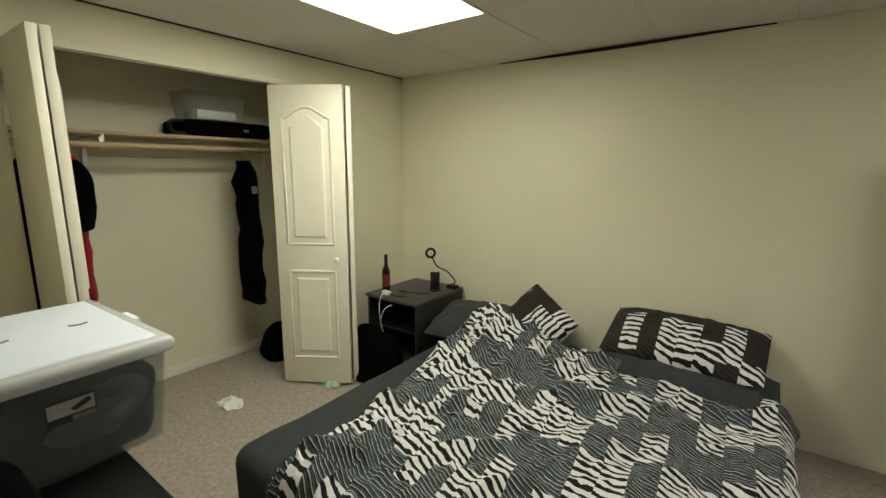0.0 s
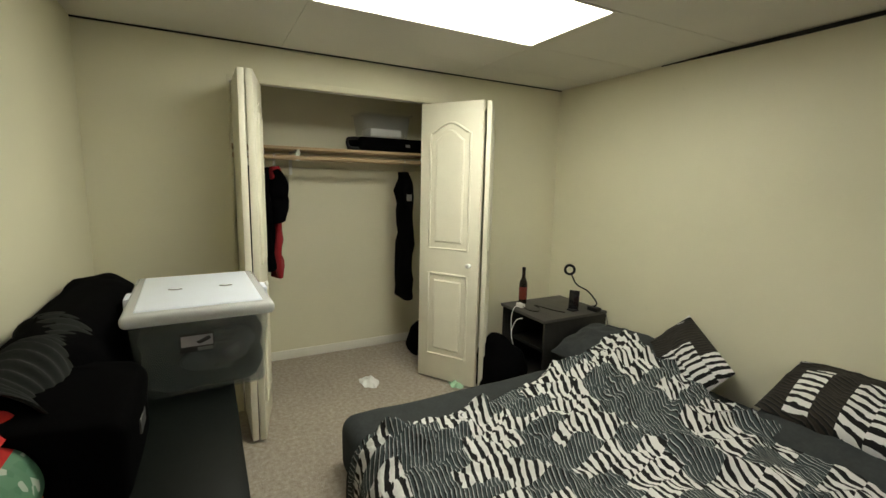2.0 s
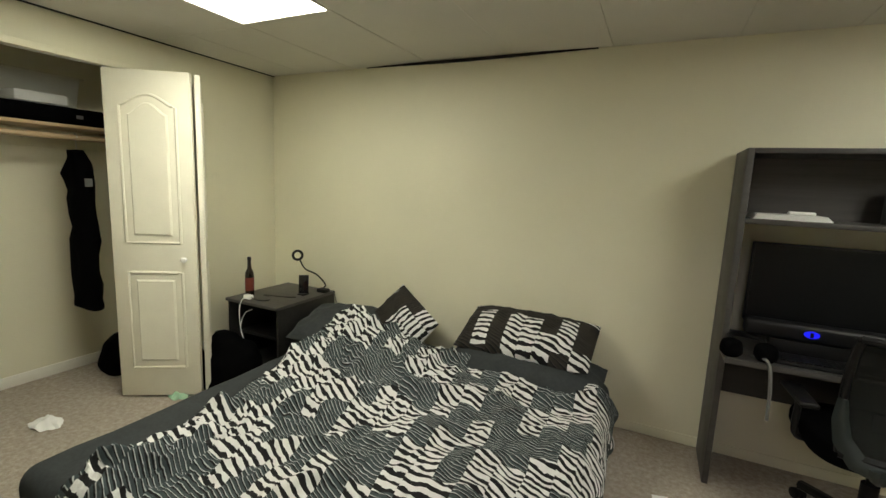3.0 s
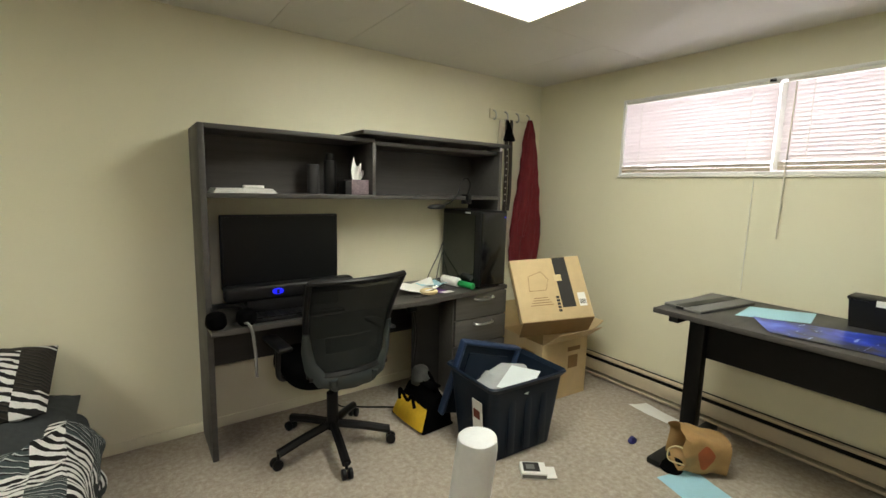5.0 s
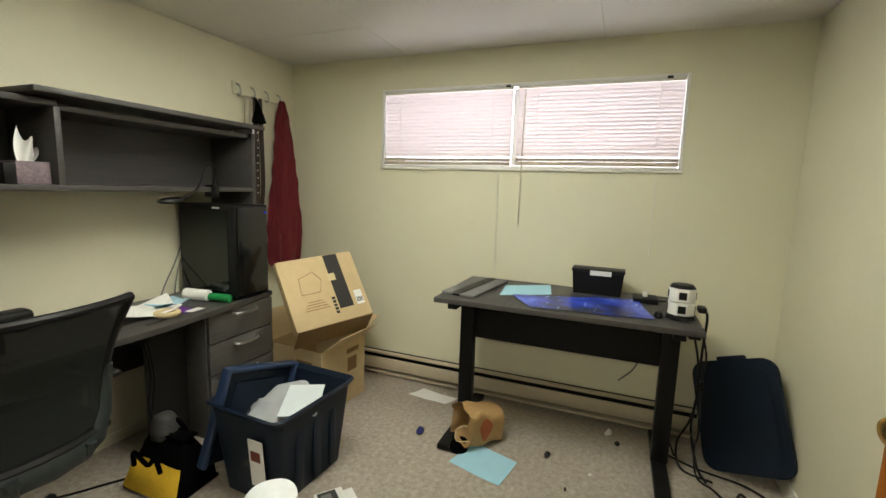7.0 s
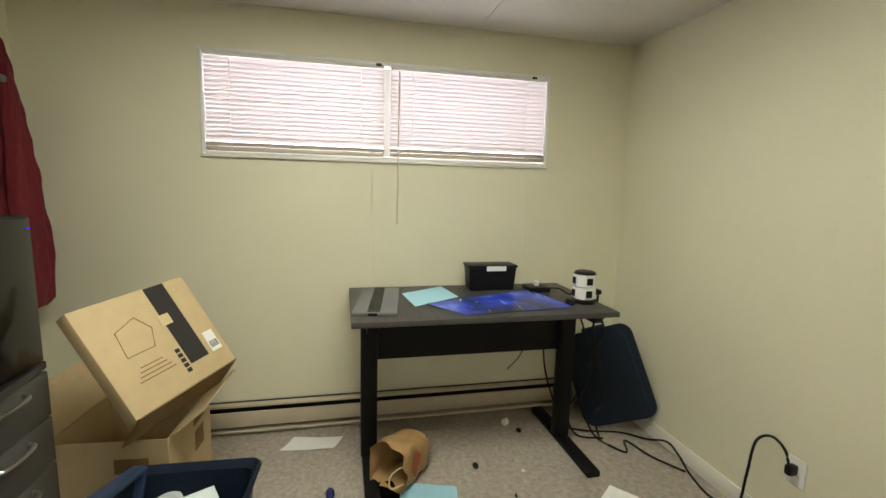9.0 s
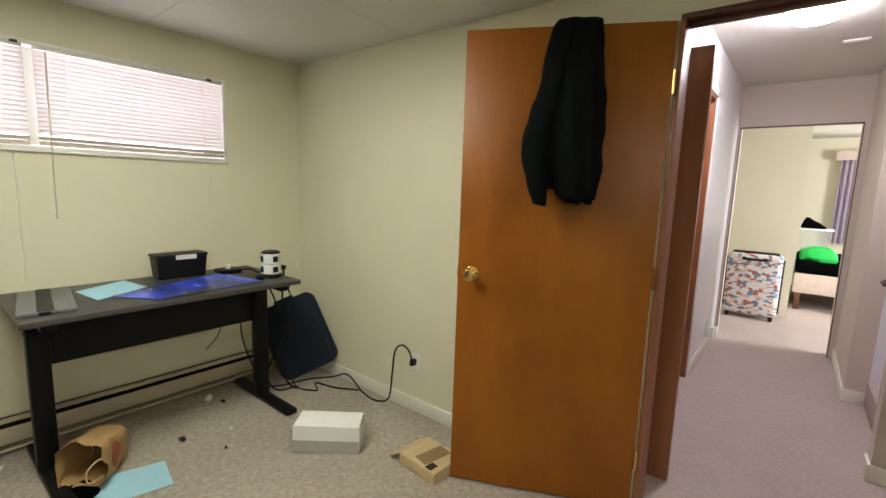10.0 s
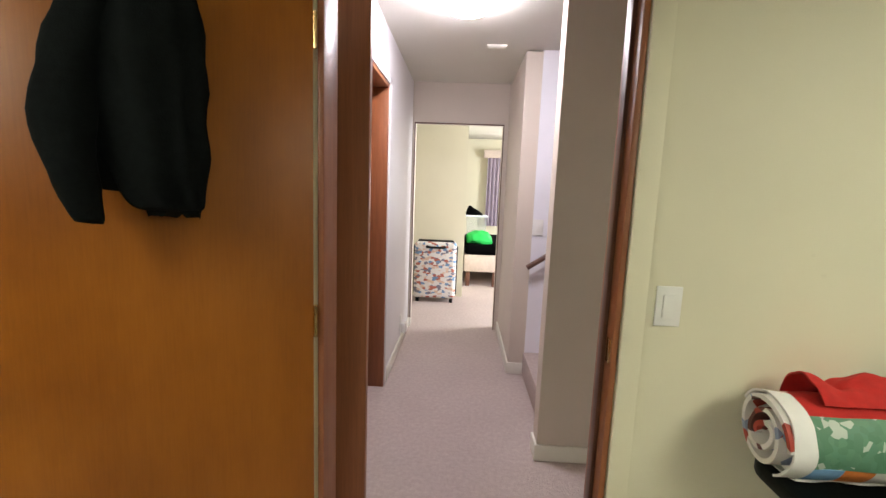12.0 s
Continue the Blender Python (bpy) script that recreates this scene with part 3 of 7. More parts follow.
def blind(y0, y1, ztop, zbot, label):
    t = thing("window_blind", Matrix.Translation((E + 0.012, (y0 + y1) / 2, zbot)), label, "blind", "window blinds")
    part("headrail", box(E + 0.002, E + 0.026, y0, y1, ztop - 0.025, ztop, 0.003), M_WHITE, t, "", True)
    part("bottom_rail", box(E - 0.003, E + 0.024, y0, y1, zbot, zbot + 0.022, 0.004), M_RAIL, t, "beige bottom rail", True)
    for k in range(6):
        part("slat", box(E - 0.004, E + 0.022, y0, y1, zbot + 0.024 + 0.0035 * k, zbot + 0.0265 + 0.0035 * k), M_RAIL, t, "", True, False)
    z0, z1 = zbot + 0.052, ztop - 0.03
    n = int((z1 - z0) / 0.0215)
    proto = None
    for k in range(n):
        z = z0 + (z1 - z0) * (k + 0.5) / n
        if proto is None:
            def fn(u, v, y0=y0, y1=y1):
                a = (v - 0.5) * 0.0305
                return Vector((E + 0.011 + a * 0.50 + 0.0025 * math.cos(math.pi * (v - 0.5)), y0 + (y1 - y0) * u, -a * 0.87))
            bm = sheet(fn, 6, 4, 0.0007)
            bm.transform(Matrix.Translation((0, 0, z)))
            proto = part("slat", bm, M_SLAT, t, "", True)
            pz = z
        else:
            s = new("slat", proto.data)
            s.parent = t
            s.location = (0, 0, z - pz)
            s.rotation_euler = (random.uniform(-0.0012, 0.0012), 0, 0)
    for q in (y0 + 0.12, y1 - 0.12):
        part("ladder_cord", cyl((E - 0.004, q, zbot), (E - 0.004, q, ztop), 0.0011, seg=6), M_WHITE, t, "", True)
    return t


bl = blind(2.735, 3.625, 2.012, 1.526, "lowered ivory slatted blind over half the window")
br = blind(1.795, 2.700, 2.012, 1.530, "lowered ivory slatted blind with a hanging wand")
part("wand", cyl((E - 0.012, 2.655, 1.98), (E - 0.016, 2.66, 1.16), 0.004, seg=8), M_WAND, br, "clear tilt wand", True)
part("lift_cord", cyl((E - 0.010, 1.90, 1.56), (E - 0.008, 1.90, 1.02), 0.0015, seg=6), M_PLASTIC_W, br, "", True)
part("lift_cord", cyl((E - 0.010, 2.80, 1.56), (E - 0.008, 2.80, 0.84), 0.0015, seg=6), M_PLASTIC_W, bl, "", True)
for q in (2.75, 1.86):
    part("bracket", box(E - 0.006, E + 0.004, q, q + 0.03, 2.0, 2.014, 0.001), M_BLACK, br, "", True)

heater = thing("baseboard_heater", Matrix.Translation((E - 0.03, 2.7, 0.02)), "long almond enamel baseboard heater under the window", "heater")
HY0, HY1 = 1.57, 4.0
# back plate coloured black: the shade inside the heater slots is painted on
part("back_plate", box(E - 0.02, E - 0.001, HY0, HY1, 0.02, 0.175), M_BLACKM, heater, "", True)
part("hood", box(E - 0.055, E - 0.018, HY0, HY1, 0.160, 0.175, 0.004), M_HEATER, heater, "", True)
part("front_panel", box(E - 0.066, E - 0.056, HY0, HY1, 0.055, 0.140, 0.004), M_HEATER, heater, "", True)
part("bottom_lip", box(E - 0.066, E - 0.02, HY0, HY1, 0.018, 0.034, 0.004), M_HEATER, heater, "", True)
part("end_cap", box(E - 0.068, E - 0.001, HY0 - 0.05, HY0, 0.0, 0.178, 0.004), M_HEATER, heater, "", True)
part("element", cyl((E - 0.035, HY0, 0.09), (E - 0.035, HY1, 0.09), 0.014, seg=10), M_BLACKM, heater, "", True)

# hall and far room
solo("wall_hall_east", join(box(2.18, 2.30, 0.95, S - T, 0, 2.75), box(2.18, 2.30, -1.965, -0.56, 0, 2.75), box(2.18, 2.30, -0.56, 0.95, 2.09, 2.75)),
     M_HALLW, "pale lilac hall wall with door openings", "wall", "structure", smooth=False)
solo("wall_hall_end", join(box(2.15, 3.6, -2.065, -1.965, 0, 2.75), box(-1.6, 1.30, -2.065, -1.965, 0, 2.75), box(1.30, 2.15, -2.065, -1.965, 2.045, 2.75)),
     M_HALL, "taupe hall end wall with an open doorway", "wall", "structure", smooth=False)
solo("wall_hall_corner", box(1.13, 1.25, -1.965, -0.90, 0, 2.42), M_HALL, "taupe wall past the stair opening", "wall", "structure", smooth=False)
solo("wall_hall_west", box(-1.6, 1.21, 0.10, 0.22, 0, 2.75),
     M_HALL, "taupe wall beside the stair opening", "wall", "structure", smooth=False)
solo("wall_stair", join(box(-1.4, 1.13, -1.02, -0.90, 0, 2.75), box(-1.5, -1.4, -1.02, 0.2, 0, 2.75)), M_STAIRW, "pale wall along the stairs", "wall", "structure", smooth=False)
solo("ceiling_hall", join(box(-1.6, 3.6, -2.0, S - T, 2.43, 2.48), box(1.0, 2.30, 0.62, S - T, 2.30, 2.43), box(1.10, 2.2, 0.1, 0.2, 2.38, 2.43)), M_CEIL, "white hall ceiling with a lowered part by the door", "ceiling", "structure", smooth=False)
solo("wall_side_room", box(3.5, 3.6, -2.0, S - T, 0, 2.75), M_HALL, "plain wall of the side room", "wall", "structure", smooth=False)
solo("wall_hall_closet", box(-1.6, -1.5, 0.2, S - T, 0, 2.75), M_HALL, "plain wall at the end of the side passage", "wall", "structure", smooth=False)
solo("baseboard", join(box(2.166, 2.18, -1.965, -0.64, 0, 0.09, 0.003), box(2.15, 2.18, -1.965, -1.951, 0, 0.09, 0.003), box(1.25, 1.264, -1.965, -0.90, 0, 0.09, 0.003), box(1.12, 1.264, -0.90, -0.886, 0, 0.09, 0.003), box(0.4, 1.224, 0.22, 0.234, 0, 0.09, 0.003), box(1.21, 1.224, 0.1, 0.22, 0, 0.09, 0.003)),
     M_WHITE, "white painted hall baseboard", "baseboard", "structure")
solo("trim", join(box(2.15, 2.158, -1.97, -1.955, 0, 2.045), box(1.292, 1.30, -1.97, -1.955, 0, 2.045), box(1.292, 2.158, -1.97, -1.955, 2.04, 2.052)), M_DKJAMB, "thin dark brown edging of the far doorway", "trim", "structure")
solo("trim", join(box(2.168, 2.18, -0.63, -0.56, 0, 2.15, 0.003), box(2.168, 2.18, -0.63, 0.9, 2.09, 2.15, 0.003)), M_HALLW, "pale painted door casing in the hall", "trim", "structure")
hj = thing("door_frame", Matrix.Translation((2.24, -0.55, 0)), "red brown door jamb in the hall", "door frame", kind="structure")
part("jamb", box(2.176, 2.32, -0.56, -0.535, 0, 2.09, 0.003), M_JAMB, hj, "", True)
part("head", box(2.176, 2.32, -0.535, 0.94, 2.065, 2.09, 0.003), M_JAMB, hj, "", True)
solo("door_2", box(2.33, 2.365, -0.5, 0.3, 0.01, 2.05, 0.003), M_DOOR, "closed honey stained hall door", "door", "structure")
hd = thing("door_3", Matrix.Translation((2.1, 0.93, 0)), "red brown wooden hall door seen edge on", "door", kind="structure")
part("door_leaf", box(1.985, 2.16, 0.905, 0.94, 0.012, 2.03, 0.003), M_JAMB, hd, "", True)
# stairs
for k in range(5):
    solo("stair_step", box(1.10 - 0.26 * (k + 1), 1.14 - 0.26 * k, -0.90, 0.10, 0, 0.18 * (k + 1), 0.012), M_HCARPET, "carpeted stair step rising away from the hall", "stair step", "structure", "stair steps")
rail = thing("handrail", Matrix.Translation((0.9, -0.84, 1.0)), "dark wooden stair handrail on the wall", "handrail")
part("rail", tube([(1.16, -0.84, 0.86), (0.2, -0.84, 1.50)], 0.02, 10, False), M_DKJAMB, rail, "", True)
part("bracket", cyl((0.8, -0.84, 1.09), (0.8, -0.90, 1.05), 0.008), M_BLACKM, rail, "", True)
sw2 = thing("light_switch", Matrix.Translation((1.10, -0.895, 1.2)), "white wall switch beside the stairs", "light switch")
part("plate", box(1.05, 1.13, -0.90, -0.893, 1.10, 1.22, 0.002), M_PLASTIC_W, sw2, "", True)
part("rocker", box(1.075, 1.105, -0.893, -0.889, 1.13, 1.19, 0.001), M_PLASTIC_W, sw2, "", True)
hl = thing("ceiling_light", Matrix.Translation((1.68, -0.05, 2.43)), "lit round flush hall ceiling light", "ceiling light")
part("base", cyl((1.68, -0.05, 2.41), (1.68, -0.05, 2.43), 0.15), M_WHITE, hl, "", True)
part("shade", loft([(2.355, 1.68, -0.05, 0.02, 0.02), (2.358, 1.68, -0.05, 0.09, 0.09), (2.385, 1.68, -0.05, 0.13, 0.13), (2.41, 1.68, -0.05, 0.14, 0.14)], power=2), M_HLAMP, hl, "glowing white glass shade", True)
vent = thing("ceiling_vent", Matrix.Translation((1.47, -0.83, 2.43)), "small white ceiling vent in the hall", "vent")
part("frame", box(1.40, 1.54, -0.86, -0.80, 2.42, 2.43, 0.002), M_WHITE, vent, "", True)
for k in range(4):
    part("slat", box(1.41, 1.53, -0.852 + 0.014 * k, -0.846 + 0.014 * k, 2.416, 2.42), M_WHITE, vent, "", True)
hsock = thing("wall_socket", Matrix.Translation((2.17, -1.55, 0.3)), "white socket with a plugged-in night light", "socket")
part("plate", box(2.172, 2.18, -1.44, -1.37, 0.17, 0.28, 0.002), M_PLASTIC_W, hsock, "", True)
part("night_light", box(2.12, 2.172, -1.44, -1.37, 0.12, 0.21, 0.01), M_PLASTIC_W, hsock, "", True)
# far room
solo("wall_far", join(box(1.62, 3.6, -3.42, -3.30, 0, 2.75), box(1.62, 1.74, -5.3, -3.42, 0, 2.75), box(-1.6, 3.6, -6.1, -6.0, 0, 2.75), box(-1.6, -1.5, -6.0, -2.0, 0, 2.75), box(3.5, 3.6, -3.3, -2.0, 0, 2.75)),
     M_WALL, "cream walls of the room beyond the hall", "wall", "structure", smooth=False)
solo("ceiling_far", box(-1.6, 3.6, -6.1, -2.065, 2.35, 2.4), M_CEIL, "white ceiling of the far room", "ceiling", "structure", smooth=False)


# ---- door, switch, outlet ----
D = Matrix.Translation((2.066, 1.262, 0)) @ Matrix.Rotation(math.atan2(0.348, 0.729), 4, "Z")
door = thing("door_1", D, "honey stained wooden door standing wide open", "door", kind="structure")
part("door_leaf", box(0, 0.81, -0.035, 0, 0.014, 2.045, 0.003), M_DOOR, door)
for z in (0.25, 1.05, 1.82):
    part("hinge", cyl((-0.004, 0.004, z - 0.045), (-0.004, 0.004, z + 0.045), 0.006, seg=10), M_BRASS, door)


def knob():
    return loft([(0, 0, 0, 0.032, 0.032), (0.004, 0, 0, 0.032, 0.032), (0.007, 0, 0, 0.029, 0.029), (0.009, 0, 0, 0.016, 0.016), (0.012, 0, 0, 0.012, 0.012), (0.03, 0, 0, 0.0115, 0.0115), (0.037, 0, 0, 0.016, 0.016), (0.05, 0, 0, 0.0235, 0.0235), (0.06, 0, 0, 0.026, 0.026), (0.064, 0, 0, 0.025, 0.025), (0.066, 0, 0, 0.016, 0.016), (0.0665, 0, 0, 0.004, 0.004)], seg=24, power=2)


k = knob()
k.transform(Matrix.Translation((0.748, 0.0, 1.015)) @ Matrix.Rotation(radians(-90), 4, "X"))
part("knob", k, M_BRASS, door, "polished brass knob")
part("latch", box(0.808, 0.813, -0.03, -0.006, 0.985, 1.045, 0.001), M_BRASS, door)

jk = thing("jacket", D @ Matrix.Translation((0.39, 0.02, 1.3)), "black jacket slung over the top of the door", "jacket")
body_rows = [(0.055, -0.075, 0.035, 0.055, 0.028), (0.08, -0.065, 0.045, 0.078, 0.042), (0.20, -0.04, 0.05, 0.105, 0.05), (0.42, -0.03, 0.048, 0.115, 0.05), (0.60, -0.035, 0.03, 0.095, 0.034), (0.73, -0.03, 0.006, 0.092, 0.026), (0.765, -0.03, -0.03, 0.088, 0.032), (0.772, -0.03, -0.035, 0.06, 0.02)]
part("body", drape(body_rows, 5, 0.22, 1.0, 72, 7), M_JACKET, jk)
part("sleeve", loft([(0.03, 0.078, 0.075, 0.026, 0.024), (0.06, 0.08, 0.08, 0.034, 0.034), (0.20, 0.105, 0.08, 0.050, 0.044), (0.34, 0.095, 0.07, 0.055, 0.045), (0.52, 0.055, 0.05, 0.05, 0.035), (0.70, 0.03, 0.025, 0.045, 0.03), (0.755, 0.02, 0.0, 0.03, 0.02)], 24, 0.012, 2.2, 4.0, 11), M_JACKET, jk)
part("back_fold", loft([(0.10, 0.01, 0.03, 0.05, 0.02), (0.16, 0.01, 0.04, 0.08, 0.035), (0.4, 0.02, 0.045, 0.09, 0.04), (0.7, 0.0, 0.02, 0.06, 0.025)], 20, 0.012, 2.2, 13.0, 12), M_JACKET, jk)
part("hem", loft([(0.17, 0.125, 0.06, 0.02, 0.02), (0.21, 0.13, 0.065, 0.032, 0.03), (0.32, 0.115, 0.06, 0.04, 0.035), (0.45, 0.075, 0.045, 0.03, 0.03)], 20, 0.01, 2.2, 8.0, 12), M_JACKET, jk)

sw = thing("light_switch", Matrix.Translation((1.09, S, 1.1)), "white rocker light switch on the cream wall", "light switch")
part("plate", box(1.057, 1.127, S, S + 0.006, 1.08, 1.192, 0.003), M_PLASTIC_W, sw, "", True)
part("rocker", box(1.075, 1.109, S + 0.006, S + 0.011, 1.104, 1.168, 0.002), M_PLASTIC_W, sw, "", True)
ot = thing("wall_socket", Matrix.Translation((3.36, S, 0.3)), "white wall socket with a black plug", "socket")
part("plate", box(3.325, 3.395, S, S + 0.006, 0.255, 0.37, 0.003), M_PLASTIC_W, ot, "", True)
part("receptacle", box(3.343, 3.377, S + 0.006, S + 0.009, 0.27, 0.305, 0.002), M_PLASTIC_W, ot, "", True)
pc_ = thing("extension_lead", Matrix.Translation((3.7, 1.3, 0)), "black extension lead from socket to desk", "extension lead")
part("cord", tube([(3.365, S + 0.035, 0.33), (3.38, S + 0.05, 0.40), (3.44, S + 0.05, 0.42), (3.50, S + 0.05, 0.36), (3.52, S + 0.05, 0.20), (3.54, S + 0.06, 0.04), (3.64, S + 0.09, 0.009), (3.80, S + 0.06, 0.009), (3.90, S + 0.04, 0.04), (3.98, S + 0.05, 0.07), (4.08, S + 0.09, 0.03), (4.2, 1.42, 0.009), (4.25, 1.60, 0.009), (4.33, 1.75, 0.01)], 0.0055), M_BLACK, pc_, "", True)
part("plug", box(3.348, 3.375, S + 0.009, S + 0.05, 0.305, 0.345, 0.006), M_BLACK, pc_, "", True)

# ---- closet ----


def bifold_leaf(p, q, name_label, knob_at=None, panels=True):
    """A moulded two-panel leaf from p to q in plan; its panelled face is to the left of p -> q."""
    p, q = Vector((*p, 0)), Vector((*q, 0))
    d = q - p
    w = d.length
    m = Matrix.Translation((p.x, p.y, 0.018)) @ Matrix.Rotation(math.atan2(d.y, d.x), 4, "Z")
    t = thing("closet_door", m, name_label, "closet door", "closet doors")
    H, th = 1.99, 0.033
    part("leaf", box(0.002, w - 0.002, 0, th, 0, H, 0.003), M_BIFOLD, t)
    f0, f1 = (th, th + 0.004)
    x0, x1 = 0.085, w - 0.085

    def moulding(z0, z1, arch):
        n = 14
        top = [(x0 + (x1 - x0) * i / n, z1 + (arch * math.sin(math.pi * i / n) ** 1.5 if arch else 0)) for i in range(n + 1)]
        loop = [(x0, z0)] + top + [(x1, z0), (x0, z0)]
        outer = tube([(a, f0, b) for a, b in loop], 0.0095, 6, False)
        s = 0.045
        top2 = [(x0 + s + (x1 - x0 - 2 * s) * i / n, z1 - s + (arch * math.sin(math.pi * i / n) ** 1.5 if arch else 0)) for i in range(n + 1)]
        inner = bmesh.new()
        for y in (f0 - 0.002, f0 + 0.011):
            vs = [inner.verts.new((a, y, b)) for a, b in [(x0 + s, z0 + s)] + top2 + [(x1 - s, z0 + s)]]
            inner.faces.new(vs)
        inner.verts.ensure_lookup_table()
        h = len(inner.verts) // 2
        for i in range(h):
            inner.faces.new([inner.verts[j] for j in (i, (i + 1) % h, h + (i + 1) % h, h + i)])
        bmesh.ops.recalc_face_normals(inner, faces=inner.faces)
        bmesh.ops.bevel(inner, geom=[e for e in inner.edges if all(v.co.y > f0 for v in e.verts)], offset=0.009, segments=1, affect="EDGES")
        return join(outer, inner)
    if panels:
        part("panel", moulding(0.985, 1.785, 0.07), M_BIFOLD, t)
        part("panel", moulding(0.19, 0.80, 0), M_BIFOLD, t)
    if knob_at is not None:
        kb = loft([(0, 0, 0, 0.014, 0.014), (0.004, 0, 0, 0.010, 0.010), (0.016, 0, 0, 0.009, 0.009), (0.024, 0, 0, 0.017, 0.017), (0.032, 0, 0, 0.015, 0.015), (0.036, 0, 0, 0.005, 0.005)], 18, power=2)
        kb.transform(Matrix.Translation((knob_at * w, th, 0.885)) @ Matrix.Rotation(radians(-90), 4, "X"))
        part("knob", kb, M_PLASTIC_W, t, "small white knob")
    return t


bifold_leaf((-0.868, 3.44), (-1.275, 3.185), "ivory moulded folding closet door standing half open", 0.14)
bifold_leaf((-1.25, 3.735), (-0.868, 3.452), "ivory moulded folding closet door, rear leaf")
bifold_leaf((-0.83, 1.985), (-1.235, 1.978), "ivory folding closet door folded back", None, False)
bifold_leaf((-1.25, 2.075), (-0.828, 1.990), "ivory folding closet door, folded leaf facing the closet", 0.9)
solo("trim", cyl((-1.27, 3.185, 2.00), (-1.27, 3.185, 2.045), 0.006), M_STEEL, "steel pivot pin of the closet door", "trim", "structure")

shelf = thing("closet_shelf", Matrix.Translation((-1.8, 2.8, 1.69)), "pine closet shelf with a hanging rod", "shelf")
part("board", box(-1.998, -1.62, 1.802, 3.898, 1.675, 1.695, 0.002), M_SHELFW, shelf, "", True)
part("rod", cyl((-1.66, 1.80, 1.62), (-1.66, 3.90, 1.62), 0.017), M_SHELFW, shelf, "pale wooden rod", True)
part("cleat", box(-1.998, -1.98, 1.802, 3.898, 1.56, 1.675, 0.002), M_WALL, shelf, "", True)
for y in (2.38, 3.55):
    part("bracket", join(box(-1.99, -1.63, y - 0.008, y + 0.008, 1.66, 1.675), box(-1.67, -1.65, y - 0.012, y + 0.012, 1.60, 1.665), box(-1.98, -1.97, y - 0.012, y + 0.012, 1.50, 1.66)), M_PLASTIC_W, shelf, "white bracket", True)

cs = thing("suitcase", Matrix.Translation((-1.8, 3.12, 1.695)), "black soft suitcase lying on the closet shelf", "suitcase")
part("body", box(-1.98, -1.63, 2.82, 3.42, 1.697, 1.80, 0.03, 3), M_BLKCLOTH, cs, "", True)
part("handle", tube([(-1.66, 2.84, 1.71), (-1.66, 2.755, 1.715), (-1.66, 2.745, 1.775), (-1.66, 2.84, 1.785)], 0.012), M_BLACK, cs, "", True)
part("label_tag", box(-1.632, -1.626, 3.20, 3.235, 1.735, 1.755), M_GREY, cs, "", True)
cb_ = thing("storage_box", Matrix.Translation((-1.8, 3.05, 1.8)), "clear plastic storage box on the suitcase", "storage box")
bmx = tub(0.24, 0.36, 0.17, 0.27, 0.40, 0.003)
bmx.transform(Matrix.Translation((-1.80, 3.06, 1.802)))
part("tub", bmx, M_FROST, cb_, "", True)
part("lid", box(-1.945, -1.655, 2.85, 3.27, 1.972, 1.985, 0.005), M_FROST, cb_, "", True)
part("contents", box(-1.90, -1.69, 2.93, 3.19, 1.81, 1.87, 0.01), M_PAPER, cb_, "white packet inside", True)


def hanging(name, y, z0, mat, label, wide, seed, deep=1.0):
    t = thing(name, Matrix.Translation((-1.66, y, z0)), label, "garment")
    rows = [(z0, -1.66, y, wide * 0.95, 0.05 * deep), (z0 + 0.1, -1.66, y, wide, 0.055 * deep), (z0 + (1.42 - z0) * 0.6, -1.66, y + 0.01, wide * 0.85, 0.05 * deep), (1.40, -1.66, y, wide * 0.9, 0.055 * deep), (1.50, -1.66, y, wide * 0.6, 0.045), (1.545, -1.66, y, 0.06, 0.03)]
    part("cloth", loft(rows, 40, 0.03, 2.3, seed, 8), mat, t, "", True)
    part("hanger", tube([(-1.66, y, 1.53), (-1.66, y, 1.60), (-1.672, y, 1.64), (-1.65, y, 1.642), (-1.641, y, 1.62)], 0.003, 6), M_STEEL, t, "", True)
    return t


hanging("hanging_garment", 2.14, 0.85, M_BLKCLOTH, "black shirt hanging from the closet rod", 0.19, 2.0)
hanging("hanging_garment", 2.225, 1.18, M_BLKCLOTH, "black top hanging in the closet", 0.19, 5.0, 1.25)
hanging("hanging_garment", 2.215, 0.78, plain("crimson_cloth", (0.26, 0.010, 0.016), 0.95, scale=50, bump=0.3), "red garment hanging in the closet", 0.14, 9.0, 0.7)
hanging("hanging_garment", 2.05, 0.62, M_BLKCLOTH, "black trousers hanging in the closet", 0.14, 14.0)
g = hanging("hanging_garment", 3.20, 0.52, M_BLKCLOTH, "long black dress with a small print", 0.13, 21.0)
part("print", box(-1.53, -1.524, 3.17, 3.21, 1.32, 1.37), M_GREY, g, "small grey print", True)
cbag = solo("bag", loft([(0.0, -1.68, 3.42, 0.12, 0.12), (0.05, -1.68, 3.42, 0.15, 0.15), (0.18, -1.68, 3.42, 0.13, 0.14), (0.27, -1.68, 3.42, 0.05, 0.07)], 28, 0.02, 2.4, 3), M_BLKCLOTH, "black bag on the closet floor", "bag")


def crumple(cx, cy, r, h, seed, n=26):
    def fn(u, v):
        a, rr = 2 * math.pi * u, r * v
        p = Vector((math.cos(a) * rr * (1 + 0.3 * noise.noise(Vector((math.cos(a) * 2, math.sin(a) * 2, seed)))), math.sin(a) * rr * 0.7, 0))
        z = h * (1 - v ** 2) + h * 0.8 * noise.noise(Vector((p.x * 25, p.y * 25, seed))) + 0.004
        return Vector((cx + p.x, cy + p.y, max(0.002, z)))
    return sheet(fn, n, 8)


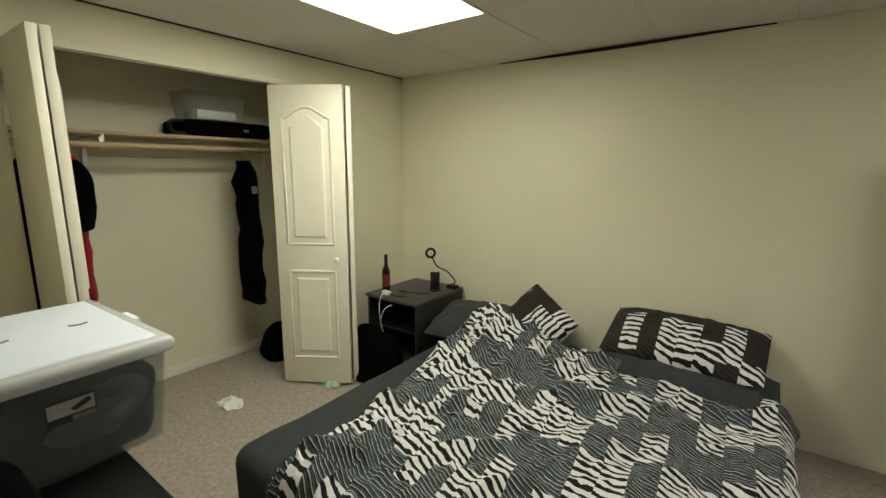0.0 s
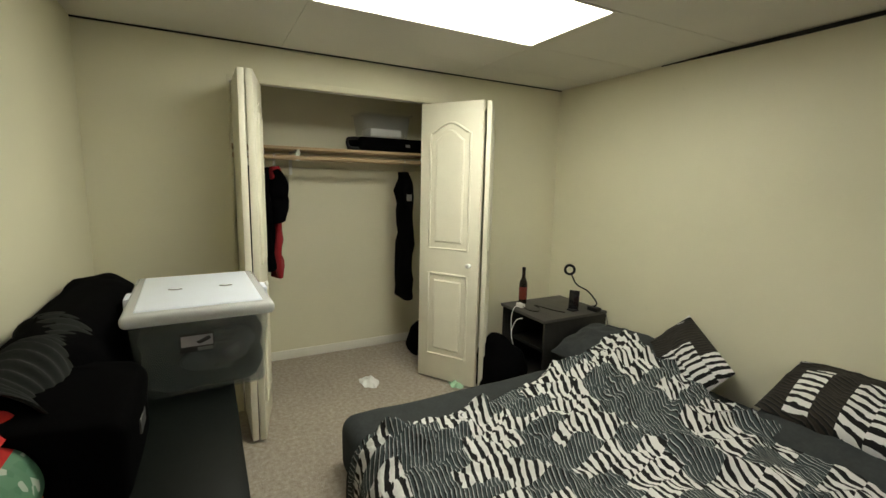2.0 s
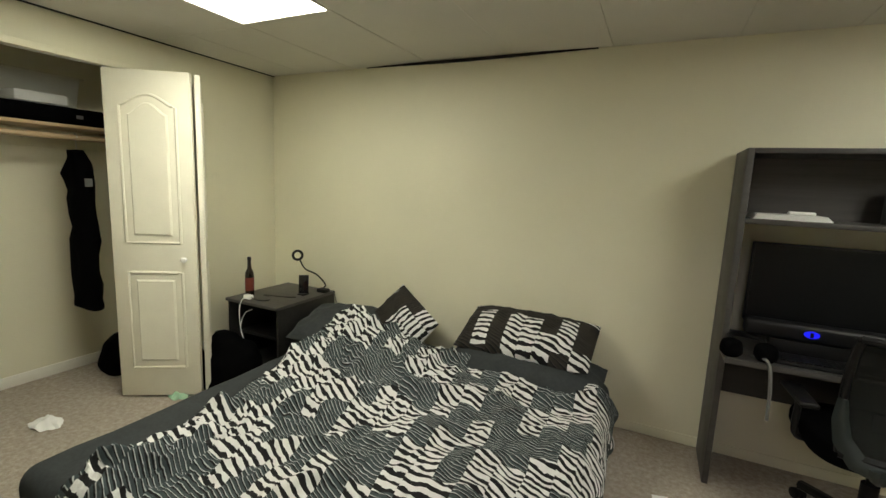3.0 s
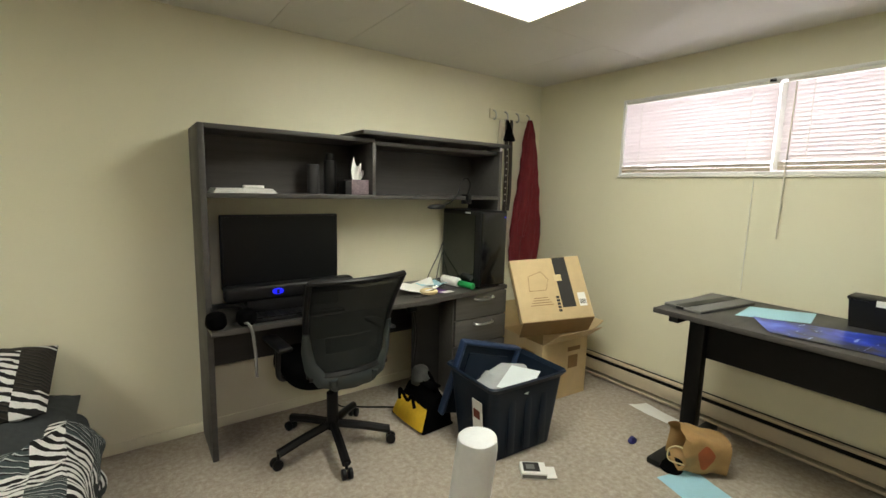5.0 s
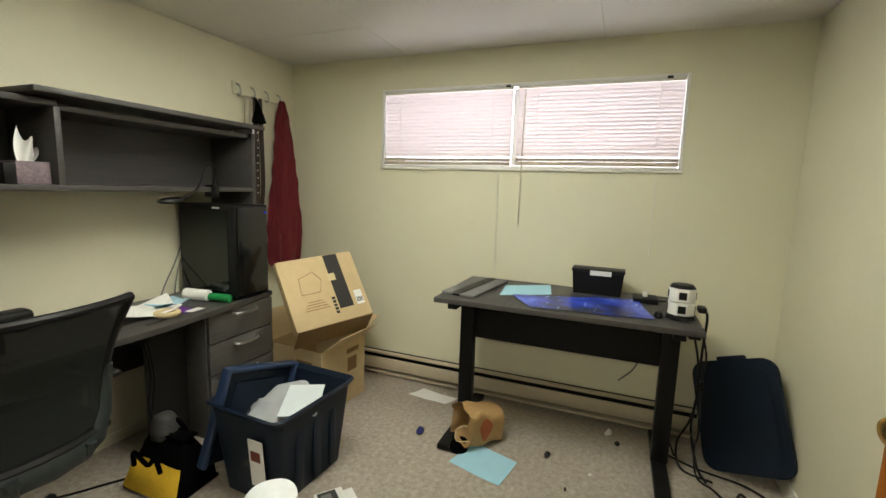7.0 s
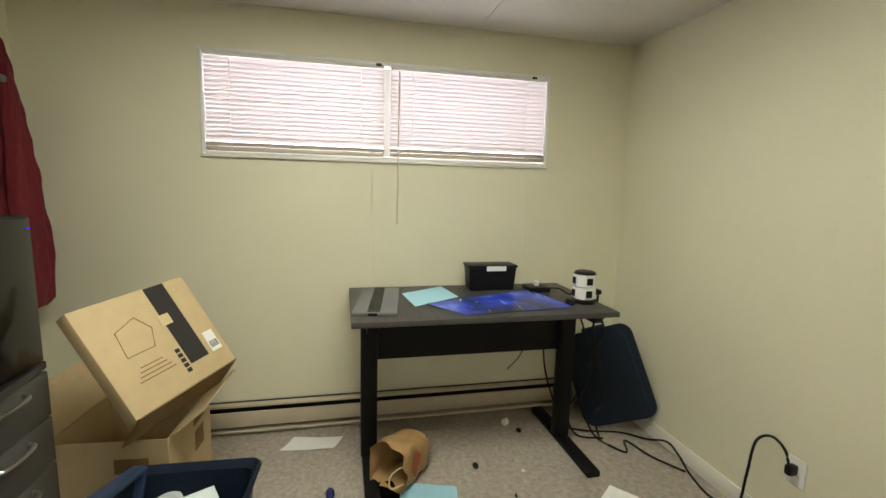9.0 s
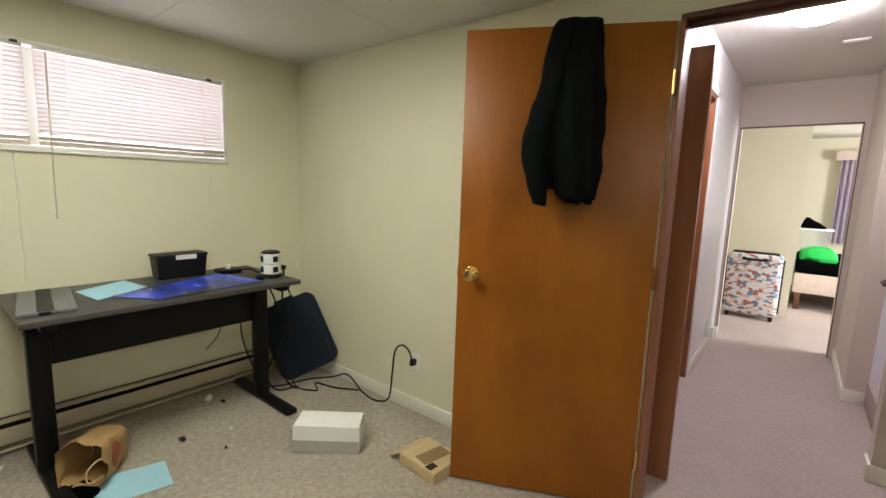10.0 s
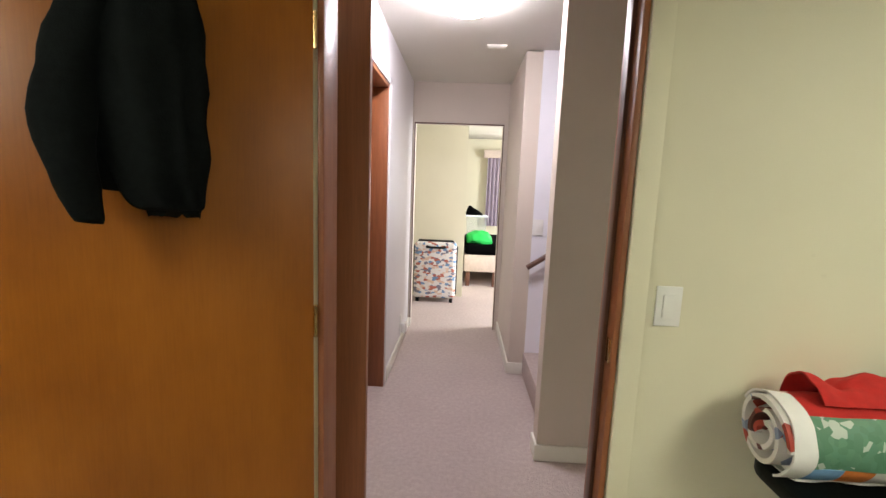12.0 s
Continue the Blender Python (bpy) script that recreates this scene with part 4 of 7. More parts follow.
solo("tissue", crumple(-1.29, 2.78, 0.10, 0.035, 3.0), M_PAPER, "crumpled white tissue on the carpet", "tissue")
solo("wrapper", crumple(-0.98, 3.34, 0.07, 0.04, 7.0), plain("pale_green_film", (0.35, 0.55, 0.38), 0.4), "crumpled pale green wrapper by the bed", "wrapper")

# ---- nightstand ----
ns = thing("nightstand", Matrix.Translation((-0.84, 4.08, 0)), "charcoal laminate nightstand with an open front", "nightstand")
NX0, NX1, NY0, NY1, NZ = -1.09, -0.585, 3.79, 4.40, 0.545
part("top", box(NX0, NX1, NY0, NY1, NZ - 0.022, NZ, 0.003), M_GREYLAM, ns, "", True)
# sides, back and shelves below: shade of the open front is in their colour
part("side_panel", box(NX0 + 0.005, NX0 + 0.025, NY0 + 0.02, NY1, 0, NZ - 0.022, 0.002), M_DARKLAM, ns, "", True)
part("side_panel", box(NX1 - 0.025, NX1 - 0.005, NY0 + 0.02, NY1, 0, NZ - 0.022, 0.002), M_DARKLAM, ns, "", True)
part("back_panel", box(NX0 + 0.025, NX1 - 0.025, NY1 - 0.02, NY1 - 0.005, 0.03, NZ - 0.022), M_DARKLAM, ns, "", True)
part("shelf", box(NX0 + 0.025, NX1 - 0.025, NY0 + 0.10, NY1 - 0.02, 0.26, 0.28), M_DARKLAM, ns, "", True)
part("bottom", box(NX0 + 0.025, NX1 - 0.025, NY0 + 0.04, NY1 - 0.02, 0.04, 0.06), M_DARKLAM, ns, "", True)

bt = thing("bottle", Matrix.Translation((-1.005, 3.935, NZ)), "dark glass beer bottle with a red label", "bottle")
part("glass", loft([(0, 0, 0, 0.028, 0.028), (0.004, 0, 0, 0.031, 0.031), (0.15, 0, 0, 0.031, 0.031), (0.18, 0, 0, 0.026, 0.026), (0.21, 0, 0, 0.015, 0.015), (0.27, 0, 0, 0.0125, 0.0125)], 24, power=2), M_BOTTLE, bt)
part("label", loft([(0.04, 0, 0, 0.0318, 0.0318), (0.05, 0, 0, 0.0318, 0.0318), (0.13, 0, 0, 0.0318, 0.0318), (0.135, 0, 0, 0.0318, 0.0318)], 24, power=2), M_LABEL, bt, "dark red paper label")
part("cap", cyl((0, 0, 0.268), (0, 0, 0.29), 0.0145, 0.013, 20), M_BLACK, bt)

rl = thing("ring_lamp", Matrix.Translation((-0.63, 4.31, NZ)), "small black clamp lamp with a ring head", "lamp")
part("clamp", box(-0.04, 0.045, -0.03, 0.03, 0.0, 0.03, 0.006), M_BLACK, rl)
part("gooseneck", tube([(0.0, 0, 0.03), (0.03, -0.01, 0.07), (-0.01, -0.06, 0.15), (-0.06, -0.13, 0.20), (-0.06, -0.19, 0.28)], 0.0055), M_BLACKM, rl)
ring = [(0.033 * math.cos(2 * math.pi * i / 28), 0, 0.033 * math.sin(2 * math.pi * i / 28)) for i in range(29)]
rg = tube(ring, 0.0095, 10, False)
rg.transform(Matrix.Translation((-0.065, -0.205, 0.315)) @ Matrix.Rotation(radians(45), 4, "Z"))
part("ring_head", rg, M_BLACK, rl)
ps = thing("phone_stand", Matrix.Translation((-0.70, 4.17, NZ)), "black phone leaning on a small stand", "phone")
bm = box(-0.037, 0.037, -0.004, 0.004, 0.008, 0.150, 0.004)
bm.transform(Matrix.Rotation(radians(38), 4, "Z") @ Matrix.Rotation(radians(-12), 4, "X"))
part("phone", bm, M_GLOSSB, ps)
part("base", box(-0.03, 0.03, -0.035, 0.03, 0, 0.010, 0.003), M_BLACK, ps)
ch = thing("charger", Matrix.Translation((-0.93, 3.86, NZ)), "white charging plug with a coiled cable", "charger")
part("plug", box(-0.035, 0.03, -0.02, 0.02, 0, 0.03, 0.006), M_PLASTIC_W, ch)
part("cable", tube([(0.03, 0, 0.012), (0.10, -0.01, 0.006), (0.16, 0.03, 0.006), (0.10, 0.10, 0.006), (0.02, 0.12, 0.006), (0.18, 0.16, 0.006), (0.26, 0.20, 0.006)], 0.0035), M_BLACK, ch, "black cable")
wc = thing("cable", Matrix.Translation((-0.9, 3.78, 0.4)), "white charging cable hanging off the nightstand", "cable")
part("cord", tube([(-0.94, 3.845, 0.553), (-0.92, 3.79, 0.55), (-0.925, 3.772, 0.47), (-0.90, 3.765, 0.33), (-0.85, 3.762, 0.24), (-0.90, 3.76, 0.36), (-0.86, 3.765, 0.47), (-0.79, 3.768, 0.51)], 0.003), M_PLASTIC_W, wc, "", True)
wc2 = thing("cable", Matrix.Translation((-0.56, 4.36, 0.4)), "grey lamp cable hanging down the wall", "cable")
part("cord", tube([(-0.60, 4.34, 0.56), (-0.565, 4.36, 0.54), (-0.56, 4.39, 0.45), (-0.54, 4.40, 0.35), (-0.5, 4.405, 0.2)], 0.003), M_GREY, wc2, "", True)

bg = thing("bag", Matrix.Translation((-0.92, 3.58, 0)), "black cloth bag slumped against the nightstand", "bag")
part("body", loft([(0, -0.86, 3.62, 0.22, 0.13), (0.05, -0.86, 3.62, 0.25, 0.15), (0.20, -0.85, 3.64, 0.235, 0.13), (0.29, -0.87, 3.66, 0.17, 0.09), (0.34, -0.95, 3.67, 0.06, 0.04)], 30, 0.03, 2.3, 6), M_BLKCLOTH, bg, "", True)
part("tag", box(-1.0, -0.982, 3.535, 3.543, 0.25, 0.31), M_PAPER, bg, "white tag", True)

# ---- bed ----
BX0, BX1, BY0, BY1, BZ = -0.43, 1.53, 2.33, 4.39, 0.30
bed = thing("bed", Matrix.Translation((0.55, 3.36, 0)), "low king size bed with a charcoal fitted sheet", "bed")


def mattress():
    bm = box(BX0, BX1, BY0, BY1, 0.0, BZ, 0.07, 5)
    bmesh.ops.subdivide_edges(bm, edges=[e for e in bm.edges if e.calc_length() > 0.3], cuts=14, use_grid_fill=True)
    for v in bm.verts:
        if v.co.z > 0.02:
            v.co += 0.012 * noise.noise_vector(v.co * 4)
    return bm


part("mattress", mattress(), M_SHEET, bed, "", True)


def crease(x, y, k, angle, squeeze, seed):
    """Sharp fold lines, mostly along one direction."""
    c, s = math.cos(angle), math.sin(angle)
    a, b = c * x + s * y, (c * y - s * x) * squeeze
    n = noise.noise(Vector((a * k + 0.35 * noise.noise(Vector((x * 5, y * 5, seed))), b * k, seed)))
    return max(0.0, 1 - 3.6 * abs(n)) ** 1.5


def duvet_point(u, v):
    """u runs across the bed, v from the foot to the head."""
    left = -0.10 + 0.04 * math.sin(5 * v) - 0.20 * v
    x = left + (1.86 - left) * u
    y = 2.14 + 1.93 * v + 0.025 * v * math.sin(9 * u) + 0.14 * v * v * max(0, 1 - 2.6 * u)
    z = BZ + 0.06
    p = Vector((x, y, 0))
    big = noise.noise(p * 1.9 + Vector((3, 1, 0)))
    fold = abs(noise.noise(Vector((x * 6 - y * 3, y * 4.5 + x * 2, 9))))
    z += 0.055 * big + 0.03 * noise.noise(p * 5 + Vector((0, 0, 4))) + 0.014 * noise.noise(p * 13)
    rumpled = 0.30 + 0.70 / (1 + math.exp((x - 0.55 - 0.25 * (y - 3.3)) * 7))
    z += 0.046 * crease(x, y, 2.3, 2.1, 0.45, 1.0) + rumpled * (0.032 * crease(x, y, 4.3, 1.5, 0.5, 2.0) + 0.026 * crease(x, y, 6.5, 2.6, 0.5, 3.0))
    z += rumpled * (0.020 * crease(x, y, 11.0, 1.9, 0.6, 4.0) + 0.013 * crease(x, y, 15.0, 0.7, 0.5, 5.0))
    heap = math.exp(-((x - 0.10) / 0.36) ** 2 - ((y - 3.90) / 0.34) ** 2)
    z += heap * (0.115 + 0.04 * crease(x, y, 7.0, 0.9, 0.6, 6.0)) + 0.04 * math.exp(-((x - 1.1) / 0.5) ** 2 - ((y - 3.3) / 0.5) ** 2)
    z += 0.045 * math.exp(-((y - 4.00) / 0.14) ** 2) / (1 + math.exp(-(x - 0.62) * 16))
    # edges lie down on the mattress or hang over it
    edge = min(max(0.12, u / 0.05), max(0.55, (1 - v) / 0.05), 1.0)
    z = BZ + 0.012 + (z - BZ - 0.012) * edge ** 0.6
    drop = 0.0
    if y < BY0 + 0.03:
        s = BY0 + 0.03 - y
        y = BY0 + 0.03 - 0.075 * math.tanh(s / 0.06) - 0.03 * fold
        drop = s * 1.25
    if x > BX1 - 0.03:
        s = x - BX1 + 0.03
        x = BX1 - 0.03 + 0.075 * math.tanh(s / 0.06) + 0.05 * (fold - 0.2)
        drop = max(drop, s * 1.15)
    return Vector((x, y, max(0.02, z - drop)))


dv = thing("duvet", Matrix.Translation((0.7, 3.1, BZ)), "rumpled duvet in a black, white and slate zebra print", "duvet")
bm = sheet(duvet_point, 280, 260, 0.0, (2.15, 2.05))
part("cover", bm, M_ZEBRA, dv, "", True)
part("lining", sheet(lambda u, v: duvet_point(0.004 + 0.992 * u, 0.004 + 0.992 * v) - Vector((0, 0, 0.010)), 110, 100, 0.0, (2.15, 2.05)), M_SHEET, dv, "charcoal underside", True)
part("hem", tube([duvet_point(0.0, i / 60) for i in range(61)], 0.006, 6, False), M_SHEET, dv, "", True)


def pillow(name, m, w, d, h, mat, label, seed):
    t = thing(name, m, label, "pillow", "pillows on the bed")
    part("cushion", cushion(w, d, h, 0.02, 34, seed), mat, t)
    return t


pillow("pillow", Matrix.Translation((-0.24, 4.08, 0.41)) @ Matrix.Rotation(radians(16), 4, "X") @ Matrix.Rotation(radians(6), 4, "Z"), 0.66, 0.46, 0.17, M_SHEET, "charcoal pillow lying flat at the head of the bed", 1)
pillow("pillow", Matrix.Translation((0.10, 4.175, 0.385)) @ Matrix.Rotation(radians(-6), 4, "Z") @ Matrix.Rotation(radians(60), 4, "X") @ Matrix.Rotation(radians(60), 4, "Z"), 0.58, 0.45, 0.17, M_ZEBRAP, "zebra print pillow leaning against the wall", 2)
pillow("pillow", Matrix.Translation((1.06, 4.12, 0.385)) @ Matrix.Rotation(radians(1), 4, "Y"), 0.90, 0.46, 0.18, M_SHEET, "charcoal pillow under the zebra print pillow", 3)
pillow("pillow", Matrix.Translation((1.04, 4.19, 0.545)) @ Matrix.Rotation(radians(-2), 4, "Y") @ Matrix.Rotation(radians(24), 4, "X") @ Matrix.Rotation(radians(-3), 4, "Z"), 0.80, 0.40, 0.20, M_ZEBRAP, "zebra print pillow on a charcoal pillow", 4)

# ---- folding table and what lies on it ----
TZ, TX0, TX1, TY0, TY1 = 0.752, -0.97, 0.86, 1.262, 1.845
ft = thing("folding_table", Matrix.Translation((0, 1.55, 0)), "black folding table against the door wall", "table")
bm = box(TX0, TX1, TY0, TY1, TZ - 0.04, TZ)
bmesh.ops.bevel(bm, geom=[e for e in bm.edges if abs(e.verts[0].co.z - e.verts[1].co.z) > 0.01], offset=0.09, segments=6, profile=0.5, affect="EDGES")
bmesh.ops.bevel(bm, geom=[e for e in bm.edges if abs(e.verts[0].co.z - e.verts[1].co.z) < 1e-5], offset=0.006, segments=2, profile=0.5, affect="EDGES")
part("tabletop", bm, plain("black_green_plastic", (0.003, 0.0048, 0.0042), 0.42, scale=60, bump=0.15, Specular_IOR_Level=0.16), ft, "", True)
for xa in (0.70, -0.80):
    for ya in (1.33, 1.77):
        part("leg", tube([(xa, ya, TZ - 0.045), (xa + 0.06 * (1 if xa > 0 else -1), ya, 0.0)], 0.0125, 10, False), M_BLACKM, ft, "", True)
    part("crossbar", cyl((xa + 0.02 * (1 if xa > 0 else -1), 1.33, 0.55), (xa + 0.02 * (1 if xa > 0 else -1), 1.77, 0.55), 0.010), M_BLACKM, ft, "", True)
    part("brace", tube([(xa + 0.02 * (1 if xa > 0 else -1), 1.55, 0.55), (xa - 0.3 * (1 if xa > 0 else -1), 1.55, TZ - 0.045)], 0.009, 8, False), M_BLACKM, ft, "", True)

sb = thing("storage_bin", Matrix.Translation((-0.235, 1.75, TZ)) @ Matrix.Rotation(radians(2), 4, "Z") @ Matrix.Diagonal((1, 1, 1.08, 1)), "frosted clear storage bin with a white lid", "storage bin")
part("tub", tub(0.545, 0.38, 0.25, 0.59, 0.42, 0.004, 0.04), M_BINP, sb)
part("contents", loft([(0.012, 0, 0, 0.245, 0.168), (0.03, 0, 0, 0.256, 0.178), (0.12, 0, 0, 0.264, 0.186), (0.18, 0, 0, 0.262, 0.184), (0.205, -0.03, -0.01, 0.20, 0.14), (0.215, -0.05, -0.02, 0.08, 0.06)], 44, 0.018, 8, 5, 14), plain("grey_clothes", (0.016, 0.024, 0.022), 0.9, scale=12, amount=0.6, bump=0.4), sb, "dark folded clothes inside")
lid = box(-0.305, 0.305, -0.225, 0.225, 0.232, 0.272, 0.018, 4)
part("lid_rim", lid, see_through("clear_lid_plastic", (0.84, 0.86, 0.87), 0.6, 0.15), sb, "clear plastic lid rim")
part("lid", box(-0.268, 0.268, -0.190, 0.190, 0.264, 0.277, 0.008, 3), M_LID, sb, "white translucent lid")
part("crumpled_cloth", loft([(0.06, 0.235, 0.02, 0.03, 0.06), (0.10, 0.252, 0.04, 0.022, 0.10), (0.16, 0.262, 0.07, 0.016, 0.08), (0.19, 0.262, 0.07, 0.008, 0.04)], 20, 0.02, 2.2, 4, 16), plain("pale_crumpled_cloth", (0.11, 0.115, 0.115), 0.9, scale=30, amount=0.4, bump=0.4), sb, "grey crumpled cloth inside")
for s in (-1, 1):
    part("latch", box(-0.05, 0.05, s * 0.225 - 0.012, s * 0.225 + 0.012, 0.21, 0.268, 0.006), M_LID, sb)
for a in (-0.08, 0.09):
    bm = tube([(0.0, a - 0.02, 0.2775), (0.012, a, 0.2775), (0.006, a + 0.022, 0.2775)], 0.003, 6)
    part("ink_mark", bm, M_GREY, sb)
part("label_card", box(0.2855, 0.2910, -0.070, 0.030, 0.138, 0.196, 0.001), M_INK, sb, "grey product label with a dark border")
part("label_print", box(0.2912, 0.2920, -0.066, 0.026, 0.156, 0.189), plain("grey_label", (0.36, 0.34, 0.35), 0.6), sb)
part("label_mark", loft([(0.163, 0.2925, -0.012, 0.0012, 0.004), (0.170, 0.2925, -0.006, 0.0012, 0.016), (0.176, 0.2925, 0.006, 0.0012, 0.014), (0.184, 0.2925, 0.014, 0.0012, 0.003)], 12, 0, 2), M_INK, sb)
part("label_strip", box(0.2912, 0.2920, -0.020, 0.026, 0.1405, 0.151), M_GREY, sb)

bb = thing("bag", Matrix.Translation((0.25, 1.55, TZ)), "black soft case with a grey tag", "bag")
case = loft([(TZ, 0.38, 1.44, 0.180, 0.165), (TZ + 0.02, 0.38, 1.44, 0.190, 0.175), (TZ + 0.15, 0.38, 1.445, 0.190, 0.175), (TZ + 0.185, 0.38, 1.44, 0.188, 0.170), (TZ + 0.203, 0.38, 1.435, 0.178, 0.155), (TZ + 0.208, 0.38, 1.43, 0.13, 0.11)], 44, 0.008, 10, 4)
for v in case.verts:
    v.co.z += 0.07 * (1.615 - v.co.y) * max(0.0, v.co.z - TZ) / 0.2
part("body", case, M_BLKCLOTH, bb, "", True)
part("piping", tube([(0.205, 1.60, TZ + 0.01), (0.192, 1.608, TZ + 0.09), (0.196, 1.603, TZ + 0.16), (0.21, 1.58, TZ + 0.198)], 0.004), M_BLACK, bb, "black edge piping", True)
part("tag", box(0.36, 0.44, 1.617, 1.624, TZ + 0.095, TZ + 0.132, 0.002, 1, None), plain("dark_grey_tag", (0.045, 0.045, 0.047), 0.7), bb, "grey fabric tag", True)
cl = thing("piled_clothing", Matrix.Translation((-0.3, 1.4, TZ)), "dark heap of clothing with a ribbed sweater", "clothing")
part("sweatshirt", loft([(TZ, -0.30, 1.42, 0.55, 0.13), (TZ + 0.05, -0.30, 1.42, 0.57, 0.14), (TZ + 0.20, -0.28, 1.40, 0.55, 0.13), (TZ + 0.275, -0.26, 1.375, 0.50, 0.09), (TZ + 0.295, -0.25, 1.36, 0.40, 0.04)], 40, 0.02, 3.5, 8), M_BLKCLOTH, cl, "", True)


def ribbed(u, v):
    x = -0.10 + 0.60 * u
    a = math.pi * v
    r = 0.088 + 0.014 * noise.noise(Vector((x * 6, v * 3, 1))) + 0.010 * math.sin(x * 26 + 3 * v)
    return Vector((x + 0.04 * noise.noise(Vector((x * 5, v * 2, 4))), 1.375 + r * 1.05 * math.cos(a) + 0.02 * math.sin(x * 13), TZ + 0.205 + 1.0 * r * math.sin(a) + 0.0055 * math.sin(x * 190 + 5 * v) - 0.03 * u * u))


part("sweater", sheet(ribbed, 420, 16, 0.004), plain("charcoal_knit", (0.007, 0.009, 0.0085), 0.95, bump=0.4), cl, "charcoal ribbed sweater", True)

qr = thing("rolled_quilt", Matrix.Translation((0.7, 1.43, TZ)), "rolled holiday quilt in green, red and white", "quilt")
QX0, QX1, QY, QZ, QR = 0.49, 0.880, 1.370, TZ + 0.104, 0.104


def quilt_band(a0, a1, r_add=0.0, xa=QX0, xb=QX1 - 0.050):
    def fn(u, v):
        a = a0 + (a1 - a0) * v
        x = xa + (xb - xa) * u
        r = QR + r_add + 0.006 * noise.noise(Vector((x * 14, a * 2, 2)))
        return Vector((x, QY + r * math.cos(a), QZ + r * 0.97 * math.sin(a)))
    return fn


part("green_band", sheet(quilt_band(radians(-18), radians(52)), 30, 12, 0.006), M_QUILTG, qr, "green band with pale stars", True)
part("white_hem", sheet(quilt_band(radians(-62), radians(150), 0.0, QX1 - 0.050, QX1), 10, 30, 0.006), M_PAPER, qr, "white backing folded over the end", True)
part("red_band", sheet(quilt_band(radians(52), radians(150)), 30, 12, 0.006), M_SCARLET, qr, "scarlet band", True)
part("white_band", sheet(quilt_band(radians(150), radians(300)), 30, 16, 0.006), M_PAPER, qr, "white backing", True)
for i, (c, nm) in enumerate((((0.22, 0.45, 0.75), "pale blue patch"), ((0.75, 0.22, 0.04), "orange patch"), ((0.75, 0.72, 0.68), "white patch"), ((0.75, 0.22, 0.04), "orange patch"), ((0.75, 0.72, 0.68), "white patch"))):
    xa, xb = QX1 - 0.120 - 0.07 * i, QX1 - 0.050 - 0.07 * i

    def fn(u, v, xa=xa - 0.0, xb=xb):
        a = radians(-62) + radians(44) * v
        return Vector((xa + (xb - xa) * u, QY + QR * 1.01 * math.cos(a), QZ + QR * 0.98 * math.sin(a)))
    part("patch", sheet(fn, 6, 8, 0.005), plain("quilt_patch_" + nm.replace(" ", "_"), c, 0.9, bump=0.3), qr, nm, True)


def spiral(u, v):
    a = u * 5.2 * math.pi
    r = QR * (0.98 - 0.155 * u * 5.2)
    return Vector((QX1 - 0.004 + 0.012 * (1 - v) + 0.006 * math.sin(a * 1.3), QY + r * math.cos(a), QZ + r * math.sin(a))) + Vector((-0.10 * v, 0, 0))


part("roll_end", sheet(spiral, 130, 3, 0.012), patches("quilt_roll_end", [(0.75, 0.72, 0.68), (0.40, 0.05, 0.03), (0.3, 0.35, 0.5), (0.12, 0.04, 0.03), (0.75, 0.72, 0.68)], 22), qr, "layered roll end", True)
part("core", cyl((QX0, QY, QZ), (QX1 - 0.06, QY, QZ), QR * 0.93), M_PAPER, qr, "", True)
rc = thing("red_cloth", Matrix.Translation((0.66, 1.42, TZ + 0.2)), "crumpled scarlet cloth lying on the quilt", "cloth")


def red_fn(u, v):
    x = 0.49 + 0.30 * u
    a = radians(62) + radians(80) * v
    w = 0.004 + 0.034 * abs(math.sin(2.3 + 5.2 * u)) + 0.02 * noise.noise(Vector((u * 6, v * 5, 3)))
    r = QR + 0.012 + w * math.sin(math.pi * v)
    return Vector((x, QY + r * math.cos(a), QZ + r * math.sin(a)))


part("cloth", sheet(red_fn, 36, 20, 0.004), M_SCARLET, rc, "", True)

# ---- hutch desk ----
HX0, HX1, HF, DF, DZ = 2.015, 3.875, 4.07, 3.90, 0.725
hd_ = thing("hutch_desk", Matrix.Translation((2.95, 4.2, 0)), "long charcoal laminate desk with an open hutch above", "desk")
part("side_panel", box(HX0, HX0 + 0.028, HF, N - 0.014, 0, 1.655, 0.003), M_GREYLAM, hd_, "", True)
part("side_panel", box(HX1 - 0.028, HX1, HF, N - 0.014, DZ, 1.655, 0.003), M_GREYLAM, hd_, "", True)
def desk_front():
    """The front strip of the desktop, cut back towards the drawers."""
    bm = bmesh.new()
    plan = [(HX0, HF), (HX0, DF), (3.16, DF), (HX1 + 0.02, DF + 0.085), (HX1 + 0.02, HF)]
    low, top = [[bm.verts.new((x, y, z)) for x, y in plan] for z in (DZ - 0.028, DZ)]
    bm.faces.new(low)
    bm.faces.new(top)
    for i in range(5):
        bm.faces.new((low[i], low[(i + 1) % 5], top[(i + 1) % 5], top[i]))
    bmesh.ops.recalc_face_normals(bm, faces=bm.faces)
    bmesh.ops.bevel(bm, geom=bm.edges[:], offset=0.003, segments=2, affect="EDGES")
    return bm


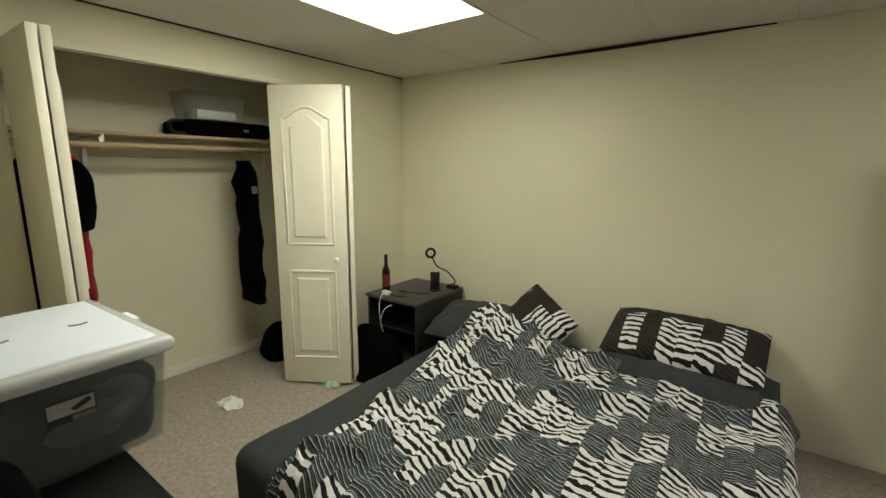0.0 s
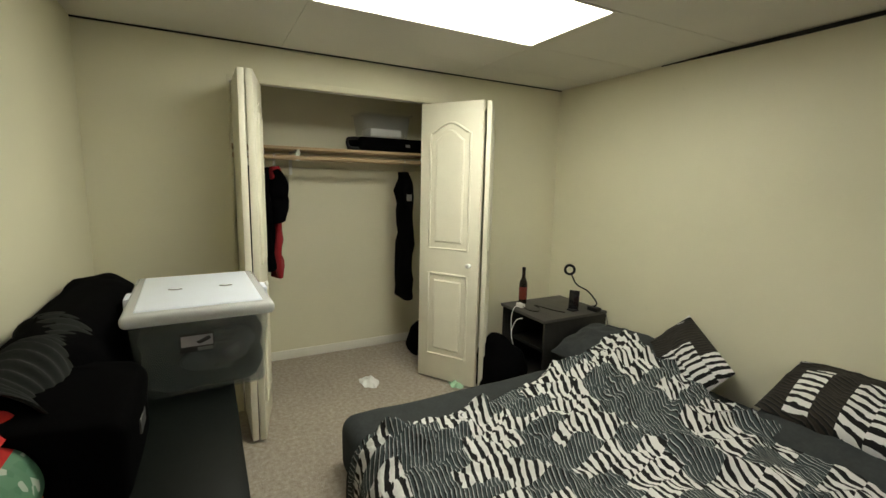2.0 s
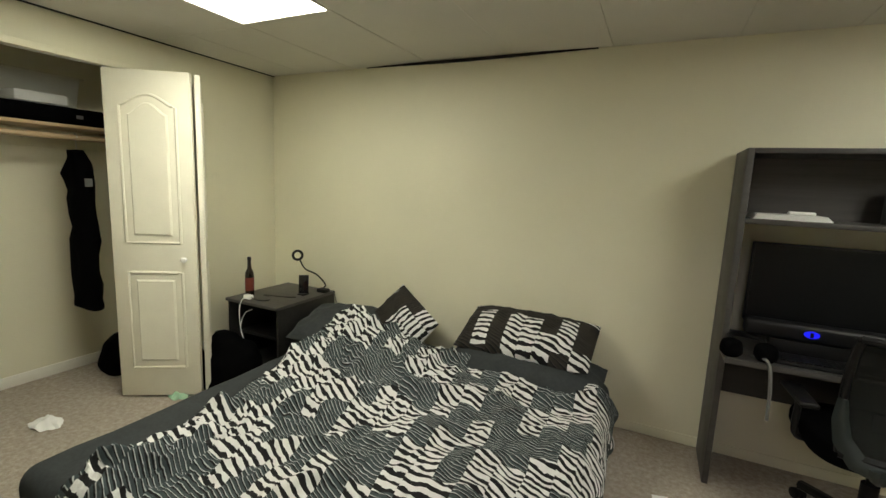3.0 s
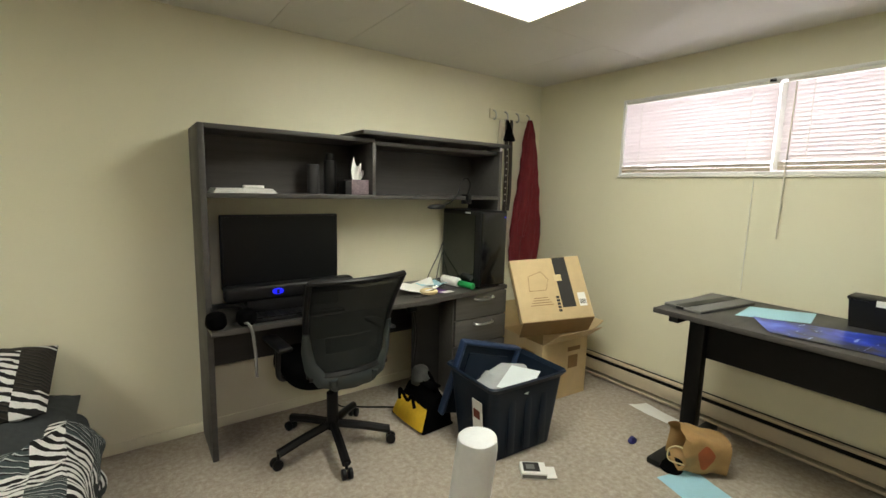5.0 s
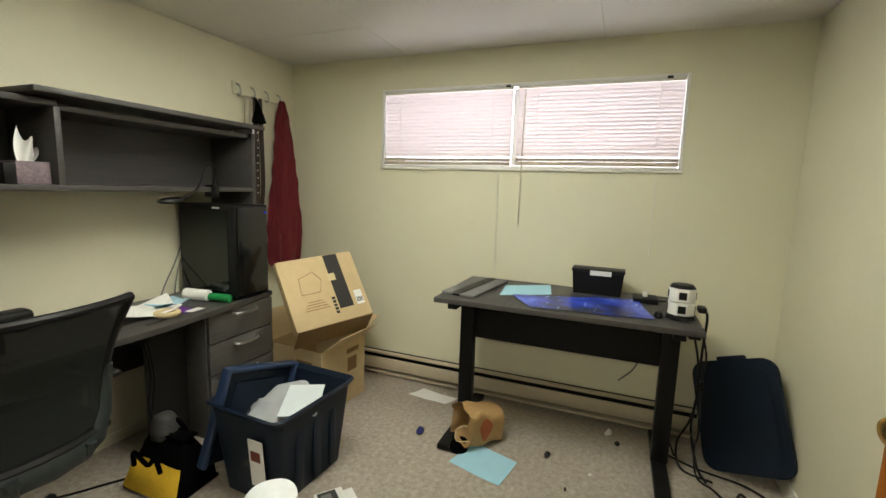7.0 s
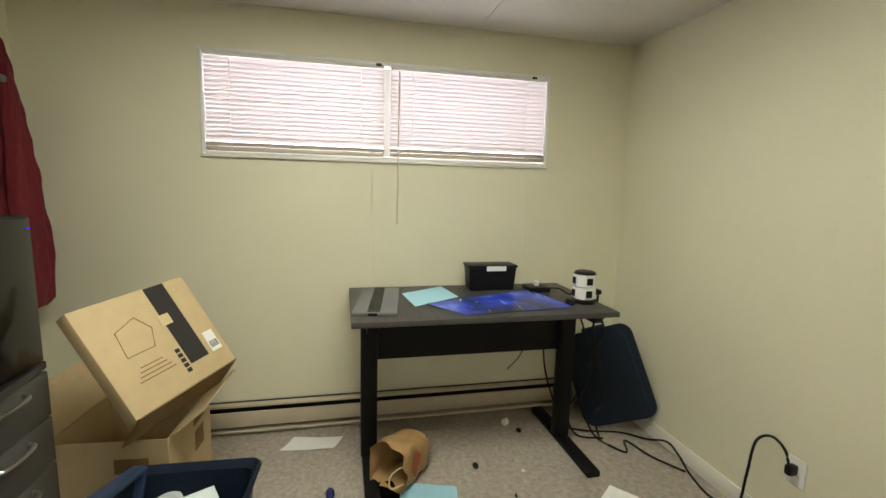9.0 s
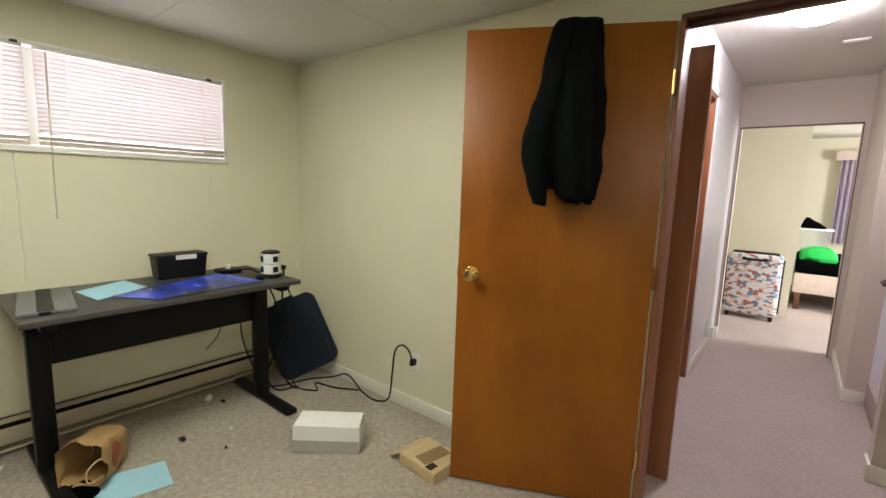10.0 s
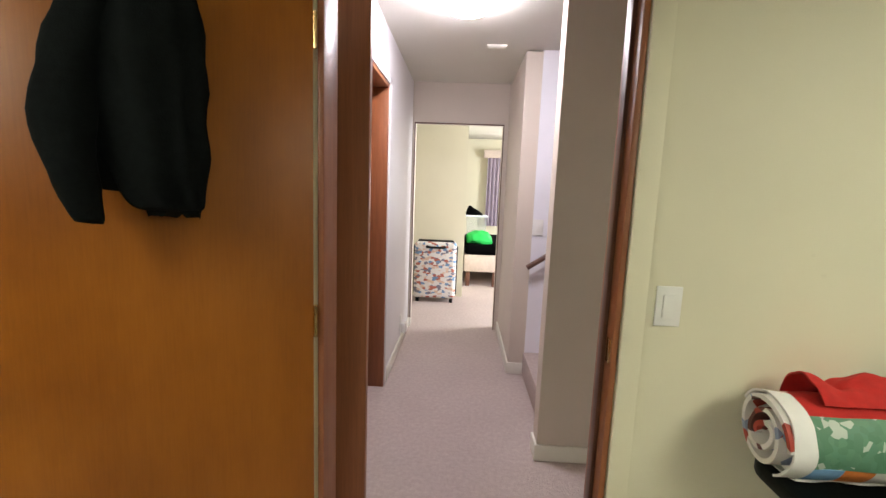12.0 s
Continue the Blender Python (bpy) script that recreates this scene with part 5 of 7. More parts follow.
part("desktop", desk_front(), M_GREYLAM, hd_, "", True)
part("desktop", box(HX0 + 0.028, HX1 + 0.02, HF, N - 0.014, DZ - 0.028, DZ), M_GREYLAM, hd_, "", True)
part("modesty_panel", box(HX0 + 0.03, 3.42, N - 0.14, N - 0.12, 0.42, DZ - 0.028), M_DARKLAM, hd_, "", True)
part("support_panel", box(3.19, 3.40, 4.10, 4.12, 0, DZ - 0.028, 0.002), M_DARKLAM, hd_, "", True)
part("hutch_shelf", box(HX0 + 0.028, HX1 - 0.028, HF, N - 0.014, 1.315, 1.338, 0.003), M_GREYLAM, hd_, "", True)
part("hutch_top", box(HX0 + 0.028, 2.90, HF, N - 0.014, 1.632, 1.655, 0.003), M_GREYLAM, hd_, "", True)
part("hutch_top", box(2.90, HX1 - 0.028, HF + 0.02, N - 0.014, 1.620, 1.643, 0.003), M_GREYLAM, hd_, "", True)
part("divider", box(2.885, 2.908, HF, N - 0.014, 1.338, 1.632, 0.003), M_GREYLAM, hd_, "", True)
part("back_panel", box(HX0 + 0.028, HX1 - 0.028, N - 0.03, N - 0.016, 1.338, 1.632), M_GREYLAM, hd_, "", True)
part("flip_door", box(2.80, HX1 + 0.015, HF - 0.06, HF + 0.27, 1.668, 1.690, 0.004), M_GREYLAM, hd_, "raised charcoal flap lying on the hutch", True)
part("flap_arm", box(HX1 - 0.06, HX1 - 0.045, HF - 0.04, HF + 0.1, 1.644, 1.668), M_STEEL, hd_, "", True)
ped = thing("drawer_pedestal", Matrix.Translation((3.64, 4.15, 0)), "charcoal three-drawer pedestal with steel pulls", "drawers")
PF = DF + 0.075
part("body", box(3.43, 3.885, PF + 0.022, N - 0.02, 0.0, DZ - 0.03, 0.003), M_PEDLAM, ped, "", True)
for z0, z1 in ((0.530, 0.692), (0.355, 0.523), (0.03, 0.348)):
    dr = part("drawer", box(3.436, 3.879, PF, PF + 0.022, z0, z1, 0.003), M_PEDLAM, ped, "", True)
    zc = z1 - 0.030
    h = tube([(3.59, PF, zc), (3.603, PF - 0.024, zc - 0.003), (3.67, PF - 0.030, zc - 0.006), (3.737, PF - 0.024, zc - 0.003), (3.75, PF, zc)], 0.0075, 8)
    part("handle", h, M_STEEL, dr, "curved steel pull", True)

mn = thing("monitor", Matrix.Translation((2.42, 4.22, DZ)), "black widescreen monitor switched off", "monitor")
part("screen_case", box(2.112, 2.732, 4.215, 4.245, 0.835, 1.225, 0.006), M_BLACK, mn, "", True)
part("screen", box(2.122, 2.722, 4.212, 4.2155, 0.855, 1.215), M_SCREEN, mn, "dark screen", True)
part("stand", join(box(2.37, 2.47, 4.25, 4.275, DZ + 0.01, 1.0, 0.004), box(2.28, 2.56, 4.16, 4.34, DZ, DZ + 0.014, 0.004)), M_BLACK, mn, "", True)
part("logo", box(2.395, 2.445, 4.2105, 4.212, 0.842, 0.849), M_GREY, mn, "", True)
sbr = thing("sound_bar", Matrix.Translation((2.4, 4.08, DZ)), "black sound bar with a blue display", "speaker")
part("riser", box(2.20, 2.68, 4.075, 4.15, DZ, DZ + 0.076, 0.004), M_BLACK, sbr, "", True)
part("body", box(2.10, 2.77, 4.06, 4.14, DZ + 0.076, DZ + 0.155, 0.02, 3), M_BLACK, sbr, "", True)
dsp = cyl((0, 0.0555, 0), (0, 0.0605, 0), 0.017, seg=24)
dsp.transform(Matrix.Translation((2.347, 4.0, DZ + 0.118)) @ Matrix.Diagonal((1.7, 1, 0.95, 1)))
part("display", dsp, M_BLUELED, sbr, "glowing blue display", True)
part("glyph", box(2.341, 2.353, 4.053, 4.0555, DZ + 0.106, DZ + 0.128), M_BLACK, sbr, "", True)
kbd = thing("keyboard", Matrix.Translation((2.42, 3.98, DZ)), "black keyboard on the desk", "keyboard")
part("tray", box(2.2, 2.66, 3.93, 4.05, DZ, DZ + 0.018, 0.005), M_BLACK, kbd, "", True)
for r_ in range(4):
    for c_ in range(14):
        x = 2.215 + c_ * 0.031
        part("key", box(x, x + 0.026, 3.94 + r_ * 0.026, 3.962 + r_ * 0.026, DZ + 0.018, DZ + 0.025), M_BLACK, kbd, "", True, False)
hp = thing("headphones", Matrix.Translation((2.08, 3.93, DZ)), "black headphones on the desk corner", "headphones")
for dx in (-0.02, 0.11):
    part("ear_cup", loft([(DZ, 2.06 + dx, 3.95, 0.03, 0.035), (DZ + 0.02, 2.06 + dx, 3.95, 0.045, 0.05), (DZ + 0.06, 2.06 + dx, 3.95, 0.04, 0.045), (DZ + 0.075, 2.06 + dx, 3.95, 0.02, 0.02)], 20, 0, 2.2), M_BLKCLOTH, hp, "", True)
part("band", tube([(2.04, 3.95, DZ + 0.05), (2.04, 4.06, DZ + 0.06), (2.10, 4.11, DZ + 0.06), (2.17, 4.06, DZ + 0.06), (2.17, 3.95, DZ + 0.05)], 0.012), M_BLACK, hp, "", True)
hc = thing("cable", Matrix.Translation((2.2, 3.88, 0.6)), "pale cable hanging over the desk edge", "cable")
part("cord", tube([(2.12, 3.96, DZ + 0.01), (2.17, 3.89, DZ + 0.012), (2.19, 3.885, 0.62), (2.195, 3.885, 0.48)], 0.007), M_GREY, hc, "", True)

tw = thing("computer", Matrix.Translation((3.735, 4.15, DZ)), "black tower computer with a dark glass side", "computer")
PX0, PX1, PY0, PY1, PZ0, PZ1 = 3.605, 3.845, 3.965, 4.385, DZ + 0.014, 1.245
part("case", box(PX0 + 0.004, PX1, PY0, PY1, PZ0, PZ1, 0.008, 3), M_BLACK, tw, "", True)
part("side_glass", box(PX0, PX0 + 0.004, PY0 + 0.05, PY1 - 0.015, PZ0 + 0.03, PZ1 - 0.03), M_TINT, tw, "dark tinted glass side", True)
part("front_panel", box(PX0 + 0.015, PX1 - 0.012, PY0 - 0.01, PY0, PZ0 + 0.01, PZ1 - 0.01, 0.004), M_GLOSSB, tw, "", True)
part("power_light", box(PX1 - 0.035, PX1 - 0.018, PY0 - 0.0115, PY0 - 0.010, PZ1 - 0.045, PZ1 - 0.040), M_BLUELED, tw, "small blue light", True)
part("badge", box(PX0 - 0.001, PX0 + 0.0, PY0 + 0.10, PY0 + 0.155, PZ1 - 0.022, PZ1 - 0.012), M_PAPER, tw, "", True)
for x in (PX0 + 0.03, PX1 - 0.03):
    for y in (PY0 + 0.04, PY1 - 0.04):
        part("foot", cyl((x, y, DZ), (x, y, PZ0), 0.014, seg=12), M_BLACK, tw, "", True)
wcam = thing("desk_lamp", Matrix.Translation((3.62, 4.12, 1.25)), "lit black clip lamp under the hutch shelf", "lamp")
part("clamp", join(box(3.545, 3.595, 4.045, 4.10, 1.288, 1.314, 0.006), box(3.55, 3.59, 4.04, 4.10, 1.3385, 1.352, 0.005), box(3.555, 3.585, 4.035, 4.062, 1.30, 1.345, 0.005)), M_BLACK, wcam, "", True)
part("arm", tube([(3.57, 4.06, 1.348), (3.58, 4.05, 1.42), (3.54, 4.04, 1.455), (3.49, 4.03, 1.43), (3.46, 4.02, 1.36), (3.40, 4.00, 1.31), (3.30, 3.97, 1.278)], 0.0055), M_BLACKM, wcam, "", True)
part("head", loft([(1.263, 3.26, 3.97, 0.045, 0.03), (1.272, 3.26, 3.97, 0.062, 0.035), (1.286, 3.27, 3.97, 0.05, 0.03), (1.292, 3.28, 3.97, 0.02, 0.015)], 20, power=2), M_BLACK, wcam, "", True)
part("lit_disc", cyl((3.265, 3.97, 1.2627), (3.265, 3.97, 1.2631), 0.022), M_LAMPDISC, wcam, "lit lamp disc", True)
pcb = thing("cable", Matrix.Translation((3.6, 4.38, 0.9)), "grey cables behind the computer", "cable")
part("cord", tube([(3.62, 4.39, 1.0), (3.57, 4.385, 0.9), (3.50, 4.37, 0.80), (3.46, 4.36, DZ + 0.006)], 0.004), M_GREY, pcb, "", True)
part("cord", tube([(3.62, 4.395, 0.92), (3.585, 4.385, 0.85), (3.55, 4.37, DZ + 0.005)], 0.004), M_GREY, pcb, "", True)


def flat_sheet(name, corners, z, mat, label, category, curl=0.006, seed=0.0, n=14):
    c = [Vector((*q, 0)) for q in corners]

    def fn(u, v):
        p = c[0].lerp(c[1], u).lerp(c[3].lerp(c[2], u), v)
        lift = curl * (0.5 + 0.5 * noise.noise(p * 6 + Vector((seed, 0, 0)))) * (0.3 + abs(2 * u - 1) * abs(2 * v - 1))
        return Vector((p.x, p.y, z + 0.0015 + lift))
    return solo(name, sheet(fn, n, n, 0.0008), mat, label, category)


flat_sheet("paper", ((3.08, 4.05), (3.33, 4.02), (3.42, 4.25), (3.15, 4.33)), DZ, M_PAPER, "white papers spread on the desk", "paper", 0.06, 2)
flat_sheet("paper", ((3.30, 4.10), (3.47, 4.12), (3.46, 4.26), (3.30, 4.26)), DZ + 0.012, M_BLUEP, "pale blue paper on the desk", "paper", 0.03, 4)
flat_sheet("leaflet", ((3.325, 3.99), (3.40, 4.02), (3.40, 4.16), (3.32, 4.15)), DZ, M_PURPLE, "purple and white printed leaflet", "leaflet", 0.002, 6)
flat_sheet("card", ((3.345, 3.975), (3.43, 3.985), (3.42, 4.03), (3.34, 4.02)), DZ + 0.003, M_PAPER, "white card on the desk edge", "card", 0.002, 8)
tp = thing("tape_roll", Matrix.Translation((3.262, 4.035, DZ)), "roll of masking tape on the desk", "tape")
part("roll", join(tube([(0.045 * math.cos(2 * math.pi * i / 24), 0.045 * math.sin(2 * math.pi * i / 24), 0.014) for i in range(25)], 0.0135, 8, False)), M_TAPE, tp)
lr = thing("lint_roller", Matrix.Translation((3.54, 4.03, DZ)), "white lint roller with a green handle", "lint roller")
part("roll", cyl((3.515, 4.235, DZ + 0.032), (3.540, 4.09, DZ + 0.032), 0.031, bev=0.003), M_PAPER, lr, "white paper roll", True)
part("handle", cyl((3.541, 4.087, DZ + 0.028), (3.575, 3.975, DZ + 0.022), 0.020, 0.022, bev=0.004), M_GREEN, lr, "green plastic handle", True)
solo("pouch", loft([(DZ, 3.42, 4.16, 0.05, 0.04), (DZ + 0.02, 3.42, 4.16, 0.055, 0.045), (DZ + 0.045, 3.42, 4.16, 0.03, 0.025)], 18, 0.012), M_FROST, "small clear plastic pouch on the desk", "pouch")
flat_sheet("pen", ((3.12, 3.96), (3.22, 3.97), (3.22, 3.99), (3.12, 3.985)), DZ, M_BLACK, "dark pen lying on the desk", "pen", 0.004, 3)

# hutch contents
HZ = 1.338
pk = thing("paper_stack", Matrix.Translation((2.22, 4.25, HZ)), "stack of white papers on the hutch shelf", "papers")
for i in range(4):
    part("sheet", box(2.08 + 0.004 * i, 2.375 - 0.006 * i, 4.13, 4.33, HZ + 0.006 * i, HZ + 0.005 + 0.006 * i), M_PAPER, pk, "", True, False)
part("remote", box(2.22, 2.32, 4.16, 4.20, HZ + 0.024, HZ + 0.04, 0.006), M_PLASTIC_W, pk, "white remote", True)
wb = thing("water_bottle", Matrix.Translation((2.70, 4.24, HZ)), "dark tall drink bottle on the hutch shelf", "bottle")
part("body", cyl((2.70, 4.24, HZ), (2.70, 4.24, HZ + 0.19), 0.036, bev=0.006), M_BLACK, wb, "", True)
part("cap", cyl((2.70, 4.24, HZ + 0.19), (2.70, 4.24, HZ + 0.23), 0.028, 0.024, bev=0.004), M_BLACK, wb, "", True)
sp_ = thing("canister", Matrix.Translation((2.62, 4.28, HZ)), "dark metal canister on the hutch shelf", "canister")
part("body", cyl((2.615, 4.28, HZ), (2.615, 4.28, HZ + 0.165), 0.034, bev=0.005), plain("dark_can_paint", (0.03, 0.03, 0.032), 0.5), sp_, "", True)
tb = thing("tissue_box", Matrix.Translation((2.86, 4.18, HZ)), "patterned tissue box with a tissue pulled up", "tissue box")
part("carton", box(2.775, 2.882, 4.11, 4.22, HZ, HZ + 0.085, 0.003), plain("mauve_carton", (0.20, 0.15, 0.17), 0.6, scale=90, amount=0.5), tb, "", True)
part("tissue", sheet(lambda u, v: Vector((2.83 + (u - 0.5) * (0.05 + 0.085 * v * (1.15 - v)) + 0.02 * v, 4.165 + 0.016 * math.sin(9 * u) * (0.3 + v) + 0.012 * v, HZ + 0.084 + v * (0.125 - 0.085 * u + 0.018 * math.sin(14 * u)))), 28, 14, 0.0015), M_PAPER, tb, "white tissue", True)
solo("box", box(2.735, 2.772, 4.10, 4.2, HZ, HZ + 0.075, 0.002), M_BLACK, "small dark box beside the tissue box", "box")

# ---- office chair ----
oc = thing("office_chair", Matrix.Translation((2.57, 3.90, 0)) @ Matrix.Rotation(radians(4), 4, "Z"), "black mesh-backed swivel chair on castors", "office chair")
for i in range(5):
    a = radians(185 + 72 * i)
    c, s = math.cos(a), math.sin(a)
    lg = tube([(0.03 * c, 0.03 * s, 0.125), (0.16 * c, 0.16 * s, 0.105), (0.30 * c, 0.30 * s, 0.075)], 0.023, 8)
    leg = part("base_leg", lg, M_BLACK, oc)
    part("stem", cyl((0.30 * c, 0.30 * s, 0.045), (0.30 * c, 0.30 * s, 0.08), 0.008, seg=10), M_BLACK, leg)
    n_ = Vector((-s, c, 0))
    for o in (-0.016, 0.016):
        p = Vector((0.31 * c, 0.31 * s, 0.026)) + n_ * o
        part("castor", cyl(p - n_ * 0.010, p + n_ * 0.010, 0.026, seg=18, bev=0.004), M_BLACK, leg)
part("gas_lift", join(cyl((0, 0, 0.10), (0, 0, 0.30), 0.030), cyl((0, 0, 0.30), (0, 0, 0.42), 0.016)), M_BLACKM, oc)
part("mechanism", box(-0.10, 0.10, -0.11, 0.11, 0.405, 0.45, 0.01), M_BLACKM, oc)
part("lever", tube([(0.08, 0.05, 0.43), (0.25, 0.06, 0.425), (0.30, 0.06, 0.415)], 0.006), M_BLACKM, oc)
part("seat", loft([(0.425, 0, 0.03, 0.22, 0.21), (0.440, 0, 0.03, 0.25, 0.24), (0.495, 0, 0.03, 0.25, 0.24), (0.515, 0, 0.03, 0.22, 0.21), (0.52, 0, 0.03, 0.10, 0.10)], 36, 0.003, 4), M_BLKCLOTH, oc)


def back_pt(u, v, off=0.0):
    w = 0.202 + 0.040 * max(v, 0.0) ** 1.3
    x = (2 * u - 1) * w
    y = -0.19 - 0.11 * v - 0.05 * math.sin(math.pi * v) * -1 - 0.05 * (1 - (2 * u - 1) ** 2) + off
    return Vector((x, y, 0.50 + 0.47 * v))


part("mesh_back", sheet(lambda u, v: back_pt(u, v), 16, 20, 0.004), M_MESH, oc, "black see-through mesh")
part("back_frame", join(tube([back_pt(0, i / 8) for i in range(9)], 0.015), tube([back_pt(1, i / 8) for i in range(9)], 0.015), tube([back_pt(i / 8, 1) for i in range(9)], 0.014), tube([back_pt(i / 8, 0) for i in range(9)], 0.02)), M_BLACK, oc)
M_TEAL = plain("dark_teal_plastic", (0.017, 0.024, 0.024), 0.42)


def yoke_pt(u, v):
    """A broad band that runs down both sides of the back and across under the mesh."""
    path = [back_pt(-0.02, 0.46), back_pt(-0.03, 0.28), back_pt(-0.01, 0.10), back_pt(0.10, -0.05), back_pt(0.30, -0.09), back_pt(0.5, -0.10), back_pt(0.70, -0.09), back_pt(0.90, -0.05), back_pt(1.01, 0.10), back_pt(1.03, 0.28), back_pt(1.02, 0.46)]
    k = u * (len(path) - 1)
    i = min(int(k), len(path) - 2)
    p = path[i].lerp(path[i + 1], k - i)
    inward = (back_pt(0.5, 0.42) - p).normalized()
    wide = 0.030 + 0.045 * math.sin(math.pi * u) ** 0.7
    return p + inward * wide * (v - 0.35) + Vector((0, -0.014 - 0.012 * math.sin(math.pi * v), 0))


part("yoke", sheet(yoke_pt, 60, 6, 0.014), M_TEAL, oc, "dark grey plastic yoke round the mesh")
part("lumbar_pad", sheet(lambda u, v: back_pt(0.20 + 0.60 * u, 0.22 + 0.16 * v, 0.012), 12, 5, 0.008), M_BLACK, oc)
for s in (-1, 1):
    part("spine", tube([(s * 0.03, -0.08, 0.425), (s * 0.06, -0.18, 0.42), (s * 0.10, -0.235, 0.45), (s * 0.11, -0.245, 0.49)], 0.022), M_TEAL, oc)
for s in (-1, 1):
    part("armrest_post", tube([(s * 0.21, 0.0, 0.44), (s * 0.275, 0.0, 0.46), (s * 0.285, -0.02, 0.62)], 0.014), M_BLACK, oc)
    part("armrest_pad", box(s * 0.285 - 0.035, s * 0.285 + 0.035, -0.13, 0.11, 0.62, 0.645, 0.012, 3), M_BLACK, oc)

# ---- things on the floor by the desk ----
bin_m = Matrix.Translation((3.405, 3.462, 0)) @ Matrix.Rotation(radians(-3), 4, "Z")
bn = thing("storage_tub", bin_m, "open navy plastic storage tub half full", "storage tub")
part("tub", tub(0.42, 0.33, 0.40, 0.50, 0.40, 0.005, 0.04), M_NAVY, bn)
bmr = tub(0.50, 0.40, 0.03, 0.54, 0.44, 0.012, 0.04)
bmr.transform(Matrix.Translation((0, 0, 0.385)))
bot = [f for f in bmr.faces if f.calc_center_median().z < 0.41 and abs(f.normal.z) > 0.9 and f.calc_area() > 0.05]
bmesh.ops.delete(bmr, geom=bot, context="FACES")
part("rim", bmr, M_NAVY, bn)
for i in (-1, 0, 1):
    part("rib", box(i * 0.11 - 0.025, i * 0.11 + 0.025, -0.193, -0.18, 0.03, 0.36, 0.006), M_NAVY, bn)
part("label", box(-0.237, -0.231, -0.13, -0.05, 0.12, 0.34, 0.001, 1, Matrix.Rotation(radians(-5), 4, "Y")), M_PAPER, bn, "white and red product sticker")
part("label_mark", box(-0.2405, -0.2365, -0.115, -0.065, 0.245, 0.29, 0, 1, Matrix.Rotation(radians(-5), 4, "Y")), M_LABEL, bn)
solo("plastic_bag", loft([(0.20, 3.45, 3.50, 0.17, 0.13), (0.28, 3.46, 3.50, 0.20, 0.15), (0.33, 3.46, 3.50, 0.15, 0.12), (0.37, 3.54, 3.52, 0.05, 0.05)], 34, 0.035, 2.4, 3, 14), see_through("crinkled_film", (0.75, 0.78, 0.8), 0.5, 0.12), "crumpled clear plastic in the tub", "plastic bag")
solo("clothes_heap", loft([(0.02, 3.395, 3.47, 0.19, 0.13), (0.1, 3.395, 3.47, 0.20, 0.14), (0.20, 3.395, 3.47, 0.21, 0.15), (0.245, 3.395, 3.47, 0.12, 0.08)], 30, 0.025, 4, 6), plain("dark_wrap", (0.03, 0.035, 0.04), 0.7), "dark stuff filling the tub", "clothes")
pp = box(-0.085, 0.085, -0.13, 0.13, 0, 0.004, 0.001, 1, Matrix.Translation((3.44, 3.39, 0.358)) @ Matrix.Rotation(radians(-62), 4, "Z") @ Matrix.Rotation(radians(6), 4, "X"))
solo("paper", pp, plain("pale_grey_blue_paper", (0.62, 0.68, 0.70), 0.7, amount=0.03), "pale paper pad lying across the tub", "paper")
blid = thing("tub_lid", Matrix.Translation((3.13, 3.70, 0.115)) @ Matrix.Rotation(radians(-5), 4, "Z") @ Matrix.Rotation(radians(6), 4, "X") @ Matrix.Rotation(radians(15), 4, "Y"), "blue plastic tub lid standing behind the tub", "lid")
part("panel", box(0.0, 0.42, -0.010, 0.010, 0.0, 0.44, 0.009, 3), M_NAVY, blid)
part("rim", join(box(-0.012, 0.012, -0.036, 0.012, 0, 0.45, 0.009, 3), box(0.408, 0.432, -0.036, 0.012, 0, 0.45, 0.009, 3), box(0.0, 0.42, -0.036, 0.012, 0.428, 0.452, 0.009, 3)), M_NAVY2, blid, "blue raised rim")
part("raised_field", box(0.06, 0.36, -0.022, -0.008, 0.06, 0.38, 0.007, 2), M_NAVY, blid)
fr_ = thing("foam_roll", Matrix.Translation((2.765, 3.0, 0)), "upright roll of white foam wrap", "foam roll")
part("roll", loft([(0, 0, 0, 0.080, 0.080), (0.02, 0, 0, 0.082, 0.082), (0.34, 0.025, -0.02, 0.080, 0.080), (0.425, 0.03, -0.025, 0.078, 0.078), (0.440, 0.031, -0.026, 0.068, 0.068), (0.446, 0.031, -0.026, 0.01, 0.01)], 36, 0.004, 2, 3, 20), M_FOAM, fr_)

tbg = thing("tool_bag", Matrix.Translation((3.125, 3.875, 0)) @ Matrix.Rotation(radians(3), 4, "Z"), "yellow and black cloth tool bag on the carpet", "bag")


def tool_bag_pt(u, v, out=0.0):
    """Round the bag with u, up its sides with v: a box at the foot that narrows to a ridge."""
    a = 2 * math.pi * u
    c, s = math.cos(a), math.sin(a)
    k = (abs(c) ** 6 + abs(s) ** 6) ** (-1 / 6)
    hw, hl = 0.118 * (1 - 0.80 * v ** 1.6) + out, 0.172 * (1 - 0.30 * v ** 1.3) + out
    p = Vector((hw * k * c + 0.022 * v, hl * k * s, 0.012 + 0.225 * v - 0.03 * v * (s * k) ** 2))
    return p + 0.011 * noise.noise_vector(p * 13 + Vector((4, 0, 0))) * (0.3 + v)


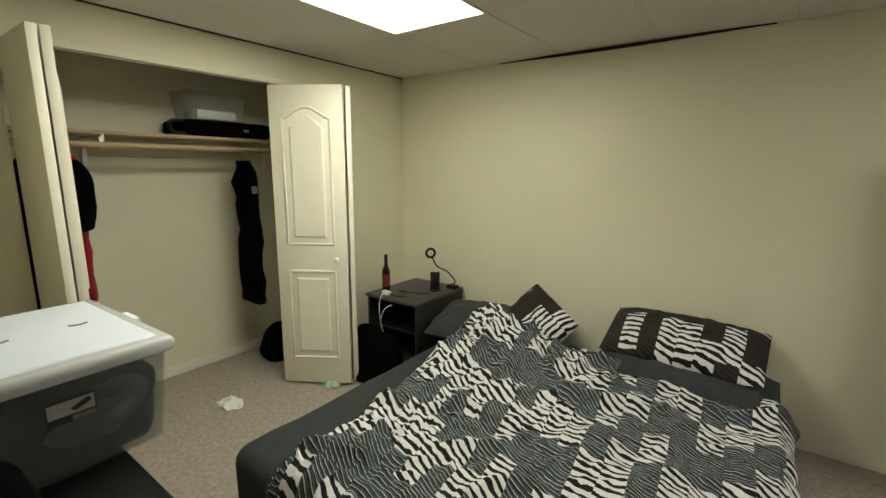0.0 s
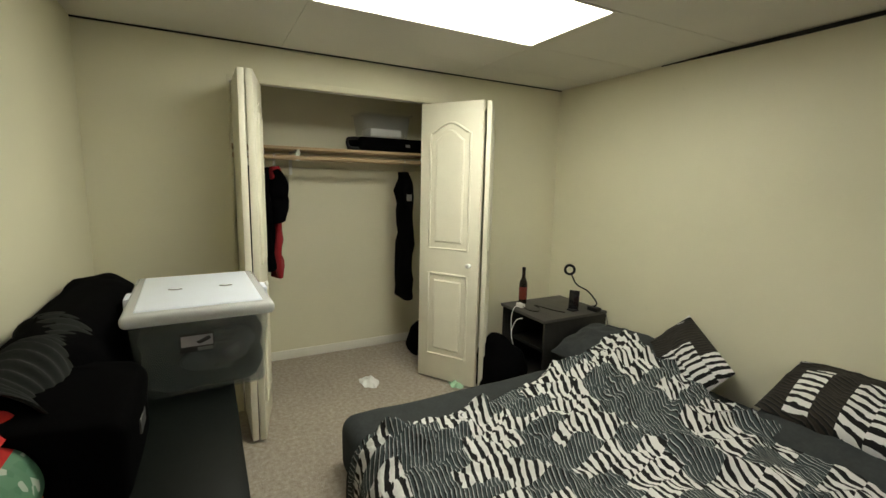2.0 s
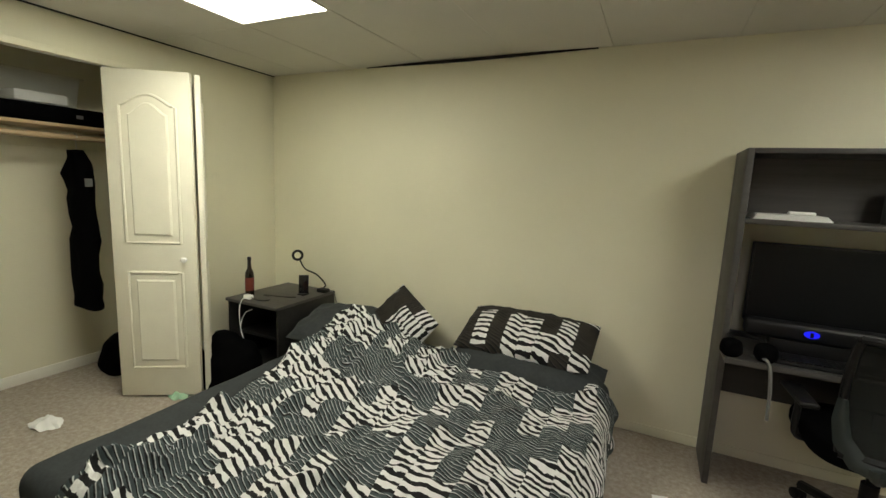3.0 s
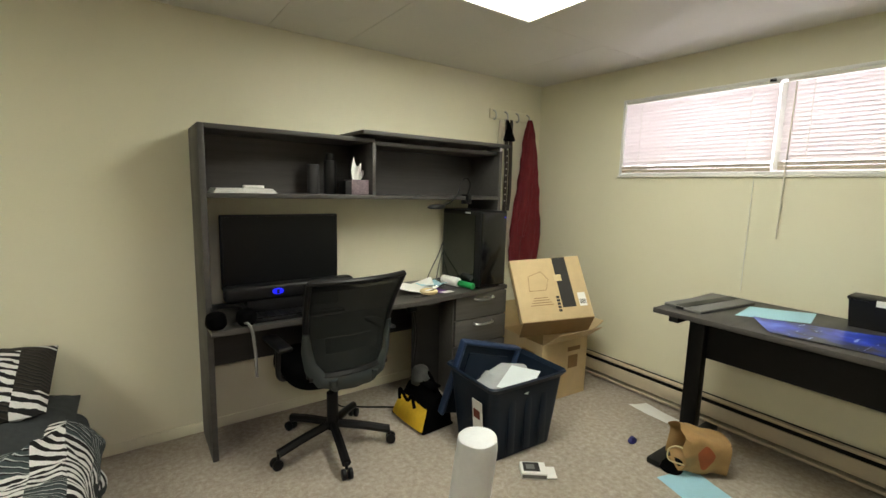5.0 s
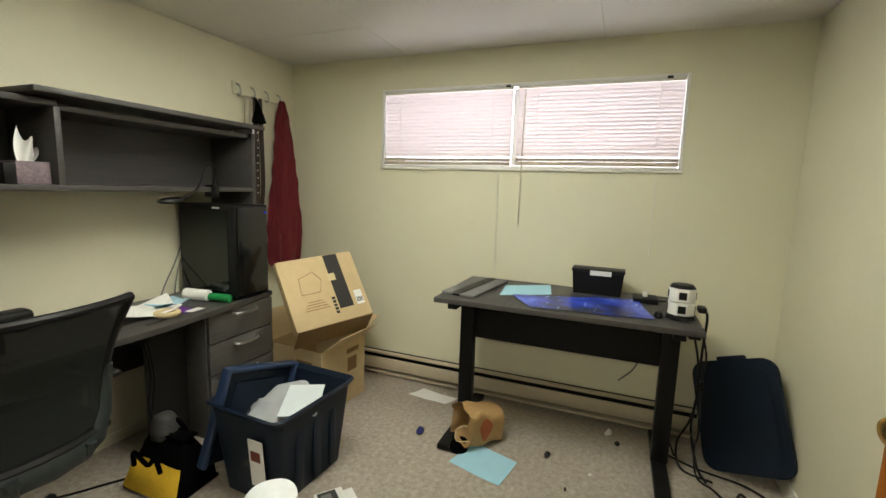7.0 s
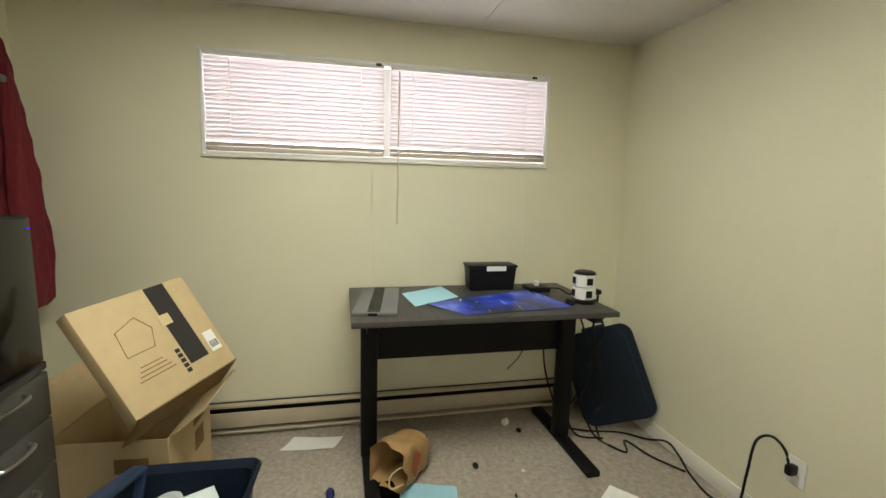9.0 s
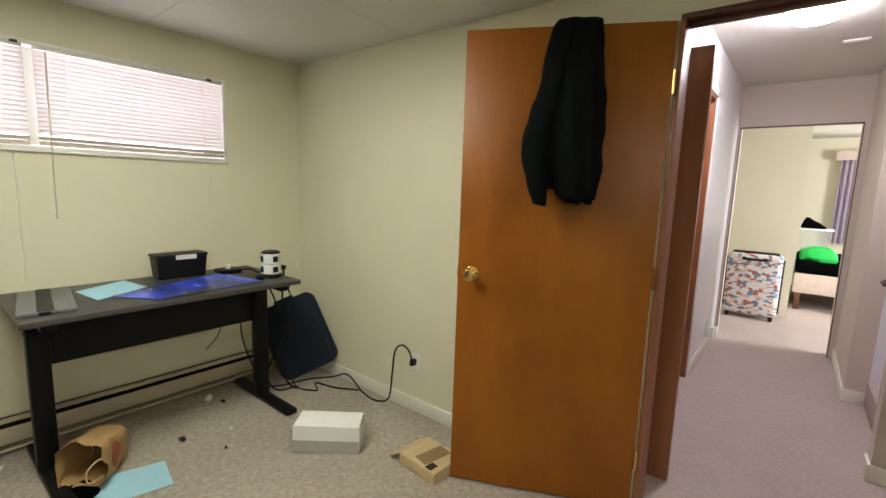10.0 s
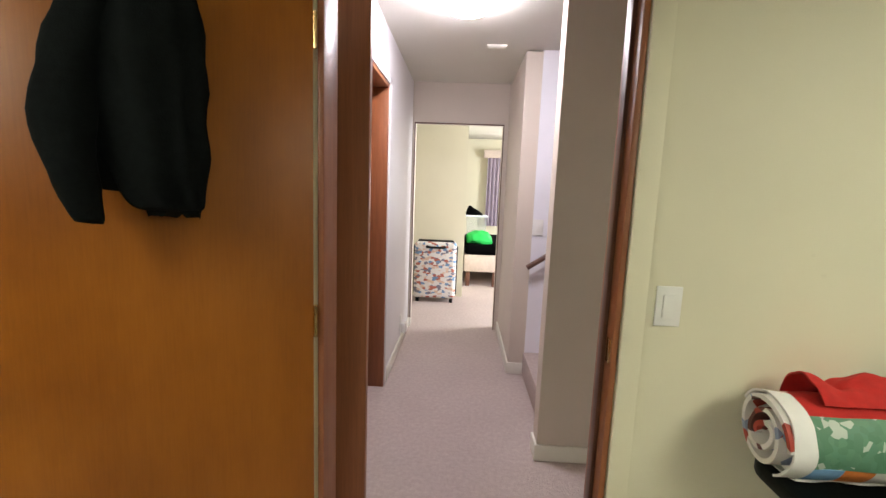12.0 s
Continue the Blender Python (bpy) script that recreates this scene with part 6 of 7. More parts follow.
part("body", sheet(tool_bag_pt, 64, 16, 0.006), M_BLKCLOTH, tbg)
part("base", box(-0.112, 0.112, -0.165, 0.165, 0, 0.018, 0.008), M_BLKCLOTH, tbg)
part("yellow_panel", sheet(lambda u, v: tool_bag_pt(0.378 + 0.244 * u, 0.02 + 0.56 * v, 0.006), 26, 14, 0.004), M_YELLOW, tbg, "bright yellow front panel")
part("zip_flap", box(-0.022, 0.060, -0.105, 0.105, 0.222, 0.236, 0.006), M_BLKCLOTH, tbg)
for y, lean in ((-0.01, -0.11), (0.02, 0.05)):
    part("handle", tube([(lean, -0.075, 0.13), (lean * 1.1, -0.06, 0.20), (lean * 1.05, y, 0.155 if lean < 0 else 0.275), (lean * 1.1, 0.06, 0.20), (lean, 0.08, 0.13)], 0.010), M_BLKCLOTH, tbg)
part("pouch_net", loft([(0.20, 0.02, 0.05, 0.05, 0.055), (0.24, 0.025, 0.055, 0.062, 0.07), (0.29, 0.03, 0.06, 0.05, 0.05), (0.305, 0.03, 0.06, 0.02, 0.02)], 22, 0.014, 2.3, 5, 14), plain("grey_netting", (0.035, 0.036, 0.033), 0.8, amount=0.5, bump=0.4), tbg, "grey netted pouch on top")
pw = thing("power_strip", Matrix.Translation((3.17, 4.08, 0.5)), "dark cables and adaptor hanging under the desk", "cables")
part("adaptor", box(3.12, 3.18, 4.03, 4.08, 0.62, 0.69, 0.008), M_BLACK, pw, "", True)
part("cord", tube([(3.15, 4.05, 0.62), (3.16, 4.03, 0.48), (3.14, 4.02, 0.32), (3.18, 4.04, 0.15), (3.14, 4.0, 0.02)], 0.006), M_BLACK, pw, "", True)
part("cord", tube([(3.17, 4.06, 0.64), (3.19, 4.05, 0.45), (3.17, 4.05, 0.25), (3.2, 4.06, 0.02)], 0.005), M_BLACK, pw, "", True)
part("floor_cord", tube([(3.14, 4.0, 0.008), (3.0, 4.1, 0.008), (2.85, 4.2, 0.008), (2.75, 4.3, 0.02), (2.74, 4.39, 0.25)], 0.005), M_BLACK, pw, "", True)
part("plug", box(2.70, 2.75, 4.37, 4.41, 0.27, 0.33, 0.008), M_BLACK, pw, "", True)
solo("wall_socket", box(2.68, 2.75, N - 0.008, N - 0.0, 0.24, 0.36, 0.003), M_PLASTIC_W, "white wall socket under the desk", "socket")
flat_sheet("paper_scrap", ((2.86, 3.86), (2.90, 3.93), (2.885, 3.94), (2.845, 3.865)), 0, M_PAPER, "white paper scrap on the carpet", "paper", 0.003)
flat_sheet("paper_scrap", ((1.80, 3.78), (1.87, 3.80), (1.86, 3.86), (1.79, 3.84)), 0, M_PAPER, "small white paper by the bed", "paper", 0.004)
card = thing("packet", Matrix.Translation((3.30, 3.13, 0)) @ Matrix.Rotation(radians(-38), 4, "Z"), "white printed carton packet on the carpet", "packet")
part("packet_body", box(-0.062, 0.062, -0.048, 0.048, 0, 0.034, 0.004), M_PAPER, card)
part("photo_print", box(-0.050, 0.030, -0.030, 0.040, 0.034, 0.0352), M_INK, card, "dark photo print")
part("photo_print", box(-0.036, 0.006, -0.014, 0.022, 0.0352, 0.036), M_GREY, card, "grey figure in the print")
part("side_band", box(-0.058, 0.058, -0.0492, -0.048, 0.008, 0.026), M_GREY, card, "grey printed band")
part("flap", box(0.062, 0.110, -0.045, 0.045, 0.0, 0.002, 0, 1, Matrix.Translation((0, 0, 0.006)) @ Matrix.Rotation(radians(-3), 4, "Y")), M_PAPER, card, "open white end flap")

# cardboard boxes
lb = thing("cardboard_box", Matrix.Translation((4.09, 3.80, 0)) @ Matrix.Rotation(radians(-4), 4, "Z"), "brown cardboard box with open flaps", "cardboard box", "cardboard boxes")
part("carton", tub(0.42, 0.42, 0.40, 0.42, 0.42, 0.005, 0.0), M_CARD, lb)
part("flap", box(0.21, 0.40, -0.20, 0.20, 0, 0.005, 0, 1, Matrix.Translation((0.0, 0, 0.40)) @ Matrix.Translation((0.21, 0, 0)) @ Matrix.Rotation(radians(-25), 4, "Y") @ Matrix.Translation((-0.21, 0, 0))), M_CARD, lb)
part("flap", box(-0.20, 0.20, -0.37, -0.21, 0, 0.005, 0, 1, Matrix.Translation((0, -0.21, 0.40)) @ Matrix.Rotation(radians(-38), 4, "X") @ Matrix.Translation((0, 0.21, 0))), M_CARD, lb)
part("flap", box(-0.20, 0.20, 0.21, 0.40, 0, 0.005, 0, 1, Matrix.Translation((0, 0.21, 0.40)) @ Matrix.Rotation(radians(60), 4, "X") @ Matrix.Translation((0, -0.21, 0))), M_CARD, lb)
for sx, y0_, y1_, z0_, z1_ in ((-1, -0.09, -0.02, 0.10, 0.17), (-1, -0.14, -0.02, 0.27, 0.33)):
    part("print", box(sx * 0.2125, sx * 0.2115, y0_, y1_, z0_, z1_), M_INKB, lb, "dark printed mark", False, False)
part("print", box(0.03, 0.12, -0.2125, -0.2115, 0.20, 0.29), M_INKB, lb, "dark printed mark", False, False)
part("print", box(0.02, 0.14, -0.2125, -0.2115, 0.32, 0.35), M_INKB, lb, "dark printed mark", False, False)
# upper carton: its printed face is spanned by two edges
bl_o, bl_x, bl_z = Vector((3.692, 3.629, 0.573)), Vector((0.40, -0.205, 0.035)), Vector((0.06, 0.235, 0.345))
ex, ez = bl_x.normalized(), (bl_z - bl_x.normalized() * bl_z.dot(bl_x.normalized())).normalized()
ey = ez.cross(ex)
ub_m = Matrix(((ex.x, ey.x, ez.x, bl_o.x), (ex.y, ey.y, ez.y, bl_o.y), (ex.z, ey.z, ez.z, bl_o.z), (0, 0, 0, 1)))
ub = thing("cardboard_box", ub_m, "brown carton with black printed band, tipped over", "cardboard box", "cardboard boxes")
UW, UH, UD = 0.475, 0.425, 0.055
part("carton", box(0, UW, 0, UD, 0, UH, 0.003), M_CARD, ub)
part("flap", box(0.01, UW, 0, 0.16, -0.004, 0.001, 0, 1, Matrix.Rotation(radians(-18), 4, "X")), M_CARDD, ub)
part("printed_band", box(0.285, 0.375, -0.0015, 0.0, 0.075, UH - 0.004), M_INK, ub, "black printed band", False, False)
part("sticker", box(0.40, 0.45, -0.0018, 0.0, 0.075, 0.165), M_PAPER, ub, "white bar code label", False, False)
part("tape", box(0.27, 0.32, -0.0022, 0.0, 0.255, 0.30), M_TAPE, ub, "tan tape", False, False)
for i in range(7):
    part("print_bar", box(0.405 + 0.006 * i, 0.408 + 0.006 * i, -0.0026, -0.0018, 0.09, 0.12), M_INK, ub, "", False, False)
for i in range(4):
    part("print_line", box(0.08 + 0.01 * i, 0.23 - 0.01 * i, -0.0015, 0.0, 0.10 + 0.016 * i, 0.104 + 0.016 * i), M_INKB, ub, "", False, False)
part("print_outline", tube([(0.09, -0.001, 0.20), (0.20, -0.001, 0.20), (0.23, -0.001, 0.27), (0.19, -0.001, 0.33), (0.10, -0.001, 0.30), (0.09, -0.001, 0.20)], 0.0018, 5, False), M_INKB, ub)
part("logo_bars", join(*[box(0.255, 0.275, -0.0015, 0, 0.05 + 0.022 * i, 0.066 + 0.022 * i) for i in range(5)]), M_INK, ub, "", False, False)

# hook rail and red robe
hk = thing("hook_rail", Matrix.Translation((4.25, N, 1.97)), "white over-door hook rail with steel hooks", "hook rail")
part("board", box(4.04, 4.46, N - 0.014, N - 0.001, 1.93, 2.005, 0.003), M_WALL, hk, "", True)
for x in (4.07, 4.19, 4.31, 4.43):
    part("hook", tube([(x, N - 0.012, 1.99), (x, N - 0.04, 1.975), (x, N - 0.05, 1.935), (x, N - 0.03, 1.92), (x, N - 0.022, 1.93)], 0.006), M_STEEL, hk, "", True)
rb = thing("robe", Matrix.Translation((4.40, N - 0.08, 0.9)), "dark red robe hanging from a wall hook", "robe")
part("cloth", drape([(0.80, 4.375, N - 0.10, 0.135, 0.060), (0.95, 4.385, N - 0.10, 0.150, 0.065), (1.20, 4.40, N - 0.09, 0.135, 0.06), (1.50, 4.42, N - 0.08, 0.098, 0.05), (1.78, 4.425, N - 0.065, 0.062, 0.035), (1.91, 4.43, N - 0.06, 0.030, 0.02), (1.945, 4.43, N - 0.055, 0.012, 0.01)], 7, 0.34, 2.0), M_RED, rb, "", True)
part("sleeve", drape([(1.02, 4.30, N - 0.14, 0.035, 0.024), (1.2, 4.325, N - 0.15, 0.045, 0.028), (1.5, 4.365, N - 0.13, 0.045, 0.028), (1.75, 4.40, N - 0.10, 0.03, 0.022), (1.84, 4.415, N - 0.085, 0.012, 0.012)], 5, 0.3, 5.0, 48), M_RED, rb, "dark red sleeve", True)
part("collar_loop", tube([(4.42, N - 0.05, 1.90), (4.43, N - 0.045, 1.955), (4.44, N - 0.05, 1.90)], 0.005), M_RED, rb, "", True)
bo = thing("belt", Matrix.Translation((4.26, N - 0.05, 1.4)), "studded leather belts and a cream strap on hooks", "belt")
for i, x in enumerate((4.19, 4.235)):
    part("strap", loft([(1.12 + 0.1 * i, x, N - 0.045, 0.018, 0.006), (1.4, x + 0.01, N - 0.045, 0.018, 0.006), (1.85, x, N - 0.045, 0.018, 0.006), (1.93, x, N - 0.045, 0.012, 0.006)], 12, 0.006, 3), plain("dark_leather", (0.03, 0.022, 0.018), 0.5), bo, "", True)
part("strap", loft([(1.18, 4.118, N - 0.03, 0.024, 0.006), (1.3, 4.122, N - 0.03, 0.025, 0.006), (1.7, 4.135, N - 0.03, 0.025, 0.006), (1.92, 4.14, N - 0.03, 0.016, 0.006)], 16, 0.004, 4), plain("cream_webbing", (0.55, 0.50, 0.40), 0.8), bo, "broad cream webbing strap", True)
for k in range(9):
    part("stud", cyl((4.19 + 0.001 * k, N - 0.056, 1.30 + 0.05 * k), (4.19 + 0.001 * k, N - 0.050, 1.30 + 0.05 * k), 0.006, seg=8), M_STEEL, bo, "small metal stud", True)
solo("cap", loft([(1.755, 4.20, N - 0.09, 0.02, 0.02), (1.765, 4.20, N - 0.07, 0.045, 0.04), (1.80, 4.20, N - 0.065, 0.04, 0.035), (1.86, 4.20, N - 0.055, 0.02, 0.02), (1.92, 4.19, N - 0.05, 0.008, 0.008)], 24, 0.008, 2.2), M_BLKCLOTH, "black cap hung over a wall hook", "cap")

# ---- desk under the window ----
d2 = thing("standing_desk", Matrix.Translation((4.22, 2.31, 0)), "grey topped desk on a black steel frame", "desk")
QX_0, QX_1, QY_0, QY_1, QT = 3.895, 4.535, 1.695, 2.925, 0.815
part("tabletop", box(QX_0, QX_1, QY_0, QY_1, QT - 0.026, QT, 0.004), M_GREYLAM, d2, "", True)
for y in (QY_0 + 0.09, QY_1 - 0.09):
    part("leg", box(4.19, 4.25, y - 0.04, y + 0.04, 0.03, QT - 0.06, 0.005), M_BLACKM, d2, "", True)
    part("foot", box(3.865, 4.52, y - 0.035, y + 0.035, 0.004, 0.036, 0.008), M_BLACKM, d2, "", True)
    part("support_arm", box(3.93, 4.50, y - 0.025, y + 0.025, QT - 0.062, QT - 0.026, 0.005), M_BLACKM, d2, "", True)
part("crossbar", box(4.16, 4.20, QY_0 + 0.05, QY_1 - 0.05, QT - 0.075, QT - 0.027, 0.003), M_BLACKM, d2, "", True)
part("modesty_panel", box(4.225, 4.24, QY_0 + 0.10, QY_1 - 0.10, QT - 0.295, QT - 0.06, 0.003), M_BLACKM, d2, "", True)

lp = thing("laptop", Matrix.Translation((4.2, 2.79, QT)), "closed grey tablet case with a dark stripe", "laptop")
ang = Matrix.Translation((4.215, 2.79, QT)) @ Matrix.Rotation(radians(-8), 4, "Z")
part("case", box(-0.235, 0.235, -0.095, 0.10, 0, 0.016, 0.005, 2, ang), M_GREY, lp, "", True)
part("stripe", box(-0.232, 0.232, -0.02, 0.035, 0.016, 0.0185, 0.001, 1, ang), M_BLACK, lp, "dark stripe", True)
part("clasp", box(-0.245, -0.232, -0.01, 0.03, 0.002, 0.014, 0.003, 1, ang), M_BLACK, lp, "", True)
flat_sheet("paper", ((4.10, 2.63), (4.36, 2.66), (4.50, 2.42), (4.26, 2.38)), QT, M_BLUEP, "pale blue paper on the window desk", "paper", 0.003, 1)
flat_sheet("printed_mat", ((3.925, 2.43), (4.14, 2.57), (4.36, 1.95), (3.99, 1.885)), QT + 0.003, M_PRINT, "blue and violet printed desk mat", "desk mat", 0.003, 9)
sc = thing("small_box", Matrix.Translation((4.42, 2.155, QT)), "black small box with a white label", "box")
bmz = tapered(0.11, 0.25, 0.125, 0.12, 0.27, 0.008)
bmz.transform(Matrix.Translation((4.44, 2.155, QT)))
part("body", bmz, M_BLACK, sc, "", True)
part("lid", box(4.375, 4.505, 2.015, 2.295, QT + 0.125, QT + 0.14, 0.005), M_BLACK, sc, "", True)
part("label", box(4.371, 4.375, 2.085, 2.195, QT + 0.110, QT + 0.136), M_PAPER, sc, "white label", True)
tp2 = thing("power_tower", Matrix.Translation((4.09, 1.775, QT)) @ Matrix.Rotation(radians(20), 4, "Z"), "white and black power strip tower", "power strip")
part("base", cyl((0, 0, 0), (0, 0, 0.018), 0.066, 0.062, 8, 0.003), M_BLACK, tp2)
for z in (0.022, 0.085):
    part("tier", cyl((0, 0, z), (0, 0, z + 0.058), 0.058, 0.058, 8, 0.004), M_PLASTIC_W, tp2, "white socket tier")
    for i in range(4):
        a = radians(22.5 + 90 * i + 45)
        m = Matrix.Rotation(a, 4, "Z")
        part("outlet", box(0.0535, 0.0575, -0.016, 0.016, z + 0.012, z + 0.046, 0.002, 1, m), M_BLACK, tp2, "black outlet")
part("top", cyl((0, 0, 0.145), (0, 0, 0.160), 0.058, 0.045, 8, 0.003), M_BLACK, tp2)
ad = thing("adaptor", Matrix.Translation((4.36, 1.88, QT)), "black adaptor with a small white plug", "adaptor")
part("brick", box(4.30, 4.42, 1.85, 1.97, QT, QT + 0.028, 0.006), M_BLACK, ad, "", True)
part("plug", box(4.34, 4.365, 1.90, 1.925, QT + 0.028, QT + 0.055, 0.004), M_PLASTIC_W, ad, "white plug", True)
part("cord", tube([(4.36, 1.85, QT + 0.012), (4.30, 1.80, QT + 0.02), (4.22, 1.78, QT + 0.008), (4.14, 1.80, QT + 0.06)], 0.004), M_BLACK, ad, "", True)
solo("mouse", loft([(QT, 4.06, 1.865, 0.03, 0.018), (QT + 0.012, 4.06, 1.865, 0.034, 0.02), (QT + 0.026, 4.06, 1.865, 0.02, 0.012)], 18, 0, 2.2), M_BLACK, "small black mouse on the desk mat", "mouse")
cbx = thing("cables", Matrix.Translation((4.2, 1.67, 0.4)), "black cables looping down from the desk", "cables")
part("plug", box(4.10, 4.17, 1.665, 1.70, QT + 0.03, QT + 0.055, 0.006), M_BLACK, cbx, "", True)
part("cord", tube([(4.12, 1.69, QT + 0.04), (4.15, 1.655, QT + 0.01), (4.17, 1.655, 0.66), (4.16, 1.66, 0.5), (4.20, 1.655, 0.42), (4.15, 1.65, 0.52), (4.18, 1.66, 0.35), (4.25, 1.65, 0.2), (4.18, 1.62, 0.06), (4.14, 1.58, 0.01)], 0.006), M_BLACK, cbx, "", True)
part("cord", tube([(4.3, 1.70, QT - 0.05), (4.24, 1.66, 0.6), (4.14, 1.66, 0.45), (4.26, 1.66, 0.25), (4.30, 1.70, 0.1), (4.22, 1.68, 0.01), (4.16, 1.55, 0.01)], 0.0055), M_BLACK, cbx, "", True)
part("cord", tube([(4.10, 1.68, QT - 0.04), (4.07, 1.655, 0.66), (4.13, 1.65, 0.56), (4.06, 1.66, 0.44), (4.02, 1.66, 0.30), (4.10, 1.655, 0.20), (4.06, 1.64, 0.08), (4.10, 1.56, 0.01)], 0.005), M_BLACK, cbx, "", True)
part("tie", tube([(4.10 + 0.022 * math.cos(i * 0.7), 1.655, 0.50 + 0.028 * math.sin(i * 0.7)) for i in range(10)], 0.006, 8, False), M_BLACK, cbx, "", True)
part("adaptor", box(4.02, 4.11, 1.69, 1.74, QT - 0.075, QT - 0.030, 0.006), M_BLACK, cbx, "", True)
part("floor_cord", tube([(4.10, 1.56, 0.01), (4.02, 1.50, 0.009), (4.12, 1.44, 0.009), (3.98, 1.40, 0.009), (3.90, 1.36, 0.009), (3.82, 1.31, 0.009)], 0.0055), M_BLACK, cbx, "", True)
part("cord", tube([(4.44, 1.80, QT - 0.02), (4.47, 1.86, 0.6), (4.49, 1.92, 0.4), (4.50, 2.0, 0.3)], 0.004), M_GREY, cbx, "", True)
part("cord", tube([(4.46, 1.76, QT - 0.02), (4.48, 1.78, 0.55), (4.42, 1.80, 0.35), (4.36, 1.76, 0.15), (4.33, 1.70, 0.01)], 0.005), M_BLACK, cbx, "", True)

nl = thing("tub_lid", Matrix.Translation((4.215, 1.395, 0.06)) @ Matrix.Rotation(radians(48), 4, "Z") @ Matrix.Rotation(radians(15), 4, "X") @ Matrix.Rotation(radians(24), 4, "Y"), "navy plastic tub lid leaning in the corner", "lid")


def lid_loop(w, h, y0, y1, r):
    bm = box(-w / 2, w / 2, y0, y1, 0, h)
    up = [e for e in bm.edges if abs(e.verts[0].co.y - e.verts[1].co.y) > 1e-4]
    bmesh.ops.bevel(bm, geom=up, offset=r, segments=6, profile=0.5, affect="EDGES")
    bmesh.ops.bevel(bm, geom=[e for e in bm.edges if abs(e.verts[0].co.y - e.verts[1].co.y) < 1e-5], offset=0.004, segments=2, affect="EDGES")
    return bm


part("panel", lid_loop(0.42, 0.54, -0.012, 0.012, 0.07), M_NAVY, nl)
part("raised_field", lid_loop(0.34, 0.46, -0.001, 0.022, 0.06), M_NAVY, nl)
nl.children[1].location = (0, 0, 0.04)
part("handle", box(-0.07, 0.07, -0.02, 0.01, 0.535, 0.56, 0.008), M_NAVY, nl)

# ---- things on the open carpet ----
wbx = thing("white_box", Matrix.Translation((3.445, 1.828, 0)) @ Matrix.Rotation(math.atan2(0.21, 0.26), 4, "Z"), "white cardboard box lying on the carpet", "box")
part("carton", box(-0.17, 0.17, -0.09, 0.07, 0, 0.148, 0.004, 2), M_PAPER, wbx)
part("lid_edge", box(-0.172, 0.172, 0.0705, 0.074, 0.07, 0.15, 0.001, 1), M_PAPER, wbx)
part("grey_side", box(-0.168, 0.168, 0.0712, 0.0735, 0.003, 0.069), plain("grey_board", (0.42, 0.40, 0.37), 0.7), wbx, "greyish lower side")
cbx2 = thing("carton", Matrix.Translation((2.93, 1.60, 0)) @ Matrix.Rotation(radians(-4), 4, "Z"), "flattened brown carton with an open flap", "carton")
part("tray", box(-0.12, 0.12, -0.11, 0.10, 0, 0.06, 0.003), M_CARD, cbx2)
part("flap", box(0.0, 0.09, -0.11, 0.10, 0, 0.003, 0, 1, Matrix.Translation((0.12, 0, 0.058)) @ Matrix.Rotation(radians(32), 4, "Y")), M_CARD, cbx2)
part("strip", box(-0.05, 0.03, -0.09, 0.07, 0.0605, 0.063, 0, 1, Matrix.Rotation(radians(-8), 4, "Z")), M_CARDD, cbx2)
part("print", box(-0.09, -0.05, 0.04, 0.09, 0.0605, 0.062), M_INK, cbx2, "dark printed mark")
_m = Vector((-0.74, 0.66, 0.08)).normalized()
_y = _m.cross(Vector((0, 0, -1))).normalized()
_x = _y.cross(_m)
pb = thing("paper_bag", Matrix.Translation((4.12, 2.62, 0.098)) @ Matrix((_x, _y, _m)).transposed().to_4x4(), "crumpled brown paper bag with twisted handles", "paper bag")


def bag_fn(u, v):
    a = 2 * math.pi * u
    c, s = math.cos(a), math.sin(a)
    k = (abs(c) ** 5 + abs(s) ** 5) ** (-1 / 5)
    w, d = 0.088 + 0.008 * v, 0.08 + 0.015 * v
    p = Vector((w * k * c, d * k * s, 0.23 * v))
    p += 0.022 * noise.noise_vector(p * 13 + Vector((2, 0, 0))) * (0.3 + v)
    p.x -= 0.012 * v
    return p


part("bag", sheet(bag_fn, 48, 14, 0.0015), M_KRAFT, pb)
part("handle", tube([(-0.03, 0.088, 0.21), (-0.045, 0.085, 0.26), (-0.01, 0.06, 0.285), (0.045, 0.06, 0.275), (0.05, 0.082, 0.21)], 0.0035), M_TAPE, pb, "twisted paper handle")
part("lining", box(-0.08, 0.08, -0.07, 0.07, 0.003, 0.006), M_CARDD, pb)
part("print", sheet(lambda u, v: bag_fn(0.25 + (u - 0.5) * 0.13 * (0.4 + math.sin(math.pi * v)), 0.35 + 0.35 * v) + Vector((0, 0.003, 0)), 8, 8, 0.001), plain("faded_red_print", (0.34, 0.09, 0.03), 0.8), pb, "faded red print")
solo("black_pouch", loft([(0, 3.93, 2.78, 0.055, 0.06), (0.012, 3.93, 2.78, 0.06, 0.065), (0.03, 3.94, 2.78, 0.045, 0.05), (0.036, 3.95, 2.78, 0.02, 0.02)], 22, 0.014, 2.6, 3, 16), M_BLKCLOTH, "small black cloth by the paper bag", "cloth")
flat_sheet("paper", ((3.79, 2.77), (4.01, 2.71), (3.93, 2.45), (3.71, 2.49)), 0, M_BLUEP, "pale blue sheet of paper on the carpet", "paper", 0.006, 2)
flat_sheet("paper", ((4.36, 3.28), (4.47, 3.22), (4.44, 2.96), (4.33, 3.01)), 0, M_PAPER, "white paper towel by the heater", "paper", 0.012, 5)
